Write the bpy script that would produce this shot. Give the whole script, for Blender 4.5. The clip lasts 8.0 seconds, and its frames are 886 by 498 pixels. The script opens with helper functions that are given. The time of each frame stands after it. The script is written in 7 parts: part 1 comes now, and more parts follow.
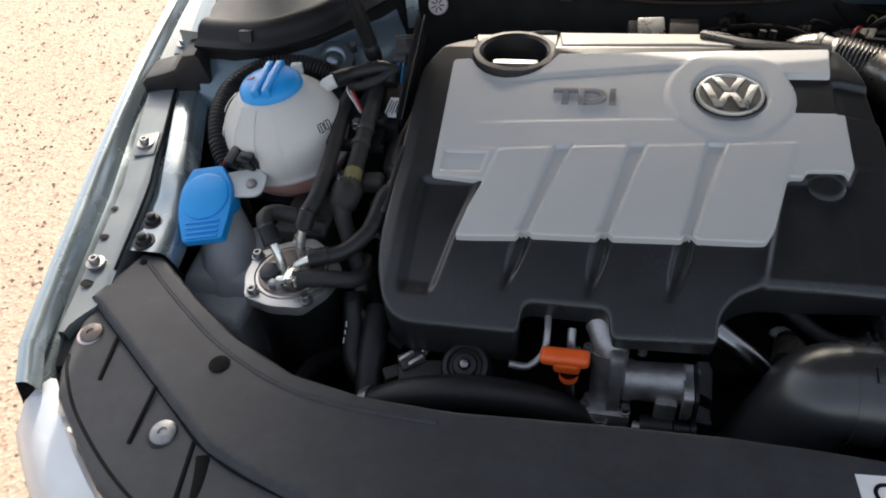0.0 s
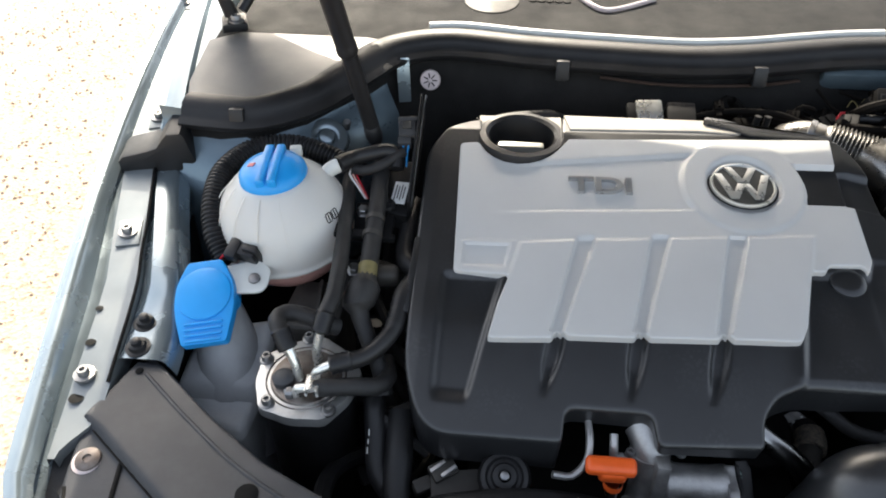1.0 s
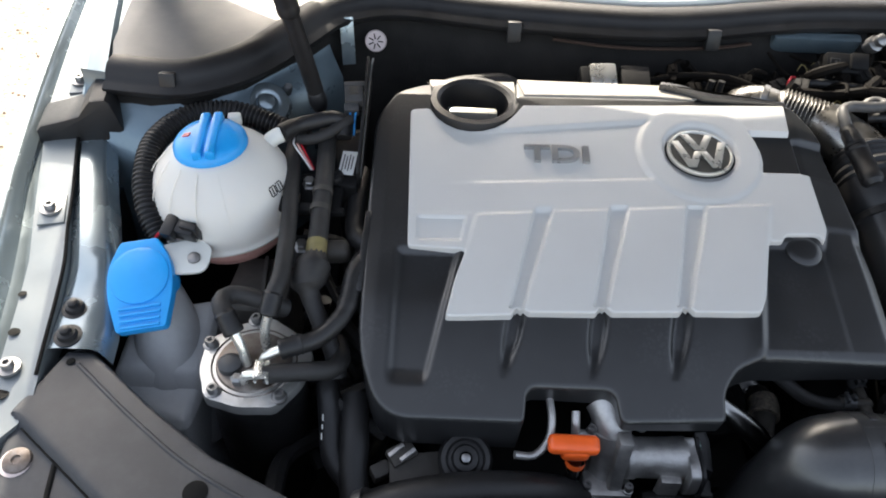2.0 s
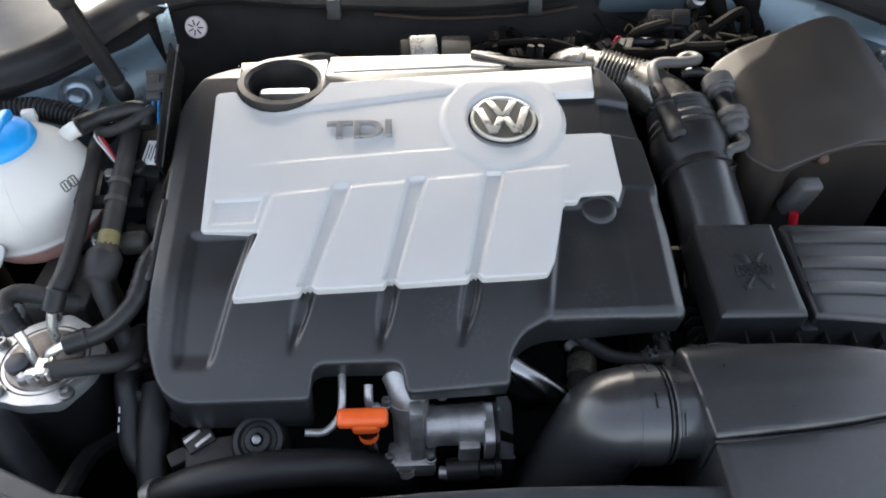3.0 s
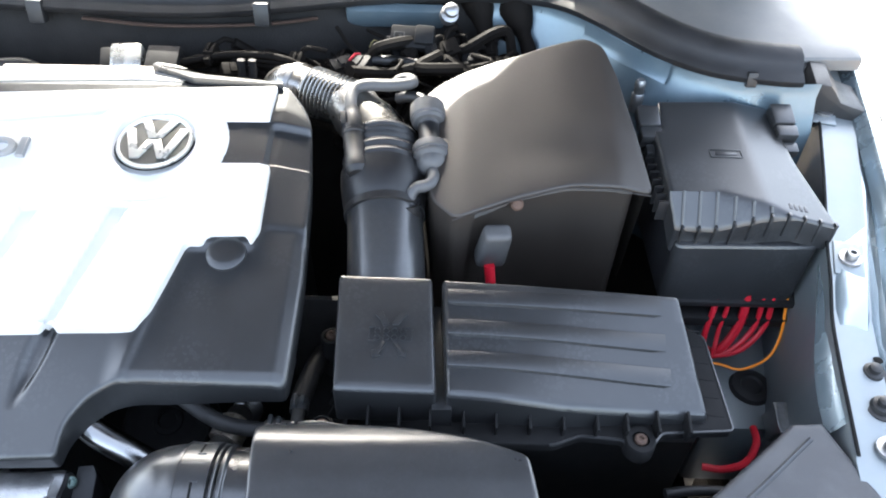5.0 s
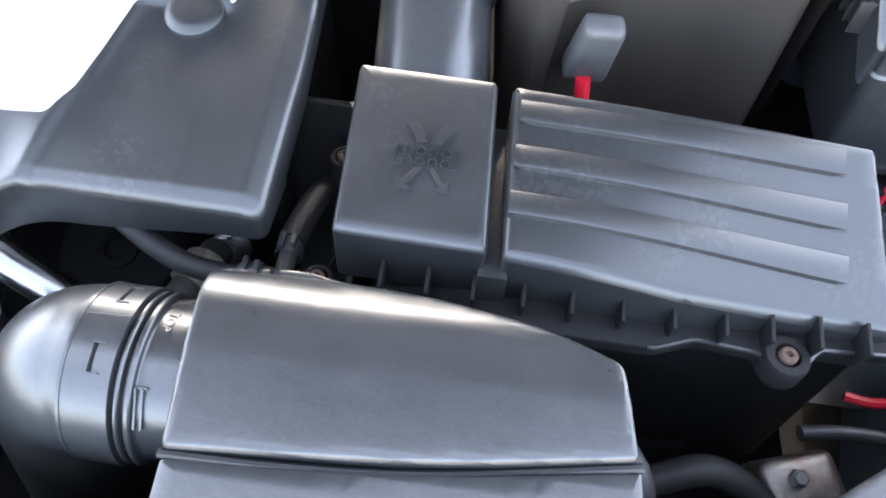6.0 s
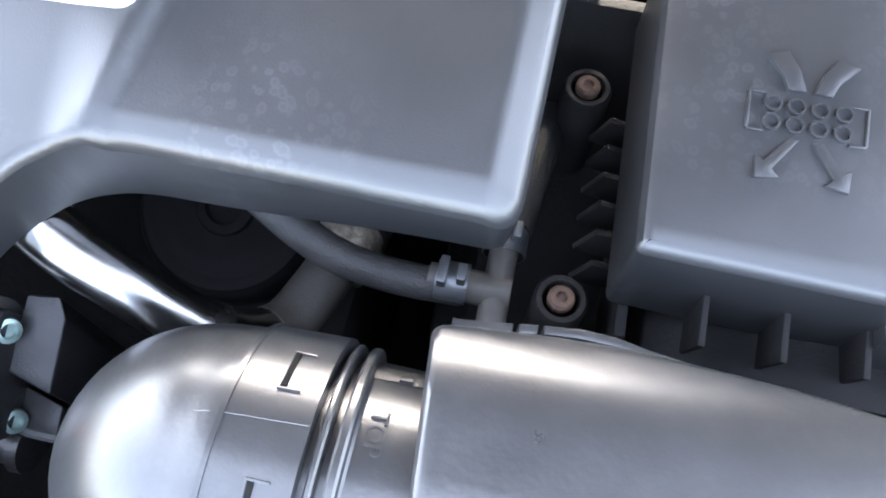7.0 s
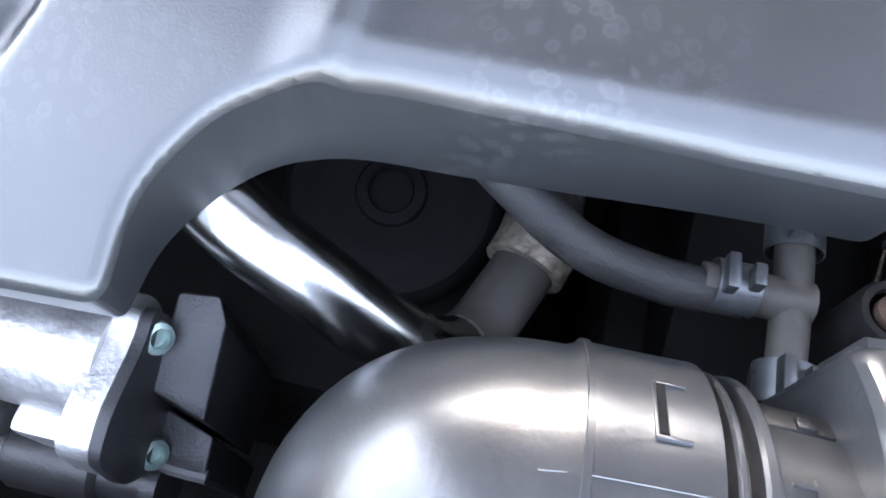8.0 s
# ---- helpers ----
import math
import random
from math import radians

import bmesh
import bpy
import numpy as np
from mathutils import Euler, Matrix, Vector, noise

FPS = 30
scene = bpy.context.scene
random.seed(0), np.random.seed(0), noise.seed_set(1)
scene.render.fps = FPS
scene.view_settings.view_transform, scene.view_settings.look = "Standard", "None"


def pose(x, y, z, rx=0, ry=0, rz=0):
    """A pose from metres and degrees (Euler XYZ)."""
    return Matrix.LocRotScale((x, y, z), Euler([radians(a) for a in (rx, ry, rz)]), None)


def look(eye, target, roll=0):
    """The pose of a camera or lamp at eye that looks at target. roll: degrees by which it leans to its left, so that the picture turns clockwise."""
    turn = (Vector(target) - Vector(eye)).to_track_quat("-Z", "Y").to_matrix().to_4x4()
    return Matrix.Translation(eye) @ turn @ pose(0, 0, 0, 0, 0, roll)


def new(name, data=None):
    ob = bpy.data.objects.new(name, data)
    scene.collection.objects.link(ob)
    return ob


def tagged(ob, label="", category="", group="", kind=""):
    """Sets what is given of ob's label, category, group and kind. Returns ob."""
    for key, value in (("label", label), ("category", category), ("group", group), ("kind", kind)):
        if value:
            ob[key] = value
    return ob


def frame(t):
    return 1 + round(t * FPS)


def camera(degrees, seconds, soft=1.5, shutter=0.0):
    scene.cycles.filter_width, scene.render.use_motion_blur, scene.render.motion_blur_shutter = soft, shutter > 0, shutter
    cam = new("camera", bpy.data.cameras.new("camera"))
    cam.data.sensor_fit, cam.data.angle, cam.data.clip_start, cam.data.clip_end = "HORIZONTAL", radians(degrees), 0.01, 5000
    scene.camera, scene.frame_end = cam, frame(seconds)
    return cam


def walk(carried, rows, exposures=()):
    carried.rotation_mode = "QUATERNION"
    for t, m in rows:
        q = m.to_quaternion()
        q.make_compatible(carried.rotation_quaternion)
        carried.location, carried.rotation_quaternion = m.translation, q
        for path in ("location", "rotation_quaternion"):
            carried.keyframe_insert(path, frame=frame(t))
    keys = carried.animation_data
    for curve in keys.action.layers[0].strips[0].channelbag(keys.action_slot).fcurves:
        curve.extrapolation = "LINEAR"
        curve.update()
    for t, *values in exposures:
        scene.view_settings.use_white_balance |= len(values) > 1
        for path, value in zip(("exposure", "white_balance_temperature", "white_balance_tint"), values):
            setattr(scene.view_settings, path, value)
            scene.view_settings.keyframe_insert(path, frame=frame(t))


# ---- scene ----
cam = camera(62.0, 8.0, 1.9)
PATH = [
    (0, (-0.051, -0.629, 1.345), (-0.443, 0.784, -0.015), -5.9),
    (0.5, (-0.096, -0.601, 1.376), (-0.442, 0.875, 0.071), -4.7),
    (1, (-0.18, -0.574, 1.381), (-0.328, 0.925, 0.065), -0.2),
    (1.2, (-0.209, -0.564, 1.382), (-0.286, 0.911, 0.033), 1.4),
    (2.3, (-0.182, -0.536, 1.368), (-0.14, 0.886, -0.038), 3.0),
    (2.5, (-0.15, -0.537, 1.371), (-0.093, 0.874, -0.045), 2.5),
    (3, (-0.016, -0.544, 1.368), (0.059, 0.856, -0.058), 0.8),
    (3.5, (0.099, -0.55, 1.359), (0.16, 0.866, -0.053), 0.7),
    (4, (0.204, -0.505, 1.342), (0.226, 0.927, -0.053), -0.5),
    (4.5, (0.293, -0.468, 1.332), (0.294, 0.97, -0.058), 1.0),
    (4.7, (0.321, -0.463, 1.332), (0.325, 0.974, -0.059), 1.1),
    (5.8, (0.371, -0.372, 1.204), (0.349, 0.847, -0.382), 5.5),
    (6, (0.344, -0.338, 1.149), (0.253, 0.794, -0.498), 4.0),
    (6.5, (0.267, -0.267, 1.088), (0.145, 0.707, -0.655), 3.6),
    (7, (0.227, -0.219, 1.031), (0.092, 0.593, -0.791), 2.6),
    (7.5, (0.191, -0.202, 0.987), (0.057, 0.573, -0.852), 2.2),
    (8, (0.148, -0.215, 0.969), (-0.017, 0.622, -0.84), 2.3),
]
EXPOSURES = [(0.0, 1.35, 6900, 10), (0.5, 1.8, 6900, 9), (1.0, 1.95, 6900, 8), (2.5, 2.3, 6800, 9), (3.5, 2.66, 6600, 8), (4.5, 3.22, 6350, 7), (6.0, 4.42, 6400, 10), (6.5, 4.58, 6450, 11), (7.0, 4.94, 6450, 11), (7.5, 4.92, 6450, 11), (8.0, 5.06, 6450, 12)]
walk(cam, [(t, look(eye, target, roll)) for t, eye, target, roll in PATH], EXPOSURES)

# ---- light ----
SUN_EL, SUN_AZ, BONNET_Z = 36.0, -12.0, 1.154
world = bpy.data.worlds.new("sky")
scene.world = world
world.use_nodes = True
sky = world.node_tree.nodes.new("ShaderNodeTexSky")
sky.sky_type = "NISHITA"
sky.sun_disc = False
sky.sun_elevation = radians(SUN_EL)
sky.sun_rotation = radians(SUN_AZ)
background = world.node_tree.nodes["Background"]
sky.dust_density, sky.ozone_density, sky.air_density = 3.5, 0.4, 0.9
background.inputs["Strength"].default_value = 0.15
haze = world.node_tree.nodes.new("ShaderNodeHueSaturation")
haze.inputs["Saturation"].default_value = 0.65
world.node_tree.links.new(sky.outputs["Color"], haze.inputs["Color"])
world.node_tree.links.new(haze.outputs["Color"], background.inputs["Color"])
sun = new("sun", bpy.data.lights.new("sun", "SUN"))
sun.data.energy, sun.data.angle, sun.data.color = 2.7, radians(0.5), (1.0, 0.93, 0.82)
away = Vector((math.sin(radians(SUN_AZ)) * math.cos(radians(SUN_EL)), math.cos(radians(SUN_AZ)) * math.cos(radians(SUN_EL)), math.sin(radians(SUN_EL))))
sun.matrix_world = look(Vector((0, 0, 1)) + away * 6, (0, 0, 1))


# ---- materials ----
DUST = (0.30, 0.27, 0.23)
def material(name, base, rough=0.5, metal=0.0, vary=0.15, scale=60.0, bump=0.1, fine=900.0, dust=None, dust_amount=0.0, coat=0.0, rough_vary=0.1, dust_scale=14.0, spec=0.5, spots=0.0):
    m = bpy.data.materials.new(name)
    m.use_nodes = True
    nt = m.node_tree
    p = nt.nodes["Principled BSDF"]
    link = nt.links.new
    tc = nt.nodes.new("ShaderNodeTexCoord")
    big = nt.nodes.new("ShaderNodeTexNoise")
    big.inputs["Scale"].default_value, big.inputs["Detail"].default_value, big.inputs["Roughness"].default_value = scale, 6, 0.6
    small = nt.nodes.new("ShaderNodeTexNoise")
    small.inputs["Scale"].default_value, small.inputs["Detail"].default_value = fine, 3
    link(tc.outputs["Object"], big.inputs["Vector"])
    link(tc.outputs["Object"], small.inputs["Vector"])
    ramp = nt.nodes.new("ShaderNodeMapRange")
    ramp.inputs["From Min"].default_value, ramp.inputs["From Max"].default_value = 0.3, 0.7
    ramp.inputs["To Min"].default_value, ramp.inputs["To Max"].default_value = 1 - vary, 1 + vary
    link(big.outputs["Fac"], ramp.inputs["Value"])
    tint = nt.nodes.new("ShaderNodeMix")
    tint.data_type, tint.blend_type = "RGBA", "MULTIPLY"
    tint.inputs["Factor"].default_value = 1.0
    tint.inputs["A"].default_value = (*base, 1)
    link(ramp.outputs["Result"], tint.inputs["B"])
    colour = tint.outputs["Result"]
    if dust:
        grime = nt.nodes.new("ShaderNodeTexNoise")
        grime.inputs["Scale"].default_value, grime.inputs["Detail"].default_value, grime.inputs["Roughness"].default_value = dust_scale, 9, 0.7
        link(tc.outputs["Object"], grime.inputs["Vector"])
        fac = nt.nodes.new("ShaderNodeMapRange")
        fac.inputs["From Min"].default_value, fac.inputs["From Max"].default_value = 0.42, 0.72
        fac.inputs["To Min"].default_value, fac.inputs["To Max"].default_value = dust_amount * 0.25, dust_amount
        link(grime.outputs["Fac"], fac.inputs["Value"])
        over = nt.nodes.new("ShaderNodeMix")
        over.data_type = "RGBA"
        over.inputs["B"].default_value = (*dust, 1)
        link(fac.outputs["Result"], over.inputs["Factor"])
        link(colour, over.inputs["A"])
        colour = over.outputs["Result"]
    if spots:
        drops = nt.nodes.new("ShaderNodeTexVoronoi")
        drops.inputs["Scale"].default_value, drops.inputs["Randomness"].default_value = 240.0, 1.0
        wobble = nt.nodes.new("ShaderNodeMix")
        wobble.data_type, wobble.blend_type = "RGBA", "ADD"
        wobble.inputs["Factor"].default_value = 0.012
        link(tc.outputs["Object"], wobble.inputs["A"])
        link(big.outputs["Color"], wobble.inputs["B"])
        link(wobble.outputs["Result"], drops.inputs["Vector"])
        ring = nt.nodes.new("ShaderNodeValToRGB")
        e = ring.color_ramp.elements
        e[0].position, e[0].color = 0.2, (0.35, 0.35, 0.35, 1)
        e[1].position, e[1].color = 0.48, (0, 0, 0, 1)
        peak = e.new(0.34)
        peak.color = (1, 1, 1, 1)
        link(drops.outputs["Distance"], ring.inputs["Fac"])
        where = nt.nodes.new("ShaderNodeTexNoise")
        where.inputs["Scale"].default_value, where.inputs["Detail"].default_value = 17.0, 4
        link(tc.outputs["Object"], where.inputs["Vector"])
        mask = nt.nodes.new("ShaderNodeMapRange")
        mask.inputs["From Min"].default_value, mask.inputs["From Max"].default_value = 0.5, 0.66
        mask.inputs["To Max"].default_value = spots
        link(where.outputs["Fac"], mask.inputs["Value"])
        both = nt.nodes.new("ShaderNodeMath")
        both.operation = "MULTIPLY"
        link(ring.outputs["Color"], both.inputs[0])
        link(mask.outputs["Result"], both.inputs[1])
        stain = nt.nodes.new("ShaderNodeMix")
        stain.data_type = "RGBA"
        stain.inputs["B"].default_value = (0.32, 0.32, 0.33, 1)
        link(both.outputs["Value"], stain.inputs["Factor"])
        link(colour, stain.inputs["A"])
        colour = stain.outputs["Result"]
    link(colour, p.inputs["Base Color"])
    rr = nt.nodes.new("ShaderNodeMapRange")
    rr.inputs["From Min"].default_value, rr.inputs["From Max"].default_value = 0.3, 0.7
    rr.inputs["To Min"].default_value, rr.inputs["To Max"].default_value = max(rough - rough_vary, 0.02), min(rough + rough_vary, 1)
    link(big.outputs["Fac"], rr.inputs["Value"])
    link(rr.outputs["Result"], p.inputs["Roughness"])
    p.inputs["Metallic"].default_value = metal
    p.inputs["Coat Weight"].default_value = coat
    p.inputs["Coat Roughness"].default_value = 0.08
    p.inputs["Specular IOR Level"].default_value = spec
    if bump:
        b = nt.nodes.new("ShaderNodeBump")
        b.inputs["Strength"].default_value, b.inputs["Distance"].default_value = bump, 0.001
        link(small.outputs["Fac"], b.inputs["Height"])
        link(b.outputs["Normal"], p.inputs["Normal"])
    return m


M_COVER = material("black_grained_plastic", (0.0135, 0.014, 0.015), 0.33, vary=0.15, scale=25, bump=0.07, fine=1500, dust=(0.2, 0.2, 0.2), dust_amount=0.03, dust_scale=9, spots=0.05, spec=0.65, rough_vary=0.025)
M_BLACK = material("black_plastic", (0.010, 0.010, 0.011), 0.40, vary=0.25, scale=30, bump=0.2, dust=DUST, dust_amount=0.02, spec=0.35)
M_GLOSS = material("smooth_black_plastic", (0.020, 0.0205, 0.0218), 0.29, vary=0.15, scale=20, bump=0.07, fine=500, dust=(0.3, 0.3, 0.3), dust_amount=0.035, rough_vary=0.02, dust_scale=150, spots=0.02, spec=0.75)
M_SLAM = material("dull_black_panel", (0.0185, 0.0205, 0.0245), 0.5, spec=0.42, rough_vary=0.04, vary=0.12, scale=18, bump=0.2, fine=1400, dust=(0.25, 0.25, 0.26), dust_amount=0.08, dust_scale=28)
M_SILVER = material("silver_paint", (0.50, 0.497, 0.482), 0.52, metal=0.12, vary=0.03, scale=15, bump=0.10, fine=2500, dust=(0.5, 0.48, 0.44), dust_amount=0.12, rough_vary=0.05)
M_CHROME = material("chrome", (0.78, 0.77, 0.72), 0.30, metal=0.85, vary=0.05, bump=0.02)
M_SATIN = material("satin_silver", (0.50, 0.49, 0.45), 0.32, metal=0.6, vary=0.05, bump=0.03)
M_BELLOWS = material("dull_metal_bellows", (0.27, 0.262, 0.25), 0.30, metal=0.95, vary=0.2, scale=40, bump=0.1, dust=(0.12, 0.10, 0.08), dust_amount=0.2)
M_PULLEY = material("dull_belt_rubber", (0.006, 0.0058, 0.006), 0.75, vary=0.3, scale=30, bump=0.2, spec=0.12)
M_BUTTON = material("grey_white_plastic", (0.50, 0.42, 0.41), 0.5, vary=0.06, bump=0.05)
M_BADGE_DARK = material("badge_grey", (0.045, 0.045, 0.04), 0.35, metal=0.3, vary=0.1, bump=0.05)
M_TEE = material("dark_grey_plastic", (0.026, 0.0245, 0.023), 0.55, spec=0.3, vary=0.2, scale=60, bump=0.2, dust=DUST, dust_amount=0.2)
M_VALVE = material("weathered_grey_plastic", (0.040, 0.041, 0.044), 0.5, vary=0.2, scale=50, bump=0.2, dust=DUST, dust_amount=0.12, spec=0.4)
M_FADED = material("faded_yellow_paint", (0.16, 0.13, 0.05), 0.6, vary=0.3, scale=90, bump=0.1)
# dust plus a pale tone that puts direct sun into black plastic
M_DUSTY_SUN = material("dusty_plastic_painted_sunlit", (0.24, 0.225, 0.205), 0.6, vary=0.12, scale=30, bump=0.2, dust=(0.45, 0.40, 0.33), dust_amount=0.5, dust_scale=60)
M_RUBBER = material("rubber", (0.009, 0.009, 0.010), 0.48, vary=0.25, scale=40, bump=0.3, fine=600, dust=DUST, dust_amount=0.03, spec=0.4)
M_HOSE = material("braided_hose", (0.013, 0.013, 0.014), 0.55, spec=0.35, vary=0.25, scale=80, bump=0.4, fine=1200, dust=DUST, dust_amount=0.06, dust_scale=30)
M_SEAL = material("seal_rubber", (0.009, 0.009, 0.010), 0.5, vary=0.2, scale=30, bump=0.2, dust=DUST, dust_amount=0.03, spec=0.35)
M_PAINT = material("pale_blue_metallic_paint", (0.24, 0.295, 0.325), 0.24, metal=0.65, vary=0.05, scale=14, bump=0.03, fine=3000, coat=0.8, dust=(0.4, 0.38, 0.34), dust_amount=0.10)
# darker copy of the body paint, with the bonnet's shade in its colour
M_BAY_SHADED = material("shaded_blue_bay_paint", (0.115, 0.165, 0.20), 0.34, metal=0.55, vary=0.10, scale=14, bump=0.05, fine=2000, coat=0.3, dust=(0.30, 0.27, 0.23), dust_amount=0.14)
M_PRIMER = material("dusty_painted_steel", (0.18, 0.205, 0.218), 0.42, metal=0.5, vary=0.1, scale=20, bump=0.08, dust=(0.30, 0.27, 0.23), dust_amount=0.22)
M_STEEL = material("polished_steel", (0.25, 0.247, 0.243), 0.23, metal=1.0, vary=0.1, scale=40, bump=0.04, rough_vary=0.06)
M_ALU = material("cast_aluminium", (0.43, 0.425, 0.42), 0.44, metal=0.8, vary=0.25, scale=70, bump=0.4, fine=400, dust=(0.2, 0.17, 0.13), dust_amount=0.3)
M_ZINC = material("zinc_plated_screw", (0.27, 0.275, 0.28), 0.4, metal=0.9, vary=0.2, scale=200, bump=0.1, dust=(0.25, 0.17, 0.1), dust_amount=0.2)
M_RUST = material("rusty_screw", (0.072, 0.043, 0.030), 0.8, metal=0.2, vary=0.4, scale=300, bump=0.5)
M_LID = material("corroded_lid", (0.19, 0.18, 0.17), 0.38, metal=0.8, vary=0.35, scale=70, bump=0.3, dust=(0.09, 0.05, 0.03), dust_amount=0.75, dust_scale=60)
M_BLUE = material("bright_blue_plastic", (0.008, 0.30, 0.72), 0.38, vary=0.06, scale=30, bump=0.05, spec=0.45)
M_ORANGE = material("orange_plastic", (0.85, 0.12, 0.02), 0.4, vary=0.08, scale=50, bump=0.05)
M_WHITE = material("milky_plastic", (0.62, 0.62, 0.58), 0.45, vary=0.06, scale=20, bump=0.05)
M_GREYPL = material("translucent_grey_plastic", (0.30, 0.305, 0.31), 0.45, vary=0.15, scale=25, bump=0.1, dust=DUST, dust_amount=0.15)
M_LABEL = material("white_label", (0.75, 0.75, 0.73), 0.5, vary=0.03, bump=0)
M_INK = material("black_ink", (0.006, 0.006, 0.006), 0.7, vary=0.05, bump=0, spec=0.1)
M_RED = material("red_wire_insulation", (0.42, 0.008, 0.02), 0.4, vary=0.1, bump=0.02)
M_YELLOW = material("orange_wire_insulation", (0.8, 0.25, 0.02), 0.4, vary=0.1, bump=0.02)
M_CLOTH = material("brown_black_fabric", (0.0165, 0.0130, 0.0108), 0.50, vary=0.08, scale=12, bump=0.25, fine=2200, dust=(0.34, 0.28, 0.2), dust_amount=0.015, spec=0.50, rough_vary=0.03)
M_SOUND = material("dark_insulation_mat", (0.016, 0.0152, 0.0145), 0.9, spec=0.15, vary=0.3, scale=30, bump=0.6, fine=500)
M_CAST = material("dark_engine_casting", (0.010, 0.0098, 0.0095), 0.75, spec=0.2, vary=0.35, scale=40, bump=0.6, fine=300)
M_PINK = material("pink_coolant", (0.62, 0.33, 0.29), 0.35, vary=0.05, bump=0)
M_BRASS = material("heat_wrap", (0.42, 0.37, 0.30), 0.45, metal=0.7, vary=0.5, scale=260, bump=1.0, fine=350)
M_SCUTTLE = material("textured_grey_plastic", (0.011, 0.0113, 0.0118), 0.8, vary=0.15, scale=20, bump=0.4, fine=900, spec=0.15, dust=DUST, dust_amount=0.05)
M_GRIME = material("oily_black_wiring", (0.0045, 0.0038, 0.0033), 0.75, vary=0.4, scale=60, bump=0.3, spec=0.08, dust=(0.08, 0.055, 0.035), dust_amount=0.03)
M_DULL = material("dull_black_plastic", (0.007, 0.007, 0.0075), 0.65, vary=0.3, scale=30, bump=0.3, spec=0.15, dust=DUST, dust_amount=0.015)
M_CORNER = material("pale_corner_paint", (0.10, 0.10, 0.098), 0.5, metal=0.1, vary=0.06, scale=16, bump=0.05, dust=(0.30, 0.27, 0.23), dust_amount=0.2)
M_SCREEN = material("dark_glass", (0.008, 0.009, 0.01), 0.06, vary=0.05, bump=0)


def tank_material():
    m = material("translucent_white_plastic", (0.84, 0.83, 0.78), 0.38, vary=0.04, scale=12, bump=0.06, fine=300)
    nt = m.node_tree
    p = nt.nodes["Principled BSDF"]
    clear = nt.nodes.new("ShaderNodeBsdfTranslucent")
    clear.inputs["Color"].default_value = (0.85, 0.82, 0.76, 1)
    see = nt.nodes.new("ShaderNodeBsdfTransparent")
    see.inputs["Color"].default_value = (0.95, 0.93, 0.9, 1)
    a, b = nt.nodes.new("ShaderNodeMixShader"), nt.nodes.new("ShaderNodeMixShader")
    a.inputs["Fac"].default_value, b.inputs["Fac"].default_value = 0.30, 0.05
    out = nt.nodes["Material Output"]
    nt.links.new(p.outputs["BSDF"], a.inputs[1])
    nt.links.new(clear.outputs["BSDF"], a.inputs[2])
    nt.links.new(a.outputs["Shader"], b.inputs[1])
    nt.links.new(see.outputs["BSDF"], b.inputs[2])
    nt.links.new(b.outputs["Shader"], out.inputs["Surface"])
    return m


M_TANK = tank_material()
M_CLAMP = material("dull_spring_clamp", (0.11, 0.115, 0.12), 0.42, metal=0.75, vary=0.2, scale=120, bump=0.1)


def gravel_material():
    m = material("pale_gravel", (0.36, 0.285, 0.217), 0.9, vary=0.25, scale=3.0, bump=0)
    nt = m.node_tree
    p = nt.nodes["Principled BSDF"]
    tc = nt.nodes.new("ShaderNodeTexCoord")
    cells = nt.nodes.new("ShaderNodeTexVoronoi")
    cells.inputs["Scale"].default_value = 95.0
    nt.links.new(tc.outputs["Object"], cells.inputs["Vector"])
    ramp = nt.nodes.new("ShaderNodeValToRGB")
    e = ramp.color_ramp.elements
    e[0].position, e[0].color = 0.0, (0.23, 0.15, 0.11, 1)
    e[1].position, e[1].color = 1.0, (0.41, 0.335, 0.265, 1)
    for pos, c in ((0.08, (0.29, 0.20, 0.145, 1)), (0.16, (0.345, 0.27, 0.205, 1)), (0.7, (0.365, 0.29, 0.225, 1))):
        n = e.new(pos)
        n.color = c
    sep = nt.nodes.new("ShaderNodeSeparateColor")
    nt.links.new(cells.outputs["Color"], sep.inputs["Color"])
    nt.links.new(sep.outputs["Red"], ramp.inputs["Fac"])
    nt.links.new(ramp.outputs["Color"], p.inputs["Base Color"])
    b = nt.nodes.new("ShaderNodeBump")
    b.inputs["Strength"].default_value, b.inputs["Distance"].default_value = 0.45, 0.006
    nt.links.new(cells.outputs["Distance"], b.inputs["Height"])
    nt.links.new(b.outputs["Normal"], p.inputs["Normal"])
    return m


M_GRAVEL = gravel_material()


def glass_material():
    m = bpy.data.materials.new("lamp_glass")
    m.use_nodes = True
    p = m.node_tree.nodes["Principled BSDF"]
    p.inputs["Base Color"].default_value = (0.85, 0.9, 0.95, 1)
    p.inputs["Roughness"].default_value = 0.12
    p.inputs["Transmission Weight"].default_value = 0.35
    return m


M_GLASS = glass_material()


# ---- mesh helpers ----
def fillet(pts, r, n=4):
    """A closed outline with its corners rounded by r, or by a corner's own third number."""
    out = []
    for i, c in enumerate(pts):
        a, b = Vector(pts[i - 1][:2]), Vector(pts[(i + 1) % len(pts)][:2])
        p = Vector(c[:2])
        rr = c[2] if len(c) > 2 else r
        u, v = a - p, b - p
        cut = min(rr, u.length * 0.45, v.length * 0.45)
        if cut < 1e-4:
            out.append(tuple(p))
            continue
        s, t = p + u.normalized() * cut, p + v.normalized() * cut
        for k in range(n + 1):
            f = k / n
            out.append(tuple((1 - f) ** 2 * s + 2 * f * (1 - f) * p + f * f * t))
    return out


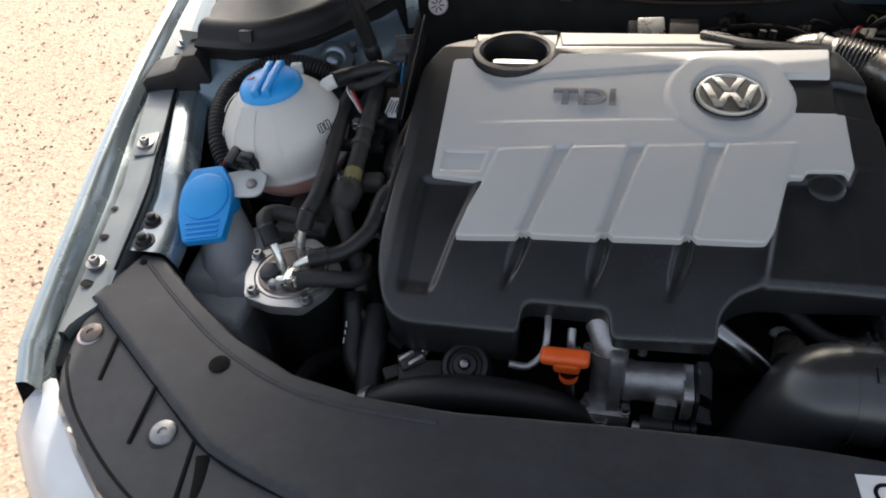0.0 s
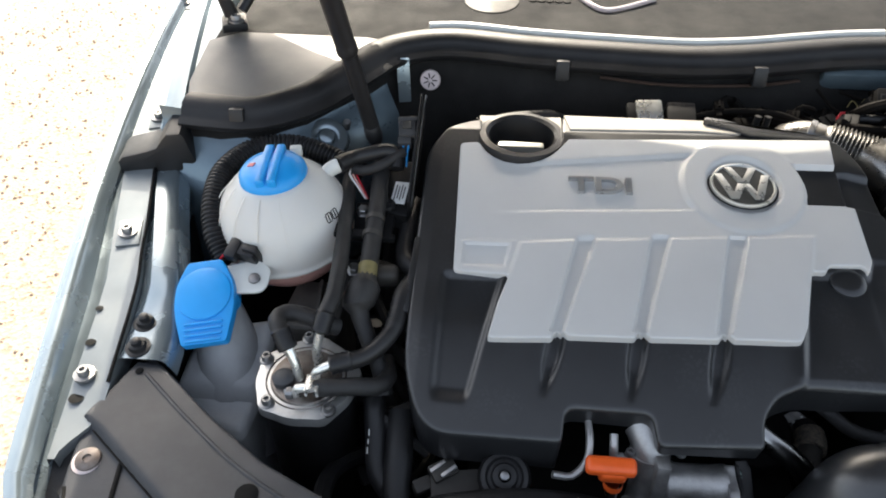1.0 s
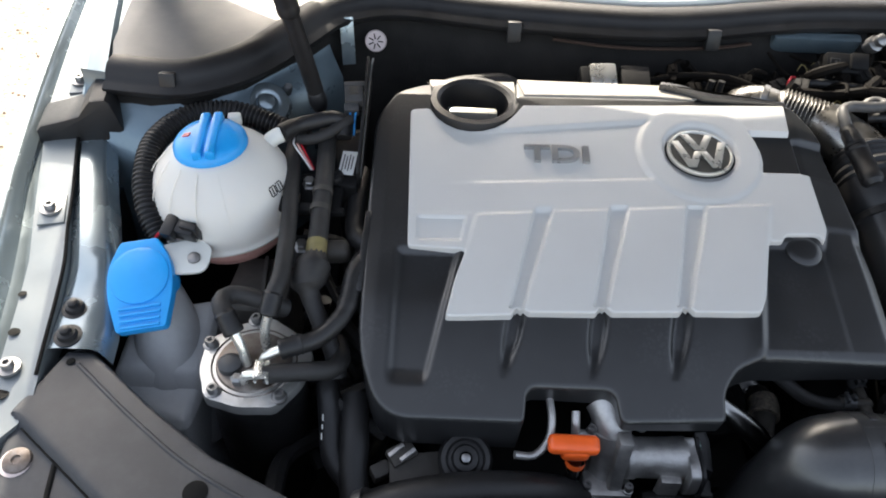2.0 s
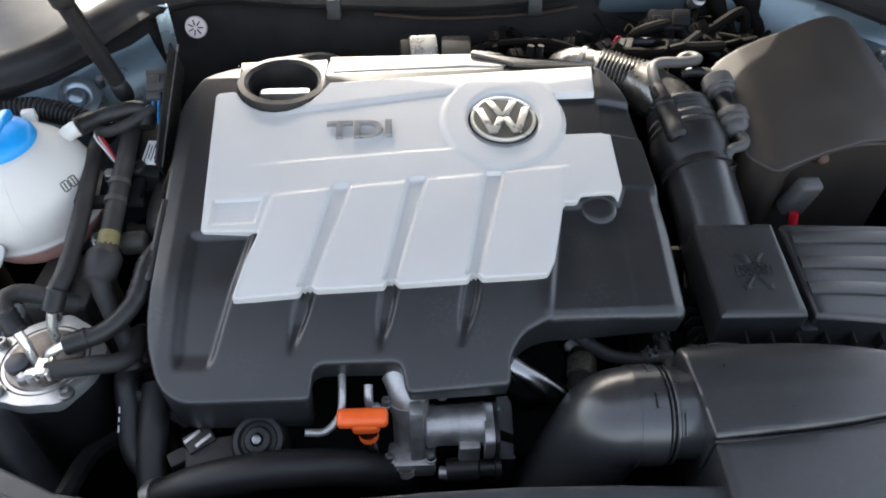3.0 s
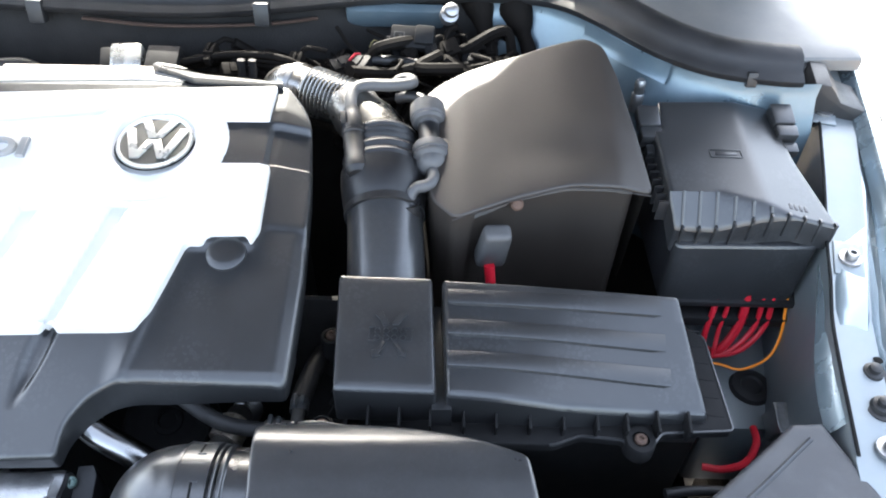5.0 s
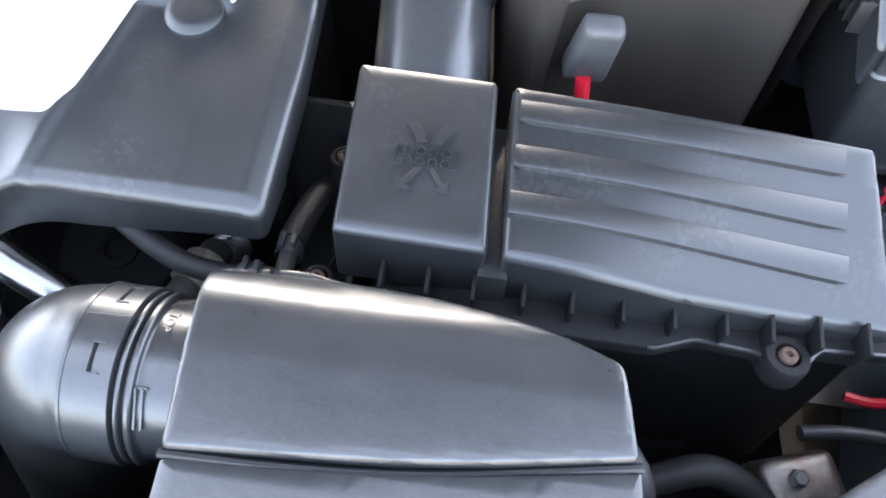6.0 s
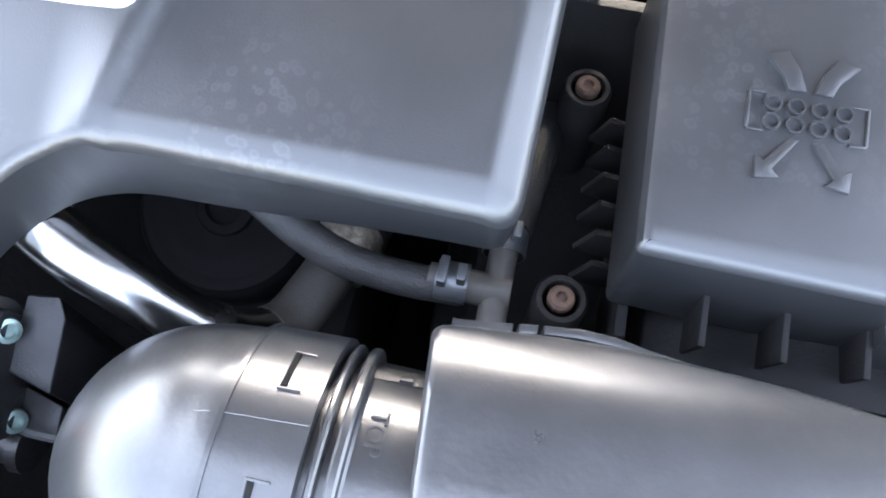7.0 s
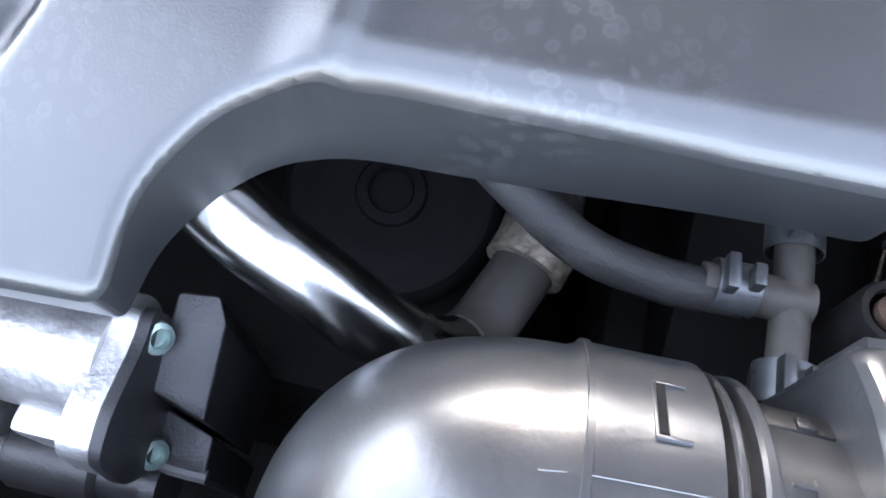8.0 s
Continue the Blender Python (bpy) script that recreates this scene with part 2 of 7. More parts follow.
def spline(pts, step=0.006):
    """Points along a smooth line through pts."""
    pts = [Vector(p) for p in pts]
    ext = [2 * pts[0] - pts[1]] + pts + [2 * pts[-1] - pts[-2]]
    out = []
    for i in range(len(pts) - 1):
        a, b, c, d = ext[i : i + 4]
        n = max(2, int((c - b).length / step))
        for k in range(n):
            t = k / n
            out.append(0.5 * (2 * b + (c - a) * t + (2 * a - 5 * b + 4 * c - d) * t * t + (3 * b - a - 3 * c + d) * t**3))
    return out + [pts[-1]]


def sheet(outline, height, step=0.008, r=0.006, bottom=None, drop=0.03, flare=0.0, even=True):
    """A shell over a plan outline: its top follows height(x, y), its edge is rounded by r, and a skirt hangs down."""
    bm = bmesh.new()
    area = sum(a[0] * b[1] - b[0] * a[1] for a, b in zip(outline, outline[1:] + outline[:1]))
    if area < 0:
        outline = outline[::-1]
    face = bm.faces.new([bm.verts.new((x, y, 0)) for x, y in outline])
    for f in ((0.1, 0.15, 0.2, 0.25, 0.3) if len(outline) > 120 else (0.2, 0.35, 0.45)) if r > 0 else ():
        bmesh.ops.inset_individual(bm, faces=[face], thickness=r * f, use_even_offset=even)
    lo = [min(p[k] for p in outline) for k in (0, 1)]
    hi = [max(p[k] for p in outline) for k in (0, 1)]
    for k, normal in ((0, (1, 0, 0)), (1, (0, 1, 0))):
        n = int((hi[k] - lo[k]) / step)
        for i in range(1, n + 1):
            at = [0, 0, 0]
            at[k] = lo[k] + (hi[k] - lo[k]) * i / (n + 1)
            bmesh.ops.bisect_plane(bm, geom=bm.verts[:] + bm.edges[:] + bm.faces[:], plane_co=at, plane_no=normal, dist=1e-6)
    p = np.array([v.co[:2] for v in bm.verts])
    a = np.array(outline)
    b = np.roll(a, -1, 0)
    d = np.full(len(p), 9.0)
    for s, e in zip(a, b):
        w = e - s
        f = np.clip(((p - s) @ w) / max(w @ w, 1e-12), 0, 1)
        d = np.minimum(d, np.hypot(*(p - s - f[:, None] * w).T))
    edge = [x for x in bm.edges if x.is_boundary]
    for v, dist in zip(bm.verts, d):
        g = max(0.0, 1 - dist / r) if r > 0 else 0
        v.co.z = height(v.co.x, v.co.y) - r * (1 - math.sqrt(max(0.0, 1 - g * g)))
    made = bmesh.ops.extrude_edge_only(bm, edges=edge)["geom"]
    for v in made:
        if isinstance(v, bmesh.types.BMVert):
            if flare:
                at = np.array(v.co[:2])
                w = b - a
                f = np.clip(((at - a) * w).sum(1) / np.maximum((w * w).sum(1), 1e-12), 0, 1)
                off = np.hypot(*(at - a - f[:, None] * w).T)
                near = np.flatnonzero(off < off.min() + 1e-5)
                n = sum((Vector((w[k][1], -w[k][0], 0)).normalized() for k in near), Vector())
                v.co += n.normalized() * flare if n.length > 0.1 else Vector()
            v.co.z = bottom(v.co.x, v.co.y) if callable(bottom) else (bottom if bottom is not None else v.co.z - drop)
    bmesh.ops.recalc_face_normals(bm, faces=bm.faces[:])
    return bm


def plate(outline, z0, z1, bevel=0.0015, m=None):
    """A flat plate of an outline in the plane, from z0 to z1, then laid by the pose m."""
    bm = bmesh.new()
    low = [bm.verts.new((x, y, z0)) for x, y in outline]
    high = [bm.verts.new((x, y, z1)) for x, y in outline]
    n = len(outline)
    bm.faces.new(low[::-1])
    top = bm.faces.new(high)
    for i in range(n):
        bm.faces.new((low[i], low[(i + 1) % n], high[(i + 1) % n], high[i]))
    bmesh.ops.recalc_face_normals(bm, faces=bm.faces[:])
    if bevel:
        bmesh.ops.bevel(bm, geom=list(top.edges), offset=bevel, segments=2, affect="EDGES", profile=0.6)
    if m:
        bm.transform(m)
    return bm


def block(size, m, bevel=0.003, taper=0.0, segments=2):
    """A bevelled box of a size about the pose m; taper narrows its top."""
    bm = bmesh.new()
    bmesh.ops.create_cube(bm, size=1)
    for v in bm.verts:
        k = 1 - taper if v.co.z > 0 else 1
        v.co = (v.co.x * size[0] * k, v.co.y * size[1] * k, v.co.z * size[2])
    if bevel:
        bmesh.ops.bevel(bm, geom=bm.edges[:], offset=bevel, segments=segments, affect="EDGES", profile=0.6)
    bm.transform(m)
    return bm


def box(x0, x1, y0, y1, z0, z1, bevel=0.003, taper=0.0):
    return block((x1 - x0, y1 - y0, z1 - z0), pose((x0 + x1) / 2, (y0 + y1) / 2, (z0 + z1) / 2), bevel, taper)


def lathe(profile, at, axis=(0, 0, 1), seg=28):
    """A turned body: (radius, height) along the axis from at."""
    bm = bmesh.new()
    turn = Vector((0, 0, 1)).rotation_difference(Vector(axis)).to_matrix().to_4x4()
    rings = []
    for r, z in profile:
        if r < 1e-6:
            rings.append([bm.verts.new((0, 0, z))])
        else:
            rings.append([bm.verts.new((r * math.cos(2 * math.pi * k / seg), r * math.sin(2 * math.pi * k / seg), z)) for k in range(seg)])
    for a, b in zip(rings, rings[1:]):
        for k in range(seg):
            q = [a[k % len(a)], a[(k + 1) % len(a)], b[(k + 1) % len(b)], b[k % len(b)]]
            q = list(dict.fromkeys(q))
            if len(q) > 2:
                bm.faces.new(q)
    bmesh.ops.recalc_face_normals(bm, faces=bm.faces[:])
    bm.transform(Matrix.Translation(at) @ turn)
    return bm


def tube(pts, r, seg=12, step=0.006, rf=None, smooth=True, flat=1.0):
    """A round bar or hose through pts; rf(s) scales its radius at s metres along it."""
    line = spline(pts, step) if smooth else [Vector(p) for p in pts]
    bm = bmesh.new()
    up = Vector((0.13, 0.31, 0.94))
    rings, s = [], 0.0
    for i, p in enumerate(line):
        t = (line[min(i + 1, len(line) - 1)] - line[max(i - 1, 0)]).normalized()
        side = t.cross(up)
        side = side.normalized() if side.length > 1e-3 else Vector((1, 0, 0))
        up = side.cross(t).normalized()
        if i:
            s += (p - line[i - 1]).length
        q = r * (rf(s) if rf else 1)
        rings.append([bm.verts.new(p + side * (q * math.cos(2 * math.pi * k / seg)) + up * (q * flat * math.sin(2 * math.pi * k / seg))) for k in range(seg)])
    for a, b in zip(rings, rings[1:]):
        for k in range(seg):
            bm.faces.new((a[k], a[(k + 1) % seg], b[(k + 1) % seg], b[k]))
    bm.faces.new(rings[0][::-1])
    bm.faces.new(rings[-1])
    bmesh.ops.recalc_face_normals(bm, faces=bm.faces[:])
    return bm


def join(*bms):
    out = bms[0]
    for other in bms[1:]:
        me = bpy.data.meshes.new("tmp")
        other.to_mesh(me)
        other.free()
        out.from_mesh(me)
        bpy.data.meshes.remove(me)
    return out


def mesh_object(name, bm, mat, angle=38):
    me = bpy.data.meshes.new(name)
    bm.to_mesh(me)
    bm.free()
    me.materials.append(mat)
    me.polygons.foreach_set("use_smooth", [True] * len(me.polygons))
    me.set_sharp_from_angle(angle=radians(angle))
    return new(name, me)


def thing(name, at, label, category, group="", kind=""):
    ob = new(name)
    ob.location = at
    ob.empty_display_size = 0.02
    return tagged(ob, label, category, group, kind)


def part(name, bm, mat, parent, label="", angle=38):
    ob = mesh_object(name, bm, mat, angle)
    ob.parent = parent
    if parent.type == "EMPTY" and parent.parent is None:
        ob.matrix_parent_inverse = Matrix.Translation(parent.location).inverted()
    return tagged(ob, label)


def single(name, bm, mat, label, category, group="", kind="", angle=38):
    return tagged(mesh_object(name, bm, mat, angle), label, category, group, kind)


def smoothstep(a, b, x):
    t = min(max((x - a) / (b - a), 0.0), 1.0)
    return t * t * (3 - 2 * t)


def screw(at, parent, r=0.006, axis=(0, 0, 1), mat=None, washer=0.0, name="screw"):
    prof = [(0, -0.002), (washer or r * 1.2, -0.002), (washer or r * 1.2, 0.001), (r, 0.0015), (r, 0.006), (r * 0.85, 0.0075), (r * 0.5, 0.0075), (r * 0.45, 0.004), (0, 0.004)]
    return part(name, lathe(prof, at, axis, 12), mat or M_ZINC, parent)


# ---- ground ----
bm = bmesh.new()
bmesh.ops.create_grid(bm, x_segments=60, y_segments=60, size=1)
for v in bm.verts:
    k = 4 + 1200 * max(abs(v.co.x), abs(v.co.y)) ** 5
    v.co = (v.co.x * k - 1.2, v.co.y * k + 0.8, 0)
single("ground", bm, M_GRAVEL, "sunlit pale beige gravel beside the car", "ground", kind="structure")


def pebbles():
    """Loose stones on the ground beside the car."""
    verts, faces = [], []
    rnd = random.Random(4)
    for _ in range(2600):
        x, y, r = rnd.uniform(-2.6, -0.75), rnd.uniform(-0.6, 2.6), rnd.uniform(0.002, 0.008)
        a, k = rnd.uniform(0, 3), len(verts)
        for dx, dy, dz in ((1, 0, 0.2), (0.2, 0.9, 0.1), (-1, 0.1, 0.3), (-0.1, -0.8, 0.2), (0, 0, 0.9)):
            verts.append((x + r * (dx * math.cos(a) - dy * math.sin(a)), y + r * (dx * math.sin(a) + dy * math.cos(a)), r * dz))
        faces += [(k, k + 1, k + 4), (k + 1, k + 2, k + 4), (k + 2, k + 3, k + 4), (k + 3, k, k + 4)]
    me = bpy.data.meshes.new("pebbles")
    me.from_pydata(verts, [], faces)
    m = material("gravel_stones", (0.33, 0.25, 0.19), 0.9, vary=0.4, scale=40, bump=0)
    me.materials.append(m)
    return tagged(new("pebbles", me), "loose tan and reddish gravel stones on the ground", "gravel", kind="stuff")


pebbles()

# ---- car body round the engine bay ----
car = thing("car_body", (0.065, 0.2, 0.0), "pale blue metallic car body with open engine bay", "car")
MID = 0.065


def band(rows):
    """A surface through rows of points, row after row."""
    bm = bmesh.new()
    rows = [[bm.verts.new(p) for p in row] for row in rows]
    for a, b in zip(rows, rows[1:]):
        for i in range(len(a) - 1):
            bm.faces.new((a[i], a[i + 1], b[i + 1], b[i]))
    bmesh.ops.recalc_face_normals(bm, faces=bm.faces[:])
    return bm


def crown(y):
    """The fender's highest line, on the left: x and z at y."""
    x = -0.540 - 0.285 * (y + 0.30) + 0.11 * max(y + 0.05, 0) ** 2
    return x, 0.812 + 0.165 * (y + 0.30) - 0.07 * max(y, 0) ** 2


def crest(y):
    """The fender's outer fold line, on the left."""
    x, z = crown(y)
    return x - 0.027 + 0.095 * (y + 0.2) + 0.015 * smoothstep(-0.25, -0.31, y), z


def inner_edge(y):
    """Where the bolted flange meets the fender's gutter, on the left."""
    return crown(y)[0] + 0.021 + 0.17 * (min(y, -0.048) + 0.048)


def fender(flip):
    rows = []
    for i in range(40):
        y = -0.302 + i * 0.0405
        x, z = crest(y)
        g = max(inner_edge(y), x + 0.012) + 0.001
        row = [(g, y, z - 0.060), (g, y, z - 0.028), (g - 0.003, y, z - 0.024), ((g + x) / 2, y, z - 0.020), (x + 0.012, y, z - 0.014), (x + 0.006, y, z - 0.004), (x + 0.003, y, z - 0.0008), (x, y, z), (x - 0.005, y, z - 0.0008), (x - 0.012, y, z - 0.004)]
        for f in (0.03, 0.06, 0.10, 0.15, 0.2, 0.25):
            row.append((x - 0.012 - 0.36 * f * (1 - 1.2 * f), y, z - 0.004 - 1.10 * f - 5.0 * f * f))
        row.append((x - 0.19, y, 0.20))
        rows.append([(2 * MID - p[0], *p[1:]) for p in row] if flip else row)
    bm = band(rows)
    bm.verts.ensure_lookup_table()
    part("fender", bm, M_PAINT, car, "pale blue metallic front wing")


def flange(flip):
    """The inner wing's bolted flange beside the fender."""
    m = Matrix.Translation((2 * MID, 0, 0)) @ Matrix.Diagonal((-1, 1, 1, 1)) if flip else Matrix()
    ys = [-0.238, -0.23, -0.22, -0.205, -0.19, -0.175, -0.16, -0.12, -0.08, -0.04, 0.0, 0.04, 0.12, 0.2, 0.3, 0.42, 0.6, 0.8]
    rows, gap = [], []
    for y in ys:
        z = crown(y)[1]
        x = inner_edge(y)
        w = 0.037 - 0.030 * smoothstep(-0.19, -0.238, y)
        rows.append([(x - 0.002, y, z - 0.026), (x, y, z - 0.014), (x + w * 0.5, y, z - 0.013), (x + w, y, z - 0.013), (x + w + 0.003, y, z - 0.10), (x + w + 0.008, y, z - 0.3)])
        if -0.17 < y < 0.3:
            step = 0.010 * smoothstep(-0.01, 0.02, y)
            gap.append(m @ Vector((x + w - 0.002 + step * 0.3, y, z - 0.0120)))
    bm = band(rows)
    bm.transform(m)
    inner = part("inner_wing", bm, M_PRIMER, car, "dusty painted steel inner wing flange")
    for y, dx in ((-0.155, 0.0135), (0.022, 0.039), (0.216, 0.054), (0.5, 0.045)):
        x, z = crown(y)
        tab = block((0.026, 0.038, 0.0022), m @ pose(x + dx + 0.001, y, z - 0.0118, 9, 0, 14), 0.0008)
        if y > 0:
            part("flange_tab", tab, M_PRIMER, inner)
        screw(m @ Vector((x + dx, y, z - 0.0100)), inner, 0.0058, washer=0.0105)
    part("slot", tube(gap, 0.0018, 6, flat=0.5), M_INK, inner)
    for y, dx, r in ((-0.178, 0.008, 0.0075), (-0.118, 0.014, 0.0055), (-0.078, 0.018, 0.004)):
        x, z = crown(y)
        part("hole", lathe([(r, 0.0002), (r * 0.8, 0.0005), (0, 0.0006)], m @ Vector((x + dx, y, z - 0.0131)), (0, 0.1, 1), 16), M_INK, inner)


def brace(flip):
    """The ribbed strut from the wing to the front panel."""
    m = Matrix.Translation((2 * MID + 0.045, 0, 0)) @ Matrix.Diagonal((-1, 1, 1, 1)) if flip else Matrix()
    rows = []
    for i in range(15):
        f = i / 14
        y = -0.132 + f * 0.36
        c = -0.521 - 0.075 * smoothstep(0, 1, f) - 0.012 * f
        z = 0.826 + 0.036 * f + 0.012 * smoothstep(0.12, 0.35, f)
        up = 0.016 * smoothstep(0.1, 0.3, f)
        w = 0.031 - 0.004 * f
        rows.append([(c - w, y, z - 0.06), (c - w, y, z - 0.006 - up * 0.6), (c - w + 0.004, y, z - 0.003 - up * 0.6), (c - w * 0.45, y, z - up * 0.5), (c - w * 0.25, y, z), (c + w * 0.55, y, z), (c + w * 0.75, y, z - 0.004), (c + w, y, z - 0.022), (c + w - 0.004, y, z - 0.030)])
    bm = band(rows)
    bm.transform(m)
    b = part("brace", bm, M_PAINT, car, "pale blue painted steel brace with two bolts")
    for x, y, z in ((-0.533, -0.088, 0.829), (-0.529, -0.119, 0.827)):
        part("bolt", lathe([(0, -0.002), (0.0125, -0.002), (0.0125, 0.0015), (0.009, 0.002), (0.008, 0.006), (0.005, 0.007), (0.005, 0.011), (0.003, 0.012), (0, 0.012)], m @ Vector((x, y, z)), (0, -0.05, 1), 18), M_BLACK, b)


def stop_block(flip):
    """The rubber bonnet stop on the wing."""
    m = Matrix.Translation((2 * MID + 0.044, 0.082, 0.002)) @ Matrix.Diagonal((-1, 1, 1, 1)) if flip else Matrix()
    outline = [(0.0, 0.0), (0.010, 0.049), (0.014, 0.053), (0.030, 0.052), (0.036, 0.046), (0.046, 0.034), (0.060, 0.030), (0.088, 0.024), (0.094, 0.018), (0.094, 0.0)]
    bm = plate([(-0.550 - x, z) for x, z in outline], -0.023, 0.023, 0.004, Matrix.Translation((0, 0.150, 0.862)) @ Matrix.Rotation(math.radians(90), 4, 'X'))
    bm.transform(Matrix.Translation((-0.59, 0.15, 0)) @ Matrix.Rotation(math.radians(10), 4, 'Z') @ Matrix.Translation((0.59, -0.15, 0)))
    bm.transform(m)
    bmesh.ops.recalc_face_normals(bm, faces=bm.faces[:])
    part("bonnet_stop", bm, M_RUBBER, car, "black moulded rubber bonnet stop")


def wedge(flip):
    """The rubber filler between wing end, flange and front panel."""
    m = Matrix.Translation((2 * MID, 0, 0)) @ Matrix.Diagonal((-1, 1, 1, 1)) if flip else Matrix()
    rows = [[m @ Vector(p) for p in row] for row in (
        ((-0.548, -0.190, 0.806), (-0.562, -0.198, 0.803), (-0.588, -0.206, 0.800)),
        ((-0.549, -0.225, 0.800), (-0.566, -0.232, 0.797), (-0.588, -0.240, 0.794)),
        ((-0.548, -0.262, 0.789), (-0.566, -0.266, 0.788), (-0.584, -0.272, 0.786)),
        ((-0.547, -0.270, 0.74), (-0.566, -0.276, 0.74), (-0.582, -0.284, 0.74)))]
    part("wing_filler", band(rows), M_RUBBER, car, "black rubber filler at the wing's front end")


for flip in (False, True):
    wedge(flip)
    fender(flip)
    flange(flip)
    brace(flip)
    stop_block(flip)

# the moulded panel above the radiator
edge = [(-0.528, -0.128), (-0.503, -0.130), (-0.434, -0.186), (-0.372, -0.230), (-0.303, -0.263), (-0.235, -0.277), (-0.154, -0.281), (-0.015, -0.274), (0.145, -0.272)]
left_part = edge[:8]
full = left_part + [(MID, -0.272)] + [(2 * MID - x, y) for x, y in left_part[::-1]]
outer = [(-0.553, -0.196), (-0.548, -0.245), (-0.541, -0.280), (-0.527, -0.307), (-0.490, -0.341), (-0.438, -0.388), (-0.35, -0.435), (-0.22, -0.475), (MID, -0.50)]
outer_full = outer[:-1] + [outer[-1]] + [(2 * MID - x, y) for x, y in outer[:-1][::-1]]
RIDGE = [(-0.560, -0.190), (-0.539, -0.202), (-0.409, -0.301), (-0.351, -0.343), (-0.275, -0.371), (-0.15, -0.40), (MID, -0.41)]
STRIP = [(-0.541, -0.262), (-0.530, -0.284), (-0.493, -0.326), (-0.424, -0.379), (-0.34, -0.425)]


def ridge_y(x):
    x = x if x <= MID else 2 * MID - x
    for (ax, ay), (bx, by) in zip(RIDGE, RIDGE[1:]):
        if ax <= x <= bx:
            return ay + (by - ay) * (x - ax) / (bx - ax)
    return -0.2


def slam_height(x, y):
    z = 0.823 - 0.004 * smoothstep(-0.30, -0.55, x if x < MID else 2 * MID - x)
    below = ridge_y(x) - y
    z -= 0.009 * smoothstep(-0.001, 0.007, below) + 0.06 * max(below - 0.01, 0)
    return z


panel = part("front_panel", sheet(outer_full + full[::-1], slam_height, 0.004, 0.004, drop=0.02), M_SLAM, car, "dull black moulded plastic panel over the radiator")
for (x0, y0), (x1, y1) in (((-0.499, -0.238), (-0.492, -0.287)), ((-0.429, -0.290), (-0.428, -0.347)), ((-0.368, -0.338), (-0.361, -0.390))):
    z0, z1 = slam_height(x0, y0) + 0.0008, slam_height(x1, y1) + 0.0008
    part("slit", tube([(x0, y0, z0), ((x0 + x1) / 2, (y0 + y1) / 2, (z0 + z1) / 2), (x1, y1, z1)], 0.0022, 6, flat=0.4), M_INK, panel)
for flip in (1, -1):
    part("seam", tube([(MID + flip * (x - MID), y, slam_height(x, y) + 0.0004) for x, y in STRIP], 0.0016, 6, flat=0.5), M_INK, panel)
    part("crease", tube([(MID + flip * (x - MID), y - 0.005, slam_height(x, y - 0.005) + 0.0006) for x, y in RIDGE[1:6]], 0.0014, 6, flat=0.5), M_INK, panel)
for flip in (1, -1):
    part("bead", tube([(MID + flip * (x - 0.010 - MID), y - 0.014, slam_height(x - 0.010, y - 0.014) - 0.0006) for x, y in edge[1:7]], 0.0022, 8), M_SLAM, panel)
part("channel", tube([(-0.352, -0.350, 0.8135), (-0.346, -0.37, 0.8115), (-0.340, -0.40, 0.808)], 0.008, 8, flat=0.25), M_INK, panel)
for x, y, mat, w in ((-0.532, -0.237, M_ZINC, 0.013), (-0.401, -0.335, M_RUBBER, 0.0135)):
    z = slam_height(x, y)
    part("washer", lathe([(0, 0), (w, 0), (w, 0.001), (w * 0.8, 0.002), (0, 0.002)], (x, y, z), (0, -0.1, 1), 20), M_BUTTON if mat == M_ZINC else M_RUBBER, panel)
    part("screw", lathe([(w * 0.92, 0.001), (w * 0.86, 0.003), (w * 0.6, 0.0042), (w * 0.3, 0.0046), (w * 0.24, 0.0030), (0, 0.0030)], (x + 0.0012, y + 0.0012, z), (0, -0.1, 1), 20), M_LID if mat == M_ZINC else M_ZINC, panel)
for x, y, r in ((-0.376, -0.263, 0.010), (-0.520, -0.142, 0.004)):
    part("hole", lathe([(r, 0.0006), (r * 0.85, 0.0012), (0, 0.0014)], (x, y, slam_height(x, y) + 0.0004), (0, 0, 1), 18), M_INK, panel)
sticker = part("sticker", plate([(0, 0), (0.045, 0), (0.045, 0.03), (0, 0.03)], 0, 0.0006, 0, pose(0.158, -0.322, 0.8228, 0, 0, 4)), M_LABEL, panel, "small white warning sticker")
part("print", lathe([(0.009, 0.0007), (0.009, 0.001), (0.006, 0.001), (0.006, 0.0007)], (0.175, -0.306, 0.8229), (0, 0, 1), 20), M_INK, sticker)

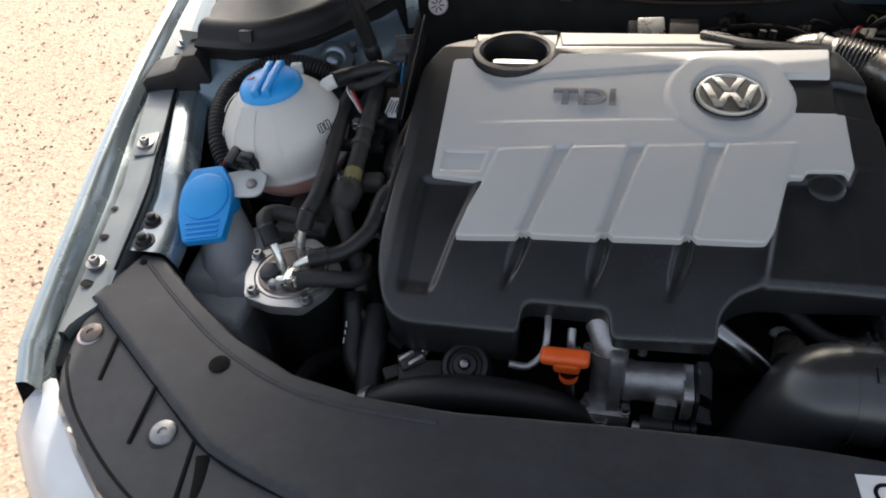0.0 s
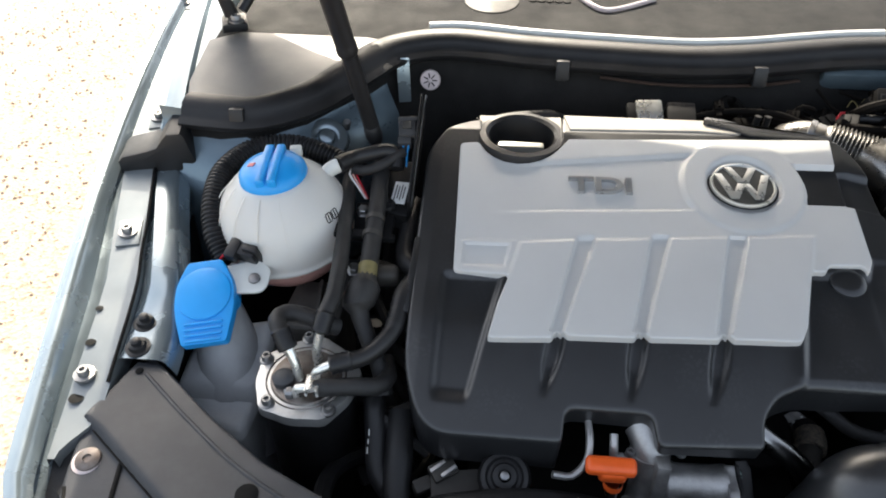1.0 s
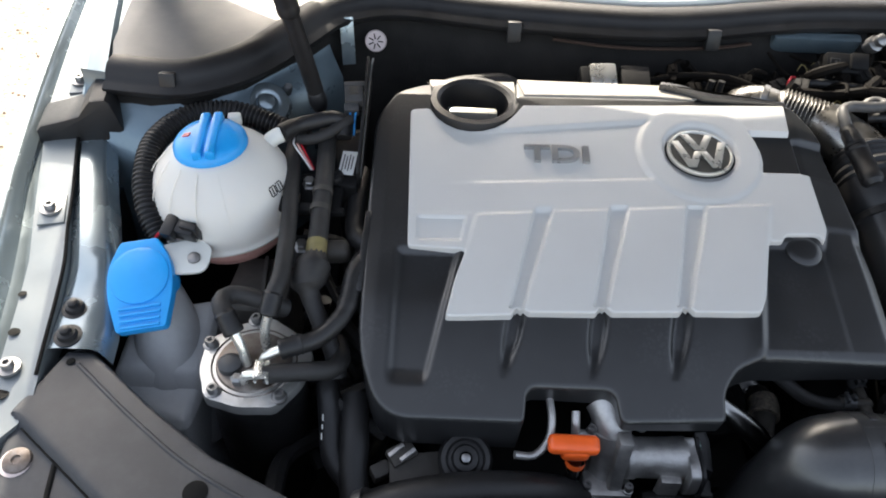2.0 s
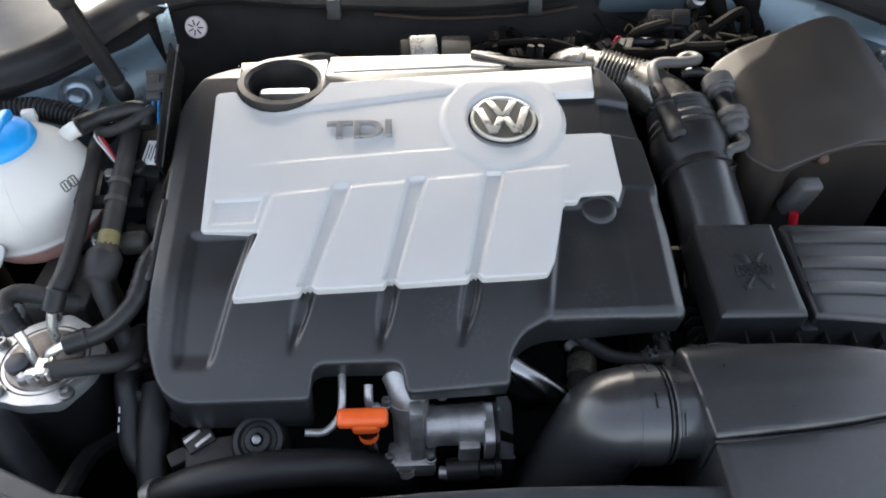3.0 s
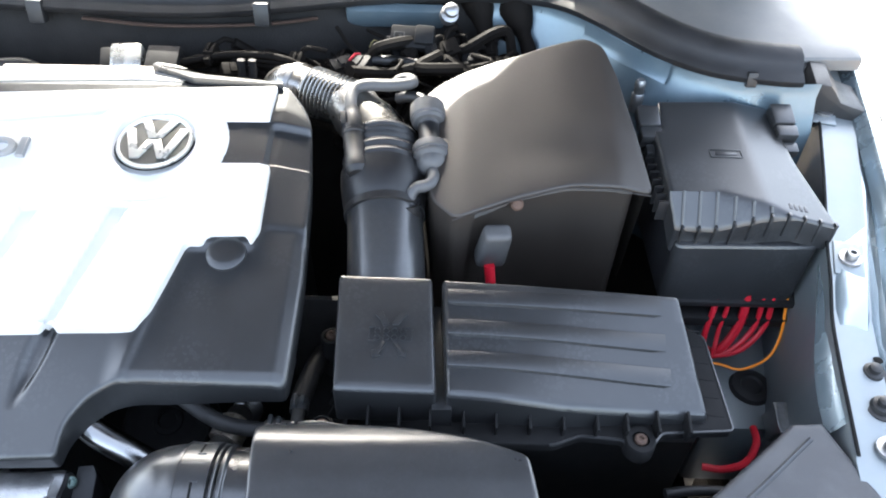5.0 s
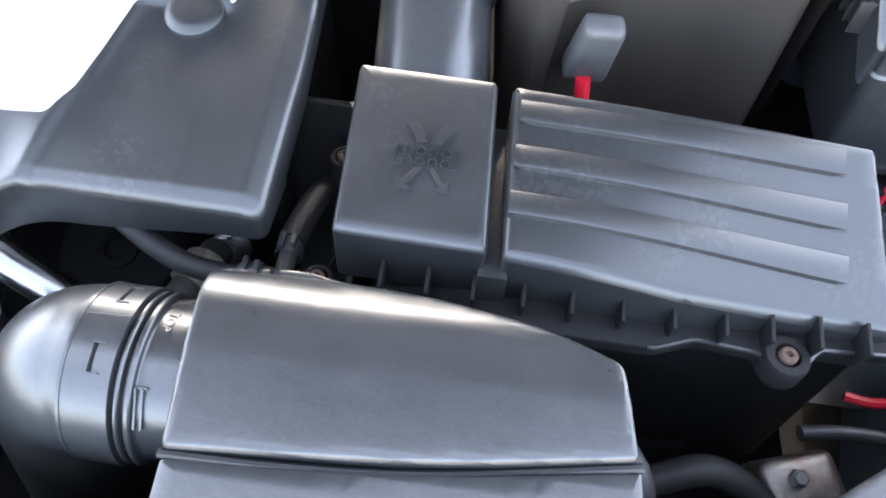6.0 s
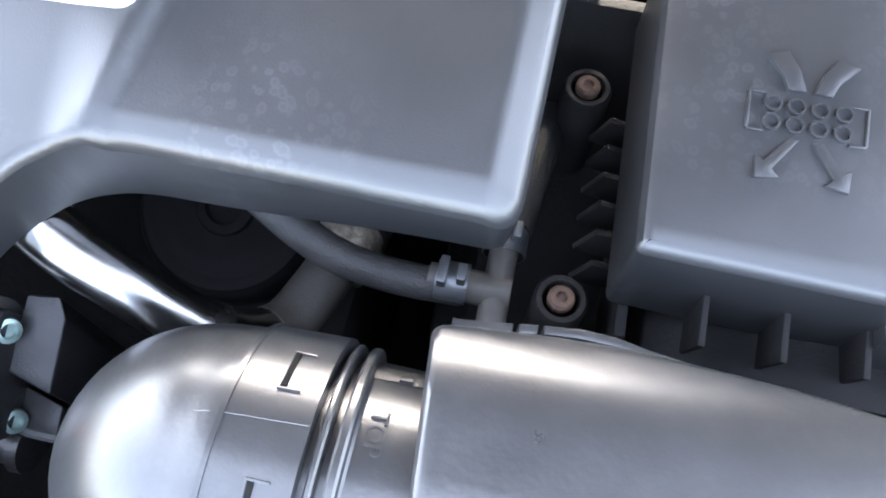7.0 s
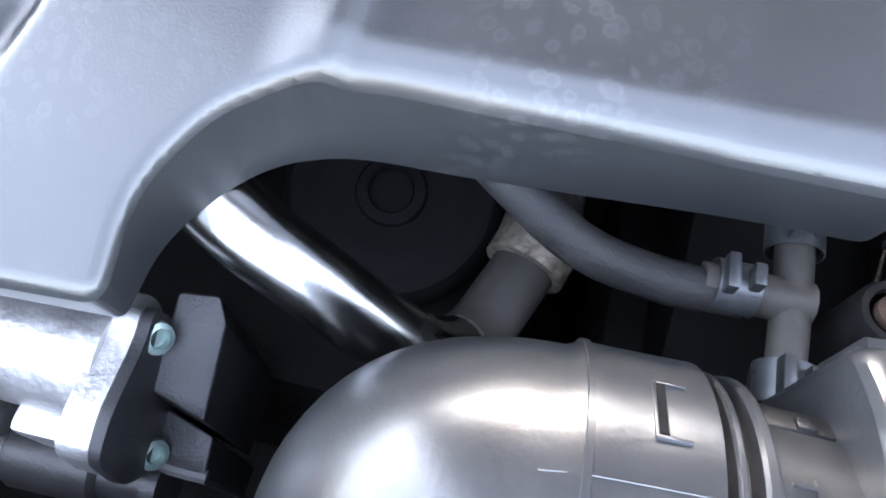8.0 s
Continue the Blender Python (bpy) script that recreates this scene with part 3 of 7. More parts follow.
# headlamps
for flip in (False, True):
    m = Matrix.Translation((2 * MID, 0, 0)) @ Matrix.Diagonal((-1, 1, 1, 1)) if flip else Matrix()
    rows = []
    for i in range(14):
        f = i / 13
        a = Vector((-0.552, -0.285, 0.797)).lerp(Vector((-0.36, -0.445, 0.782)), f) + Vector((-0.7, -0.7, 0)) * (0.012 * math.sin(math.pi * f))
        n = Vector((-0.75, -0.66, 0)).normalized()
        rows.append([m @ (a + n * d + Vector((0, 0, -h))) for d, h in ((-0.004, 0.004), (0, 0.0), (0.012, 0.003), (0.03, 0.014), (0.055, 0.05), (0.07, 0.11), (0.075, 0.17))])
    lamp = part("headlamp", band(rows), M_GLASS, car, "clear glass headlamp")
    for i, f in enumerate((0.25, 0.65)):
        a = Vector((-0.578, -0.262, 0.70)).lerp(Vector((-0.36, -0.47, 0.70)), f)
        part("reflector", lathe([(0.055, 0.03), (0.045, 0.0), (0.02, -0.03), (0, -0.035)], m @ a, (-0.3 if not flip else 0.3, -1, 0.2), 24), M_CHROME, lamp)
    shell = band([[m @ (Vector((-0.565, -0.25, z)) + Vector((0.21 * f, -0.2 * f, 0))) for f in (0, 0.25, 0.5, 0.75, 1)] for z in (0.785, 0.7, 0.6)])
    part("lamp_housing", shell, M_SATIN, lamp)

# bulkhead, plenum panel and side walls
SEAL_L = [(-0.565, 0.184), (-0.522, 0.180), (-0.480, 0.182), (-0.426, 0.218), (-0.382, 0.277), (-0.340, 0.335), (-0.262, 0.366), (-0.145, 0.352), (0.0, 0.342), (MID, 0.341)]
SEAL = SEAL_L[:-1] + [(MID, 0.342), (0.14, 0.354), (0.20, 0.370), (0.27, 0.386), (0.36, 0.396), (0.45, 0.395), (0.504, 0.374), (0.546, 0.332), (0.594, 0.274), (0.638, 0.243), (0.690, 0.231), (0.712, 0.230)]
bulk = [(x, y - 0.01) for x, y in SEAL]
rows = [[(x, y + dy, z) for x, y in bulk] for dy, z in ((0.004, 0.925), (-0.012, 0.90), (-0.018, 0.85), (-0.018, 0.7), (-0.02, 0.2))]
part("bulkhead", band(rows), M_SOUND, car, "dark insulated bulkhead")
scuttle_front = [(x, y) for x, y in SEAL]
scuttle = scuttle_front + [(0.80, 0.30), (0.83, 0.75), (-0.60, 0.75), (-0.598, 0.30)]
part("plenum_panel", sheet([(x, y) for x, y in scuttle], lambda x, y: 0.918 + 0.04 * (y - 0.34), 0.03, 0.004, drop=0.02), M_SCUTTLE, car, "dark grey plastic panel below the windscreen")
# painted corner plates, fittings and a pale stand-in for sun on the plenum panel
CORNER = [(-0.575, 0.200), (-0.545, 0.187), (-0.490, 0.182), (-0.435, 0.222), (-0.395, 0.290), (-0.357, 0.352), (-0.330, 0.372), (-0.380, 0.386), (-0.560, 0.387), (-0.600, 0.360), (-0.590, 0.25)]
for flip in (1, -1):
    outline = CORNER if flip > 0 else [(0.50, 0.370), (0.56, 0.326), (0.61, 0.279), (0.66, 0.262), (0.735, 0.259), (0.80, 0.262), (0.82, 0.400), (0.68, 0.405), (0.58, 0.380)]
    part("corner_plate", sheet(outline, lambda x, y: 0.9235 + 0.04 * (y - 0.34), 0.03, 0.003, drop=0.012), M_CORNER, car, "pale painted corner plate beside the seal")
rows = []
for k in range(12):
    y = 0.19 + 0.05 * k
    z = crown(y)[1] - 0.004
    w = inner_edge(y) + 0.034
    rows.append([(w, y, z - 0.02), (w + 0.004, y, z - 0.004), (w + 0.014, y, z), (w + 0.030, y, z + 0.001), (w + 0.034, y, z - 0.007), (w + 0.046, y, z - 0.008), (w + 0.050, y, z + 0.001), (w + 0.070, y, z + 0.002), (w + 0.076, y, z - 0.010), (max(w + 0.082, -0.592), y, z - 0.05)])
part("rear_inner_wing", band(rows), M_BAY_SHADED, car, "pale painted rear inner wing with pressed channels")
cowl = bpy.data.objects["plenum_panel"]
part("cap", lathe([(0.041, 0.0), (0.041, 0.0012), (0.038, 0.002), (0, 0.0025)], (-0.212, 0.524, 0.9255), (0, -0.04, 1), 36), M_TEE, cowl, "round grey blanking cap")
for k in range(5):
    part("vent", lathe([(0.006, 0.0), (0.006, 0.001), (0.0045, 0.0012), (0, 0.0005)], (-0.150 + 0.013 * k, 0.531, 0.9262), (0, -0.04, 1), 12), M_INK, cowl)
# pale tube drawn where a crescent of sun falls on the panel
part("sun_crescent", tube([(-0.085, 0.555, 0.929), (-0.062, 0.517, 0.928), (-0.045, 0.503, 0.927), (-0.02, 0.510, 0.927), (0.035, 0.545, 0.929)], 0.004, 8), M_BUTTON, cowl, "pale curved strip standing in for a sunlit patch")
part("bulkhead_strip", block((0.017, 0.004, 0.06), pose(-0.319, 0.309, 0.902, -12, 0, 14), 0.001), M_PAINT, car, "pale blue painted seam beside the bulkhead mat")
def sweep(line, profile):
    """A long strip of one section along a level line; the section's first number points to the front of the car."""
    rows = []
    for i, p in enumerate(line):
        t = line[min(i + 1, len(line) - 1)] - line[max(i - 1, 0)]
        side = Vector((t.y, -t.x, 0)).normalized()
        rows.append([p + side * a + Vector((0, 0, b)) for a, b in profile])
    bm = band([r + r[:1] for r in rows])
    for r in (rows[0], rows[-1]):
        bm.faces.new([bm.verts.new(p) for p in r])
    bmesh.ops.remove_doubles(bm, verts=bm.verts[:], dist=1e-6)
    bmesh.ops.recalc_face_normals(bm, faces=bm.faces[:])
    return bm


line = spline([(x, y, 0.938 - 0.011 * smoothstep(-0.34, -0.46, x)) for x, y in SEAL], 0.012)
SECTION = [(0.000, -0.022), (0.026, -0.020), (0.032, -0.016), (0.033, -0.010), (0.027, -0.006), (0.021, -0.004), (0.018, 0.002), (0.012, 0.008), (0.003, 0.011), (-0.008, 0.010), (-0.017, 0.005), (-0.021, -0.003), (-0.021, -0.016)]
seal = part("bonnet_seal", sweep(line, SECTION), M_SEAL, car, "thick black rubber bonnet seal", 50)
# white material stands in for direct sun along this lip
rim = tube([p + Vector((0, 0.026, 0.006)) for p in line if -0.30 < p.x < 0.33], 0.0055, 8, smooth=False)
part("seal_edge", rim, M_WHITE, seal, "lip behind the seal, made pale to read as sunlit")
for x, y, z, w in ((-0.11, 0.317, 0.922, 1.0), (0.142, 0.322, 0.922, 1.0), (-0.497, 0.160, 0.922, 1.0), (0.662, 0.2055, 0.925, 0.6)):
    part("seal_clip", block((0.018 * w, 0.012 * w, 0.026 * w), pose(x, y, z, -15, 0, 0), 0.003 * w), M_BLACK, seal)
part("bulkhead_button", lathe([(0, 0.004), (0.0125, 0.004), (0.0138, 0.002), (0.0138, 0)][::-1], (-0.284, 0.3165, 0.900), (0, -1, 0.35), 24), M_BUTTON, car, "round white vented button")
btn = bpy.data.objects["bulkhead_button"]
for k in range(7):
    a = k * math.pi * 2 / 7
    t = Vector((0, -1, 0.35)).normalized()
    u = Vector((1, 0, 0))
    w = t.cross(u)
    c = Vector((-0.284, 0.3165, 0.900)) + t * 0.0045
    part("slot", tube([c + (u * math.cos(a) + w * math.sin(a)) * 0.003, c + (u * math.cos(a) + w * math.sin(a)) * 0.006, c + (u * math.cos(a) + w * math.sin(a)) * 0.0095], 0.0014, 6, flat=0.5), M_INK, btn)


def side_panels(flip):
    """Painted suspension-tower panels at the back corners of the bay."""
    m = Matrix.Translation((2 * MID, 0, 0)) @ Matrix.Diagonal((-1, 1, 1, 1)) if flip else Matrix()
    if flip:
        RIGHT = ((0.735, 0.205), (0.70, 0.203), (0.65, 0.208), (0.605, 0.230), (0.558, 0.275), (0.512, 0.335), (0.465, 0.370), (0.40, 0.374))
        FOOT = ((0.735, 0.188), (0.70, 0.188), (0.655, 0.190), (0.60, 0.204), (0.553, 0.247), (0.500, 0.308), (0.455, 0.348), (0.40, 0.352))
        rows = [[(x, y, 0.922) for x, y in RIGHT], [(x, y, 0.905) for x, y in RIGHT], [(x, y, 0.874) for x, y in FOOT], [(x, y - 0.004, 0.70) for x, y in FOOT]]
        tower = part("suspension_tower", band(rows), M_BAY_SHADED, car, "pale blue painted suspension tower panel")
        proud = [(0.590, 0.2395), (0.575, 0.2545), (0.552, 0.278), (0.530, 0.306), (0.512, 0.330)]
        part("pressed_panel", band([[(x - 0.003 * k, y - 0.003 * k - 0.0005, z) for x, y in proud] for k, z in ((0, 0.923), (1, 0.921), (1, 0.907), (2, 0.900), (0.6, 0.897))]), M_BAY_SHADED, tower)
        for x in (0.628, 0.652):
            part("hole", lathe([(0.004, 0.0008), (0.003, 0.0014), (0, 0.0015)], (x, 0.2, 0.8905), (0, -0.7, 0.7), 12), M_INK, tower)
        wall = band([[m @ Vector((x, y, z)) for y, x in ((-0.30, -0.565), (-0.05, -0.584), (0.15, -0.60), (0.3, -0.60))] for z in (0.80, 0.40)])
        part("wing_wall", wall, M_SCUTTLE, car)
        return
    rows = [[m @ Vector((x, y, z)) for x, y in ((-0.60, 0.178), (-0.545, 0.168), (-0.49, 0.165), (-0.43, 0.202), (-0.385, 0.262), (-0.345, 0.312))] for z in (0.925, 0.903)]
    mid = [m @ Vector(p) for p in ((-0.60, 0.168, 0.897), (-0.545, 0.157, 0.892), (-0.49, 0.152, 0.890), (-0.425, 0.188, 0.890), (-0.378, 0.248, 0.889), (-0.338, 0.305, 0.885))]
    low = [m @ Vector(p) for p in ((-0.60, 0.140, 0.885), (-0.545, 0.126, 0.868), (-0.485, 0.118, 0.862), (-0.415, 0.155, 0.862), (-0.365, 0.218, 0.862), (-0.325, 0.292, 0.86))]
    lower = [m @ Vector(p) for p in ((-0.60, 0.12, 0.70), (-0.545, 0.115, 0.70), (-0.475, 0.105, 0.70), (-0.405, 0.14, 0.70), (-0.355, 0.205, 0.70), (-0.32, 0.285, 0.70))]
    tower = part("suspension_tower", band(rows + [mid, low, lower]), M_BAY_SHADED, car, "pale blue painted suspension tower panel", 60)
    part("pressed_cup", lathe([(0.030, -0.004), (0.026, 0.004), (0.018, 0.006), (0.013, 0.004), (0.011, 0.002), (0.009, 0.008), (0.005, 0.010), (0, 0.010)], m @ Vector((-0.402, 0.195, 0.878)), (0.3, -0.6, 1), 24), M_PAINT, tower)
    part("stud", lathe([(0.005, -0.01), (0.005, 0.012), (0.0035, 0.014), (0, 0.014)], m @ Vector((-0.382, 0.222, 0.880)), (0.3, -0.6, 1), 12), M_ZINC, tower)
    wall = band([[m @ Vector((x, y, z)) for y, x in ((-0.30, -0.530), (-0.05, -0.55), (0.15, -0.57), (0.3, -0.57))] for z in (0.80, 0.40)])
    part("wing_wall", wall, M_CAST, car)


for flip in (False, True):
    side_panels(flip)
tray = part("bay_floor", box(-0.55, 0.68, -0.42, 0.36, 0.40, 0.43, 0.005), M_CAST, car, "dark undertray")
part("front_wall", box(-0.56, 0.69, -0.45, -0.43, 0.43, 0.78, 0.005), M_CAST, car)

# the raised bonnet
rows = []
for i in range(10):
    f = i / 9
    row = []
    for k in range(17):
        g = k / 8 - 1
        x = MID + g * (0.74 - 0.04 * f)
        y0 = 0.47 + 0.10 * g * g
        # dips in this unseen edge are shaped to place the sun's shadow
        z0 = BONNET_Z - 0.135 * g * g - 0.055 * smoothstep(0.27, 0.62, g) - 0.06 * smoothstep(0.50, 0.67, g) * smoothstep(0.90, 0.82, g)
        row.append((x, y0 - f * 0.68, z0 + f * 0.86 - 0.03 * g * g))
    rows.append(row)
bonnet = thing("bonnet", (MID, 0.47, 1.0), "raised bonnet with dark lining propped open", "bonnet")
part("lining", band(rows), M_SOUND, bonnet, "dark felt bonnet lining")
part("skin", band([[(x, y + 0.012, z + 0.012) for x, y, z in r] for r in rows]), M_PAINT, bonnet, "pale blue metallic bonnet skin")

roof = []
for i in range(9):
    y = 1.60 + 0.2 * i
    roof.append([(MID + g * (0.56 + 0.02 * min(i, 2)), y - 0.10 * (1 - g * g) * (i == 0), 1.467 + 0.05 * (1 - g * g) * min(1, 0.4 + 0.3 * i)) for g in (-1, -0.9, -0.6, -0.3, 0, 0.3, 0.6, 0.9, 1)])
part("roof", band(roof), M_PAINT, car, "pale blue car roof behind the bay")
screen = []
for i in range(7):
    f = i / 6
    screen.append([(MID + g * (0.72 - 0.16 * f), 0.84 + 0.76 * f - (0.16 - 0.06 * f) * (1 - g * g), 0.965 + 0.502 * f + 0.05 * 0.4 * (1 - g * g) * f) for g in (-1, -0.75, -0.5, -0.25, 0, 0.25, 0.5, 0.75, 1)])
part("windscreen", band(screen), M_SCREEN, car, "dark tinted windscreen")
# plain body panels that close the car round and behind the bay
for side in (-1, 1):
    x = MID + side * 0.80
    door = part("side_panel", band([[(x - side * 0.03, y, 0.97), (x, y, 0.85), (x + side * 0.03, y, 0.55), (x, y, 0.22)] for y in (1.2, 1.8, 2.6, 3.2)]), M_PAINT, car, "pale blue body side")
    part("side_window", band([[(MID + side * 0.58, y, 1.462), (MID + side * 0.68, y, 1.22), (x - side * 0.03, y, 0.972)] for y in (1.62, 2.2, 2.8, 3.2)]), M_SCREEN, car, "dark side window")
    part("windscreen_pillar", tube([(MID + side * 0.73, 0.83, 0.965), (MID + side * 0.65, 1.22, 1.23), (MID + side * 0.565, 1.60, 1.475)], 0.022, 10), M_PAINT, car)
part("tail_panel", band([[(MID + g * 0.77, 3.2, z) for g in (-1, -0.5, 0, 0.5, 1)] for z in (0.97, 0.6, 0.22)]), M_PAINT, car)
part("rear_window", band([[(MID + g * (0.57 + 0.2 * f), 3.2, 1.47 - 0.5 * f) for g in (-1, 0, 1)] for f in (0, 1)]), M_SCREEN, car)
part("bumper", band([[(MID + g * 0.62, -0.50 + 0.24 * abs(g) ** 2.2, z) for g in (-1, -0.8, -0.5, -0.2, 0, 0.2, 0.5, 0.8, 1)] for z in (0.80, 0.62, 0.40, 0.20)]), M_PAINT, car, "pale blue front bumper")
strut = thing("gas_strut", (-0.329, 0.180, 0.86), "black gas strut holding the bonnet open", "gas strut")
part("cylinder", tube([(-0.3545, 0.145, 1.03), (-0.443, 0.027, 1.62)], 0.0112, 16, smooth=False), M_BLACK, strut)
part("cylinder_end", lathe([(0.0112, 0.0), (0.0118, 0.004), (0.0118, 0.012), (0.009, 0.016), (0.006, 0.018)], (-0.3545, 0.145, 1.032), (0.12, 0.17, -0.98), 16), M_RUBBER, strut)
part("rod", tube([(-0.338, 0.168, 0.918), (-0.3545, 0.145, 1.032)], 0.0095, 12, smooth=False), M_BLACK, strut)
part("joint", lathe([(0, -0.012), (0.008, -0.010), (0.0105, 0), (0.0095, 0.014), (0.008, 0.016), (0.009, 0.020), (0.007, 0.028)], (-0.336, 0.170, 0.902), (-0.15, -0.2, 1), 14), M_RUBBER, strut)
part("ball_stud", lathe([(0.0045, -0.02), (0.0045, 0.0), (0.003, 0.002), (0, 0.002)], (-0.332, 0.172, 0.893), (0.5, 0.1, 1), 10), M_ZINC, strut)
hinge = part("bonnet_hinge", join(tube([(-0.575, 0.395, 0.945), (-0.585, 0.40, 1.0), (-0.56, 0.44, 1.06)], 0.010, 10), tube([(-0.56, 0.40, 0.95), (-0.535, 0.43, 0.985), (-0.50, 0.45, 1.03)], 0.007, 10)), M_BLACK, car, "black steel bonnet hinge")
part("base", block((0.035, 0.04, 0.012), pose(-0.572, 0.395, 0.934, 0, 0, 20), 0.003), M_BLACK, hinge)
screw((-0.565, 0.385, 0.943), hinge, 0.007, washer=0.011)

for x in (-0.70, 0.83):
    wheel = part("wheel", lathe([(0.20, -0.10), (0.29, -0.10), (0.315, -0.08), (0.32, 0.0), (0.315, 0.08), (0.29, 0.10), (0.20, 0.10)], (x, 0.28, 0.32), (1, 0, 0), 40), M_RUBBER, car, "black road tyre")
    part("rim", lathe([(0.20, -0.09), (0.19, 0.0), (0.05, 0.02), (0, 0.02)], (x, 0.28, 0.32), (1 if x > 0 else -1, 0, 0), 32), M_ALU, wheel)

# ---- engine cover ----
def cover_z(x, y):
    return 0.8776 + 0.0244 * x + 0.2213 * y


GROOVES = (((-0.088, 0.027), (-0.118, -0.083), (-0.130, -0.141)), ((-0.012, 0.030), (-0.040, -0.080), (-0.050, -0.140)), ((0.066, 0.032), (0.038, -0.077), (0.024, -0.139)))


def groove_off(x, y, lower):
    """How far x lies from the middle of the nearest finger groove, at y."""
    best = 1.0
    for a, b, c in GROOVES:
        p, q = (b, c) if lower else (a, b)
        if min(p[1], q[1]) - 0.004 <= y <= max(p[1], q[1]) + 0.002:
            f = (y - p[1]) / (q[1] - p[1])
            best = min(best, abs(x - (p[0] + f * (q[0] - p[0]))))
    return best


def body_height(x, y):
    z = cover_z(x, y) - 0.0018
    deck = smoothstep(0.086, 0.112, x)
    f = max(-0.072 - y, 0)
    z -= 0.175 * f * f / (f + 0.012) * (1 - deck)
    # sunken well left of the fingers
    right = -0.190 + 0.21 * (y + 0.10)
    well = smoothstep(right + 0.003, right - 0.005, x) * smoothstep(-0.018, -0.026, y)
    z -= 0.0055 * well * smoothstep(-0.238, -0.227, x) * smoothstep(-0.156, -0.136 - 0.06 * max(x + 0.225, 0), y)
    # stepped pads along the right edge, then the lower deck
    edge = smoothstep(0.184, 0.189, x)
    z -= edge * (0.0055 * smoothstep(0.132, 0.127, y) - 0.0030 * smoothstep(0.085, 0.082, y))
    if x > 0.08:
        at = 0.022 * smoothstep(0.188, 0.198, x)
        side = smoothstep(0.108, 0.116, x + 0.20 * (-0.09 - y)) * smoothstep(at, at - 0.010, y)
        z -= 0.0040 * side * (1 - 0.5 * edge)
        z -= 0.5 * max(-0.1165 - y, 0) * smoothstep(0.095, 0.112, x) + 0.55 * max(x - 0.2215, 0) * smoothstep(0.02, 0.0, y)
    g = groove_off(x, y, True)
    wide = 0.0030 + 0.0040 * smoothstep(-0.145, -0.100, y)
    z -= 0.0055 * smoothstep(wide + 0.0034, wide - 0.0030, g) * smoothstep(-0.148, -0.112, y)
    z -= 0.34 * max(y - 0.182, 0)
    z -= 0.25 * max(x - 0.195, 0) * smoothstep(-0.05, 0.1, y) + 0.15 * max(-0.25 - x, 0)
    return z


def body_bottom(x, y):
    """The lower rim: deep along the left front, short at the notch and shallow over the intake elbow."""
    if y > -0.08:
        return cover_z(x, y) - 0.05 + 0.008 * smoothstep(0.1, 0.23, x)
    low = 0.768 + 0.034 * smoothstep(-0.1135, -0.1095, x)
    if -0.116 < x < -0.02 and y > -0.168:
        low = 0.803
    low += 0.045 * smoothstep(-0.15, -0.08, y) * smoothstep(-0.20, -0.24, x)
    return low + (0.8085 + 0.011 * smoothstep(0.11, 0.225, x) - low) * smoothstep(0.060, 0.105, x)


NECK = [(-0.160 + 0.047 * math.cos(radians(a)), 0.180 + 0.047 * math.sin(radians(a)), 0) for a in range(10, -191, -20)]
BODY = fillet([
    (-0.244, 0.192, 0.02), (-0.269, 0.150, 0.02), (-0.268, 0.040, 0.002), (-0.264, -0.122, 0.035), (-0.240, -0.1805, 0.045), (-0.112, -0.1815, 0.006),
    (-0.109, -0.152, 0.010), (-0.031, -0.153, 0.010), (-0.027, -0.180, 0.008), (0.066, -0.176, 0.006), (0.067, -0.152, 0.014), (0.083, -0.1300, 0.014), (0.108, -0.1228, 0.012),
    (0.2330, -0.1245, 0.010), (0.2345, -0.030, 0.01), (0.230, 0.070, 0.01), (0.221, 0.148, 0.02), (0.196, 0.180, 0.01), (0.095, 0.182, 0.01), (0.066, 0.214, 0.006), (-0.112, 0.220, 0.004), *NECK, (-0.208, 0.210, 0.004), (-0.222, 0.206, 0.01)], 0.008, 8)
PANEL = fillet([
    (-0.231, 0.157, 0.006), (-0.212, 0.159, 0), *[(-0.160 + 0.0535 * math.cos(radians(a)), 0.180 + 0.0535 * math.sin(radians(a)), 0) for a in range(-155, -20, 15)], (-0.106, 0.164, 0), (0.186, 0.174, 0.003), (0.183, 0.127, 0.002), (0.183, 0.079, 0.002), (0.192, 0.077, 0.002), (0.193, 0.010, 0.003), (0.187, -0.004, 0.003), (0.182, 0.004, 0.004), (0.150, 0.003, 0.006), (0.146, -0.005, 0.003), (0.132, -0.005, 0.004),
    (0.116, -0.068, 0.004), (0.107, -0.086, 0.004), (0.046, -0.087, 0.002), (0.038, -0.078, 0.002), (0.032, -0.088, 0.002), (-0.031, -0.090, 0.002), (-0.040, -0.081, 0.002), (-0.046, -0.091, 0.002), (-0.108, -0.092, 0.002), (-0.118, -0.084, 0.002), (-0.124, -0.095, 0.002), (-0.185, -0.097, 0.003),
    (-0.178, -0.060, 0.002), (-0.167, -0.024, 0.005), (-0.224, -0.021, 0.004)], 0.003)
BADGE = Vector((0.081, 0.104))


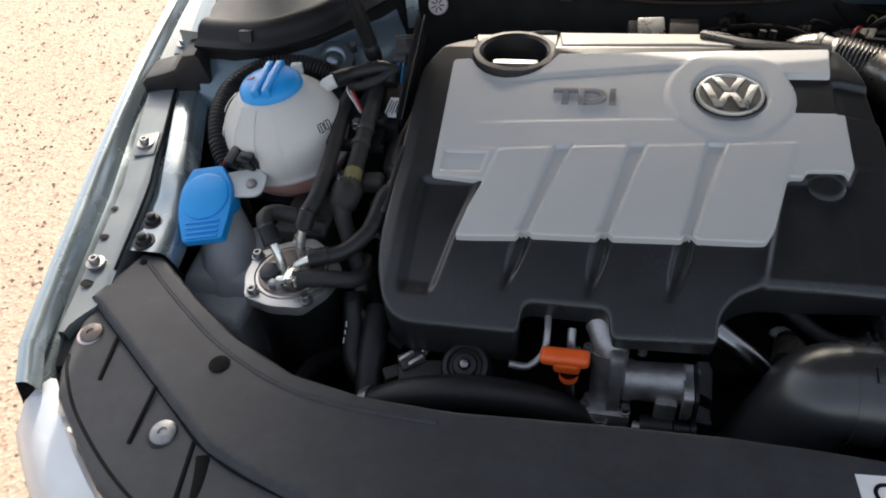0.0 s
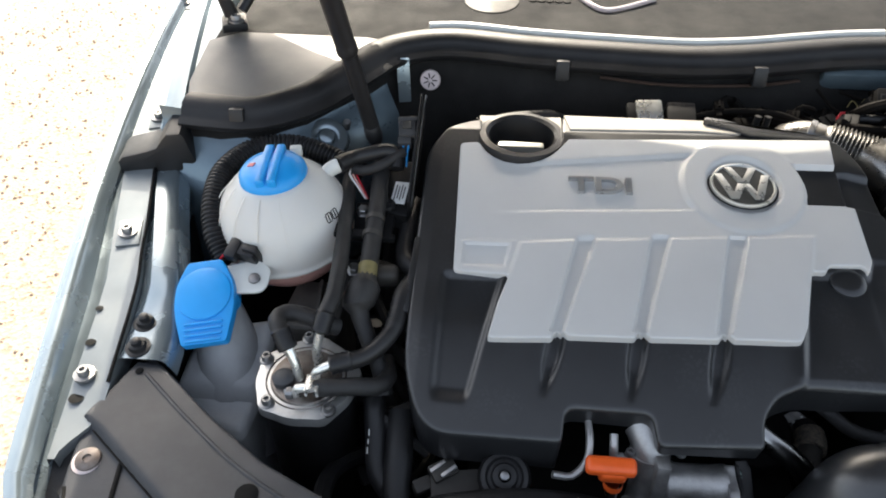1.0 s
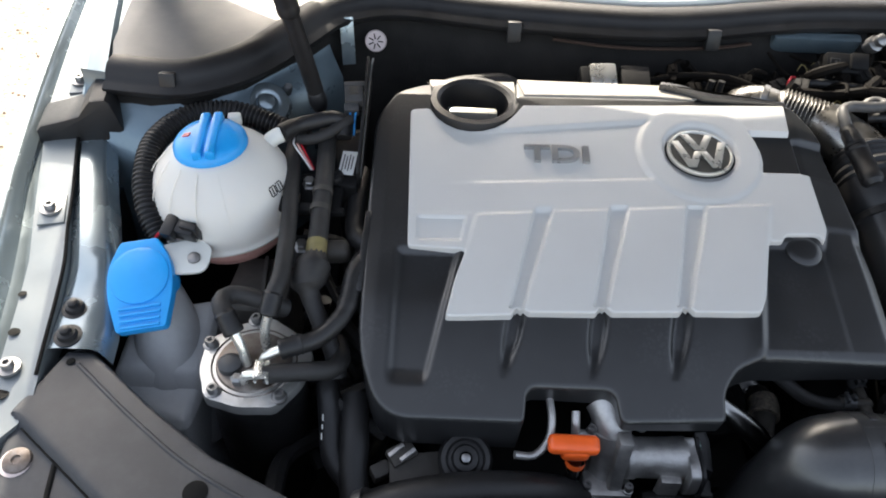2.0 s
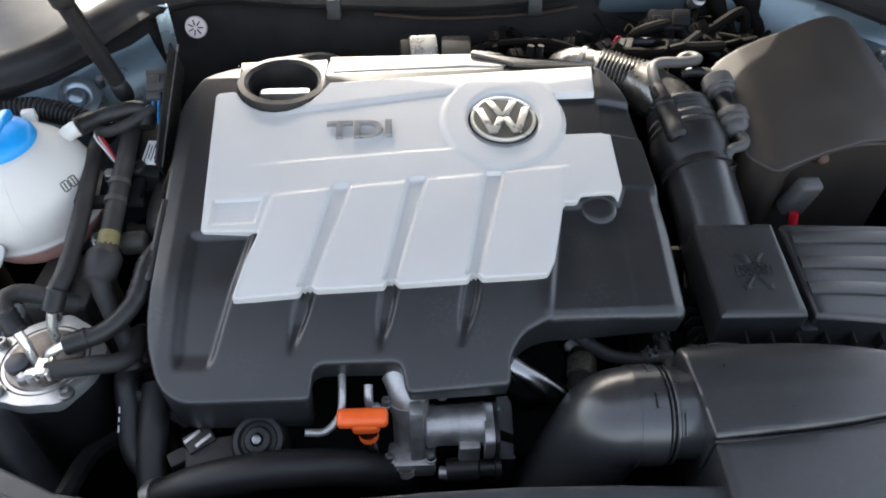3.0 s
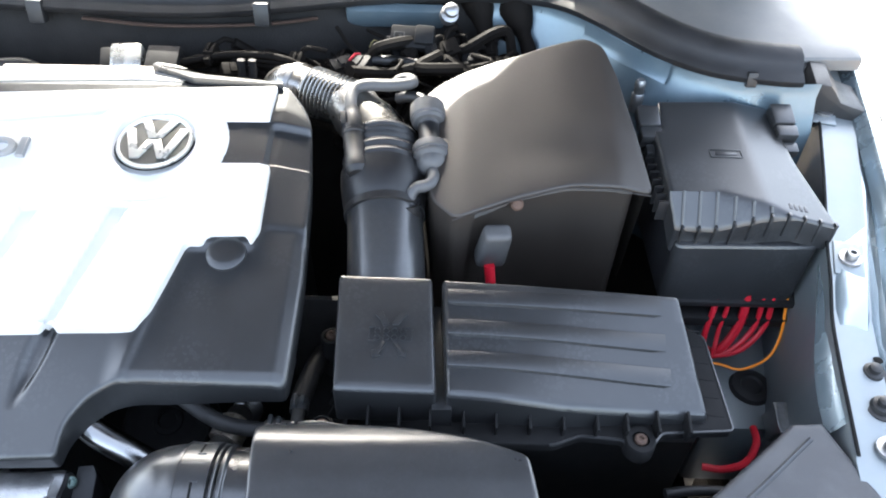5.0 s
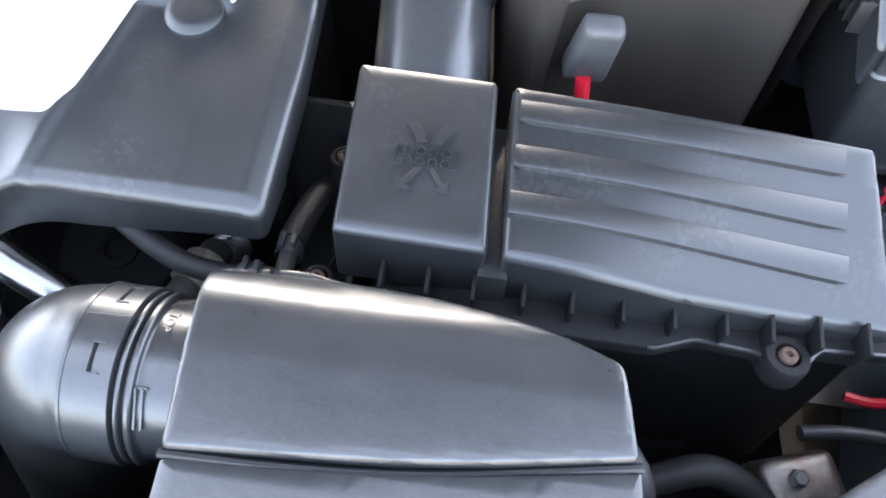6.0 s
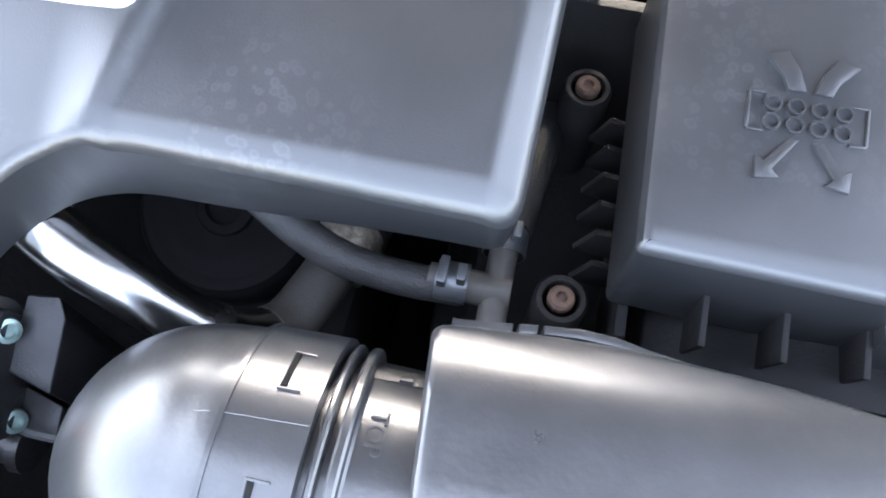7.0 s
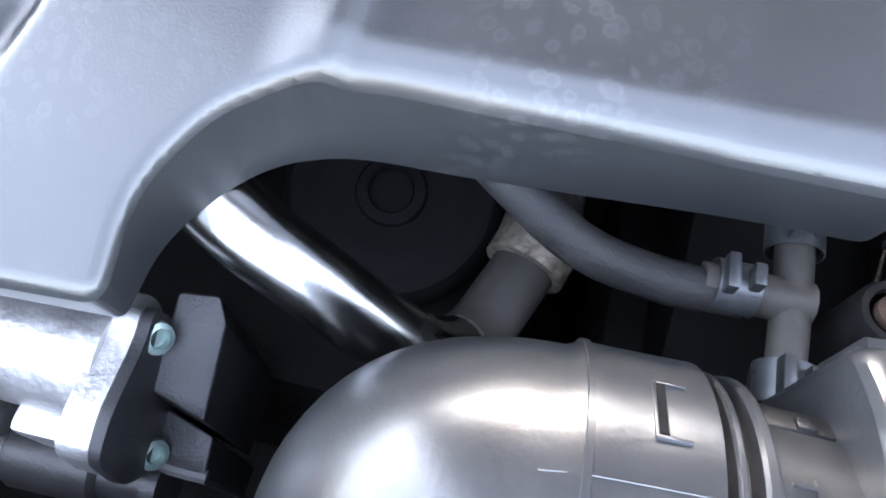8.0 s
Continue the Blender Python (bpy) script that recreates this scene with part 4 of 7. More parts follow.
def panel_height(x, y):
    z = cover_z(x, y) + 0.0004
    # raised band along the rear, and the step below the letters
    rear = smoothstep(0.1265, 0.1305, y - 0.117 * (min(x, 0.03) + 0.119)) if x < 0.085 else smoothstep(0.132, 0.136, y)
    z += 0.0030 * rear * smoothstep(-0.19, -0.10, x)
    low = smoothstep(0.0665, 0.0625, y - 0.055 * (x + 0.03) if x < 0.1 else y - 0.016)
    z += 0.0022 * low * smoothstep(-0.205, -0.10, x)
    off = math.hypot(x - BADGE.x, y - BADGE.y)
    pocket = smoothstep(0.079, 0.083, y) * smoothstep(0.136, 0.132, y) * smoothstep(0.120, 0.124, x) * smoothstep(0.192, 0.188, x)
    z -= 0.0026 * pocket
    b = smoothstep(0.068, 0.062, off)
    z = z * (1 - b) + (cover_z(x, y) + 0.0046 - 0.0040 * smoothstep(0.041, 0.037, off)) * b
    # four raised fingers with sunken channels between them
    top = 0.0268 + 0.0707 * x
    finger = smoothstep(top + 0.003, top - 0.002, y) * smoothstep(-0.160 + 0.26 * (y - 0.016), -0.154 + 0.26 * (y - 0.016), x) * smoothstep(0.1355 + 0.26 * y, 0.1305 + 0.26 * y, x)
    g = groove_off(x, y, False)
    half = 0.0058 + 0.0030 * smoothstep(-0.08, 0.03, y)
    z += 0.0020 * finger * smoothstep(half - 0.001, half + 0.0025, g)
    z -= 0.0036 * smoothstep(half + 0.0015, half - 0.0015, g) * smoothstep(top + 0.008, top + 0.002, y)
    lean = 0.16 * y
    frame_in = smoothstep(-0.2165, -0.2140, x) * smoothstep(-0.1690 + lean, -0.1715 + lean, x) * smoothstep(-0.0145, -0.0120, y) * smoothstep(0.0150, 0.0125, y)
    return z - 0.0024 * frame_in + 0.0008 * smoothstep(-0.2215, -0.2190, x) * smoothstep(-0.1640 + lean, -0.1665 + lean, x) * smoothstep(0.0200, 0.0175, y)


cover = thing("engine_cover", (0, 0, 0.80), "black and silver plastic engine cover with round badge", "engine cover")
part("body", sheet(BODY, body_height, 0.0020, 0.0038, bottom=body_bottom, flare=-0.0025), M_COVER, cover, "black grained plastic shell")
panel = part("silver_panel", sheet(PANEL, panel_height, 0.002, 0.0018, drop=0.006), M_SILVER, cover, "matt silver painted panel with four fingers")
NORMAL = Vector((-0.0244, -0.2213, 1)).normalized()
FACE = Vector((-0.01, -0.10, 1)).normalized()
LAY = Matrix.Translation((BADGE.x, BADGE.y - 0.001, cover_z(*BADGE) + 0.0008)) @ Vector((0, 0, 1)).rotation_difference(FACE).to_matrix().to_4x4()
badge = part("badge", lathe([(0.0350, 0), (0.0350, 0.0030), (0.0342, 0.0042), (0.0325, 0.0044), (0.0314, 0.0030), (0, 0.0026)], LAY.translation, FACE, 48), M_SATIN, cover, "round chrome badge on a dark field")
part("badge_gap", lathe([(0.0352, 0.0004), (0.0362, 0.0012), (0.0372, 0.0004)], LAY.translation, FACE, 48), M_INK, cover)
part("field", lathe([(0.0316, 0.0030), (0.02, 0.0033), (0, 0.0034)], LAY.translation, FACE, 40), M_BADGE_DARK, badge)


def stroke(pts, w, z0, z1):
    out = join(*[plate([(a[0] - w, a[1]), (a[0] + w, a[1]), (b[0] + w, b[1]), (b[0] - w, b[1])], z0, z1, 0.0004) for a, b in zip(pts, pts[1:])])
    out.transform(LAY)
    return out


part("emblem", join(stroke([(-0.0135, 0.0265), (-0.002, 0.003)], 0.0042, 0.0028, 0.0048), stroke([(0.0135, 0.0265), (0.002, 0.003)], 0.0042, 0.0028, 0.0048)), M_SATIN, badge)
part("emblem", join(stroke([(-0.0255, 0.015), (-0.0125, -0.024)], 0.0042, 0.0028, 0.0048), stroke([(-0.002, 0.0), (-0.0125, -0.024)], 0.0042, 0.0027, 0.0047), stroke([(0.002, 0.0), (0.0125, -0.024)], 0.0042, 0.0027, 0.0047), stroke([(0.0255, 0.015), (0.0125, -0.024)], 0.0042, 0.0028, 0.0048)), M_SATIN, badge)


def lettering(text, size, at, normal, spin, mat, parent, name="lettering", depth=0.001, offset=0.0, wide=1.0, label=""):
    curve = bpy.data.curves.new(name, "FONT")
    curve.body, curve.size, curve.extrude, curve.offset, curve.align_x = text, size, depth, offset, "LEFT"
    curve.bevel_depth = depth * 0.15
    tmp = new("tmp_text", curve)
    me = bpy.data.meshes.new_from_object(tmp.evaluated_get(bpy.context.evaluated_depsgraph_get()))
    bpy.data.objects.remove(tmp)
    bm = bmesh.new()
    bm.from_mesh(me)
    bpy.data.meshes.remove(me)
    turn = Vector((0, 0, 1)).rotation_difference(Vector(normal)).to_matrix().to_4x4()
    bm.transform(Matrix.Translation(at) @ turn @ pose(0, 0, 0, 0, 0, spin) @ Matrix.Diagonal((wide, 1, 1, 1)))
    return part(name, bm, mat, parent, label)


M_LETTER = material("satin_letters", (0.31, 0.31, 0.305), 0.36, metal=0.55, vary=0.05, bump=0.02)
lettering("TDI", 0.030, (-0.106, 0.0865, cover_z(-0.106, 0.0865) + 0.0018), NORMAL, 0, M_LETTER, cover, depth=0.0026, offset=0.0005, wide=1.46, label="raised silver letters")
part("button", lathe([(0.0175, -0.006), (0.0172, -0.001), (0.015, 0.0008), (0.010, 0.0018), (0, 0.0022)], (0.167, -0.011, cover_z(0.167, -0.011) - 0.0025), NORMAL, 28), M_COVER, cover)
part("filler_plate", plate([(-0.112, 0.190), (-0.113, 0.223), (-0.212, 0.219), (-0.209, 0.190)] + [(-0.160 + 0.043 * math.cos(radians(a)), 0.180 + 0.043 * math.sin(radians(a))) for a in range(165, 10, -15)], 0.880, 0.9075, 0.0012), M_DUSTY_SUN, cover, "dusty plate behind the filler, paled to look sunlit")
RIM = fillet([(-0.104, 0.184, 0.002), (0.045, 0.188, 0.004), (0.090, 0.183, 0.002), (0.068, 0.218, 0.004), (-0.110, 0.2235, 0.002)], 0.003)
part("rear_rim", sheet(RIM, lambda x, y: cover_z(x, y) + 0.0006 - 0.34 * max(y - 0.182, 0), 0.006, 0.002, drop=0.012), M_DUSTY_SUN, cover, "dusty rear rim of the cover, paled to look sunlit")
part("filler_collar", lathe([(0.051, -0.02), (0.0515, 0.000), (0.050, 0.004), (0.043, 0.005), (0.039, 0.002), (0.0375, -0.008), (0.037, -0.045)], (-0.160, 0.179, 0.9050), (0.02, 0.02, 1), 44), M_BLACK, cover, "black oil filler collar")
cap = part("oil_cap", lathe([(0, 0.0), (0.036, 0.0), (0.036, -0.012)][::-1], (-0.160, 0.180, 0.874), (0, 0, 1), 28), M_BLACK, cover, "black oil cap with a silver grip")
part("grip", block((0.058, 0.012, 0.016), pose(-0.161, 0.184, 0.884), 0.004), M_SATIN, cap)
part("side_pad", block((0.007, 0.094, 0.05), pose(-0.2665, -0.018, 0.8385, 12.5, 0, -1.5), 0.002), M_COVER, cover)

# ---- coolant tank ----
TC = Vector((-0.424, 0.064, 0.849))
R = 0.0755
tank = thing("coolant_tank", (TC.x, TC.y, TC.z - R), "white translucent spherical coolant tank with blue cap", "coolant tank")


def ball(r, a0, a1, n, squash=1.0):
    return [(r * math.cos(a0 + (a1 - a0) * i / n), squash * r * math.sin(a0 + (a1 - a0) * i / n)) for i in range(n + 1)]


prof = [(R * 0.965 + 0.003, -0.0200), (R * 0.965 + 0.004, -0.017), (R * 0.965 + 0.002, -0.014)] + ball(R, radians(-9), radians(61), 14) + [(0.036, 0.066), (0.034, 0.068), (0.034, 0.072)]
AX = Vector((-0.06, -0.02, 1)).normalized()
shell = part("shell", lathe(prof, TC, AX, 48), M_TANK, tank, "milky translucent plastic sphere with a moulded seam")
part("coolant", lathe(ball(R, radians(-88), radians(-15.5), 14), TC, AX, 48), M_PINK, tank, "pink coolant showing through the shell")
for k in range(7):
    a = radians(190 + k * 25)
    side = Vector((math.cos(a), math.sin(a), 0))
    pts = [TC + (AX * math.sin(b) + side * math.cos(b)) * (R + 0.0002) for b in (radians(55), radians(40), radians(25), radians(10))]
    part("rib", tube(pts, 0.0006, 6), M_TANK, shell)
CAP = TC + AX * 0.0595
cap = part("cap", lathe([(0.0365, 0.0), (0.0375, 0.003), (0.0365, 0.012), (0.032, 0.0175), (0.02, 0.021), (0, 0.0225)], CAP, AX, 40), M_BLUE, tank, "bright blue screw cap")
turn = Vector((0, 0, 1)).rotation_difference(AX).to_matrix().to_4x4()
for dx in (-0.0062, 0.0062):
    part("grip", block((0.0100, 0.068, 0.013), Matrix.Translation(CAP) @ turn @ pose(0, 0, 0.0172, 0, 0, 5) @ pose(dx, 0, 0), 0.0028), M_BLUE, cap)
part("symbol", block((0.008, 0.006, 0.001), Matrix.Translation(CAP) @ turn @ pose(-0.021, -0.002, 0.0207, 0, -16, -12), 0.0002), M_RED, cap)
part("spout", join(tube([TC + Vector((0.040, 0.028, 0.042)), TC + Vector((0.050, 0.033, 0.052)), TC + Vector((0.060, 0.037, 0.056))], 0.0085, 14)), M_WHITE, tank)
part("filler_lug", block((0.014, 0.010, 0.014), pose(TC.x + 0.008, TC.y + 0.050, TC.z + 0.062, 0, 0, 10), 0.003), M_WHITE, tank)
part("lug", block((0.010, 0.030, 0.040), pose(TC.x - 0.075, TC.y + 0.020, TC.z + 0.020, 0, 0, 8), 0.003), M_WHITE, tank)
mark = Vector((0.76, -0.30, 0.40)).normalized()
mt = Matrix.Translation(TC + mark * (R + 0.0002)) @ mark.to_track_quat("Z", "Y").to_matrix().to_4x4() @ pose(0, 0, 0, 0, 0, -6)
for sx in (-0.0065, 0.0035):
    part("symbol", join(*[block((w * 0.85, h * 0.85, 0.0008), mt @ pose(sx + x, y, 0), 0.0001) for x, y, w, h in ((0, 0.005, 0.008, 0.0011), (0, -0.005, 0.008, 0.0011), (-0.004, 0, 0.0011, 0.010), (0.004, 0, 0.0011, 0.010), (0, 0, 0.0011, 0.009))]), M_INK, shell)
plug = part("sensor_plug", join(block((0.030, 0.020, 0.018), pose(-0.447, -0.005, 0.862, 20, 0, -15), 0.003), block((0.014, 0.024, 0.014), pose(-0.459, -0.007, 0.864, 20, 0, -15), 0.003), block((0.018, 0.006, 0.022), pose(-0.438, -0.011, 0.864, 20, 0, -15), 0.001)), M_BLACK, tank)
part("wire", tube([(-0.462, -0.010, 0.864), (-0.470, -0.012, 0.860), (-0.484, -0.004, 0.840)], 0.0018, 6), M_RED, plug)

# ---- washer filler ----
wash = thing("washer_filler", (-0.46, -0.06, 0.60), "grey washer bottle neck with bright blue flap cap", "washer bottle")
WM = pose(-0.478, -0.062, 0.838, 24, -6, 10)
SHIELD = fillet([(-0.018, 0.046, 0.004), (0.018, 0.046, 0.004), (0.031, 0.020, 0.014), (0.032, -0.008, 0.012), (0.0235, -0.046, 0.004), (-0.0235, -0.046, 0.004), (-0.032, -0.008, 0.012), (-0.031, 0.020, 0.014)], 0.006, 5)
flap = part("cap", plate(SHIELD, -0.007, 0.004, 0.003, WM), M_BLUE, wash, "bright blue shield-shaped flap cap")
part("dome", lathe([(0.029, 0.003), (0.0285, 0.006), (0.024, 0.0078), (0, 0.0088)], WM @ Vector((0, 0.008, 0)), WM.to_3x3() @ Vector((0, 0, 1)), 36), M_BLUE, flap)
for k in range(4):
    part("rib", block((0.040 - 0.001 * k, 0.0028, 0.003), WM @ pose(0, -0.024 - 0.0062 * k, 0.005), 0.0012), M_BLUE, flap)
part("rim", lathe([(0.027, -0.018), (0.028, -0.008), (0.0275, -0.004)], WM @ Vector((0.004, 0.006, -0.004)), WM.to_3x3() @ Vector((0, 0, 1)), 28), M_BLUE, flap)
part("neck", tube([(-0.474, -0.05, 0.822), (-0.466, -0.062, 0.79), (-0.456, -0.085, 0.74), (-0.446, -0.10, 0.66)], 0.030, 20, rf=lambda s: 0.82 + 1.9 * min(s, 0.09) * 3), M_GREYPL, wash, "greyish translucent plastic bottle neck")
part("bottle", sheet(fillet([(-0.51, -0.135), (-0.428, -0.158), (-0.414, -0.09), (-0.418, -0.03), (-0.50, -0.05)], 0.012), lambda x, y: 0.774 + 0.25 * (y + 0.1) - 0.016 * smoothstep(-0.112, -0.120, y), 0.006, 0.010, bottom=0.45), M_GREYPL, wash)
tab = part("mounting_tab", plate(fillet([(-0.026, -0.012, 0.004), (0.018, -0.016, 0.012), (0.026, 0.012, 0.014), (0.010, 0.024, 0.012), (-0.026, 0.020, 0.004)], 0.008), -0.0015, 0.0015, 0.001, pose(-0.441, -0.032, 0.843, 18, 0, 14)), M_WHITE, wash, "white plastic mounting tab")
part("rivet", lathe([(0.0065, 0), (0.006, 0.002), (0.004, 0.0026), (0, 0.0026)], (-0.434, -0.030, 0.8455), (0, -0.3, 1), 16), M_ZINC, tab)

# ---- fuel filter ----
M_RING = material("bright_cast_ring", (0.52, 0.52, 0.51), 0.38, metal=0.8, vary=0.15, scale=60, bump=0.2, fine=400, dust=(0.2, 0.16, 0.12), dust_amount=0.15)
FC = Vector((-0.361, -0.1225, 0.0))
fuel = thing("fuel_filter", (FC.x, FC.y, 0.60), "black fuel filter canister with bolted metal lid", "fuel filter")
part("canister", lathe([(0, 0.60), (0.044, 0.60), (0.046, 0.62), (0.046, 0.775), (0.049, 0.785), (0.049, 0.794)], FC, (0, 0, 1), 36), M_BLACK, fuel, "black steel canister")
ring = []
for k in range(60):
    a = 2 * math.pi * k / 60
    bulge = max(0.0, math.cos(2.5 * (a - 0.2)) ** 8)
    r = 0.0500 + 0.0045 * bulge
    ring.append((FC.x + r * math.cos(a), FC.y + r * math.sin(a)))
part("flange", plate(ring, 0.793, 0.805, 0.002), M_RING, fuel, "cast aluminium flange ring")
part("lid", lathe([(0.0405, 0.8045), (0.039, 0.8062), (0.0375, 0.8040), (0.036, 0.8040), (0.034, 0.8068), (0.020, 0.8085), (0, 0.8090)], FC, (0, 0, 1), 40), M_LID, fuel, "corroded metal lid stained with rust")
part("sensor_head", lathe([(0.011, 0.0), (0.011, 0.006), (0.008, 0.009), (0.004, 0.010), (0, 0.010)], FC + Vector((-0.020, -0.008, 0.8075)), (0, 0, 1), 20), M_VALVE, fuel)
for x, y in ((-0.406, -0.104), (-0.391, -0.157), (-0.369, -0.073), (-0.331, -0.160), (-0.320, -0.098)):
    screw((x, y, 0.805), fuel, 0.0052, washer=0.0075)
for a, b, c in (((-0.366, -0.128, 0.806), (-0.370, -0.122, 0.826), (-0.376, -0.116, 0.838)), ((-0.352, -0.108, 0.806), (-0.352, -0.104, 0.830), (-0.348, -0.099, 0.846)), ((-0.352, -0.132, 0.806), (-0.347, -0.130, 0.824), (-0.334, -0.126, 0.830)), ((-0.366, -0.146, 0.806), (-0.362, -0.147, 0.818), (-0.346, -0.147, 0.821))):
    part("fitting", tube([a, b, c], 0.0046, 10), M_CHROME, fuel, "bright metal hose fitting")
part("nut", lathe([(0.006, 0.807), (0.006, 0.813), (0.0035, 0.815), (0, 0.815)], FC + Vector((-0.010, -0.024, 0)), (0, 0, 1), 6), M_ZINC, fuel)
part("quick_clip", join(block((0.010, 0.017, 0.004), pose(-0.3465, -0.147, 0.827, 0, 0, 4), 0.001), block((0.0025, 0.020, 0.009), pose(-0.3520, -0.147, 0.824, 0, 0, 4), 0.0006), block((0.0025, 0.020, 0.009), pose(-0.3415, -0.147, 0.824, 0, 0, 4), 0.0006)), M_CHROME, fuel, "bright spring clip on the fitting")


def hose(name, pts, r, mat, label, category="hose", clamp=(), rf=None, seg=12, step=0.006, sleeve=None):
    t = thing(name, pts[len(pts) // 2], label, category, "hoses in the engine bay")
    h = part("hose_wall", tube(pts, r, seg, step, rf=rf), mat, t)
    for i, j in clamp:
        a, b = Vector(pts[i]), Vector(pts[j])
        axis = (b - a).normalized()
        if sleeve:
            ridges = [(r * (1.16 if k % 2 else 1.06), -0.008 + 0.0028 * k) for k in range(8)]
            part("sleeve", lathe([(r * 0.6, -0.009), *ridges, (r * 1.0, 0.014)], a + axis * 0.008, axis, 18), sleeve, h)
        else:
            part("clamp", lathe([(r * 1.02, -0.005), (r * 1.18, -0.005), (r * 1.18, 0.005), (r * 1.02, 0.005)], a + axis * 0.008, axis, 18), M_ZINC, h)
    return t


hose("fuel_hose", [(-0.376, -0.116, 0.838), (-0.384, -0.106, 0.848), (-0.392, -0.092, 0.852), (-0.386, -0.080, 0.850), (-0.368, -0.078, 0.846), (-0.350, -0.082, 0.842), (-0.336, -0.078, 0.832)], 0.0088, M_HOSE, "black braided fuel hose above the filter", clamp=((0, 1),), sleeve=M_BLACK)
hose("fuel_hose", [(-0.348, -0.099, 0.846), (-0.344, -0.084, 0.858), (-0.340, -0.060, 0.864), (-0.344, 0.005, 0.870), (-0.350, 0.060, 0.874), (-0.357, 0.110, 0.874), (-0.360, 0.15, 0.866)], 0.0085, M_HOSE, "black braided fuel hose rising from the filter lid", clamp=((0, 1),), sleeve=M_BLACK)
hose("fuel_hose", [(-0.334, -0.126, 0.830), (-0.303, -0.114, 0.832), (-0.285, -0.097, 0.838), (-0.277, -0.078, 0.842), (-0.273, -0.044, 0.850), (-0.262, -0.016, 0.848), (-0.245, 0.0, 0.84)], 0.0088, M_RUBBER, "glossy black fuel hose leading to the engine", clamp=((0, 1),), sleeve=M_BLACK, rf=lambda s: 1.12 + 0.05 * (1 if (s * 1000) % 6 < 3 else -1) if s > 0.075 else 1.0, step=0.003)
hose("fuel_hose", [(-0.346, -0.147, 0.821), (-0.305, -0.141, 0.820), (-0.288, -0.134, 0.814), (-0.280, -0.118, 0.808), (-0.286, -0.09, 0.80)], 0.0088, M_HOSE, "black fuel hose curling behind the filter")

# ---- pipes and wiring between tank and engine ----
hose("coolant_hose", [(-0.322, 0.150, 0.882), (-0.321, 0.128, 0.884), (-0.317, 0.080, 0.880), (-0.315, 0.039, 0.874), (-0.313, -0.031, 0.858), (-0.317, -0.059, 0.845), (-0.304, -0.085, 0.825), (-0.290, -0.107, 0.808), (-0.283, -0.125, 0.79)], 0.0098, M_HOSE, "worn black coolant hose beside the tank", rf=lambda s: 1.0 + 0.75 * smoothstep(0.182, 0.190, s) * smoothstep(0.222, 0.214, s) - 0.1 * smoothstep(0.22, 0.24, s))
mark_ring = bpy.data.objects["coolant_hose"]
part("yellow_mark", tube([(-0.3135, -0.016, 0.8625), (-0.313, -0.026, 0.8598), (-0.3132, -0.036, 0.8570)], 0.0102, 14), M_FADED, mark_ring, "faded yellow paint mark")
for at in ((-0.3155, 0.044, 0.8750), (-0.3153, 0.022, 0.8705)):
    part("band", lathe([(0.0097, -0.003), (0.0108, -0.003), (0.0108, 0.003), (0.0097, 0.003)], at, (0.02, -0.97, -0.24), 18), M_TEE, mark_ring)
hose("coolant_hose", [(-0.281, 0.115, 0.845), (-0.282, 0.075, 0.848), (-0.282, 0.030, 0.845), (-0.276, 0.008, 0.845), (-0.261, 0.0, 0.845), (-0.245, 0.0, 0.84)], 0.0105, M_RUBBER, "black coolant hose bending into the engine")
hose("vent_hose", [(TC.x + 0.058, TC.y + 0.036, TC.z + 0.056), (-0.352, 0.119, 0.903), (-0.330, 0.128, 0.905), (-0.315, 0.134, 0.905), (-0.304, 0.134, 0.900), (-0.302, 0.120, 0.890)], 0.0088, M_RUBBER, "thin black vent hose from the tank spout", rf=lambda s: 1.15 if s < 0.02 else 1.0)
hose("vent_hose", [(-0.350, 0.112, 0.893), (-0.338, 0.108, 0.894), (-0.322, 0.113, 0.897), (-0.306, 0.126, 0.901), (-0.296, 0.137, 0.903)], 0.0062, M_HOSE, "thin taped cable sleeve beside the vent hose")
CONDUIT = [(-0.474, -0.004, 0.842), (-0.490, 0.02, 0.862), (-0.500, 0.055, 0.880), (-0.500, 0.10, 0.890), (-0.474, 0.140, 0.895), (-0.43, 0.153, 0.894), (-0.385, 0.146, 0.885), (-0.345, 0.13, 0.875)]
hose("corrugated_conduit", CONDUIT, 0.0115, M_BLACK, "black corrugated cable conduit curving round the tank", "conduit", rf=lambda s: 1.0 + 0.12 * (1 if (s * 1000) % 5 < 2.5 else -0.4), step=0.0012, seg=14)

bracket = thing("wiring_bracket", (-0.285, 0.09, 0.80), "black plastic wiring bracket with white label", "bracket")
BL = pose(-0.2815, 0.143, 0.892, 22.5, 0, 0)
part("blade", block((0.0028, 0.150, 0.050), BL, 0.0008), M_BLACK, bracket, "thin upright bracket blade")
part("blade_edge", tube([(-0.2795, 0.072, 0.8735), (-0.2795, 0.143, 0.9035), (-0.2785, 0.205, 0.9290), (-0.2770, 0.213, 0.9350)], 0.0011, 6, smooth=False), M_ZINC, bracket, "bare metal edge")
module = part("module", sheet(fillet([(-0.318, 0.070, 0.004), (-0.283, 0.064, 0.004), (-0.283, 0.150, 0.002), (-0.314, 0.150, 0.002)], 0.003), lambda x, y: 0.868 + 0.17 * (y - 0.07), 0.02, 0.002, drop=0.02), M_DULL, bracket, "flat black control module")
label = part("label", block((0.0165, 0.034, 0.0008), pose(-0.2955, 0.097, 0.8735, 9.6, 0, -4), 0.0003), M_LABEL, module, "small white printed label")
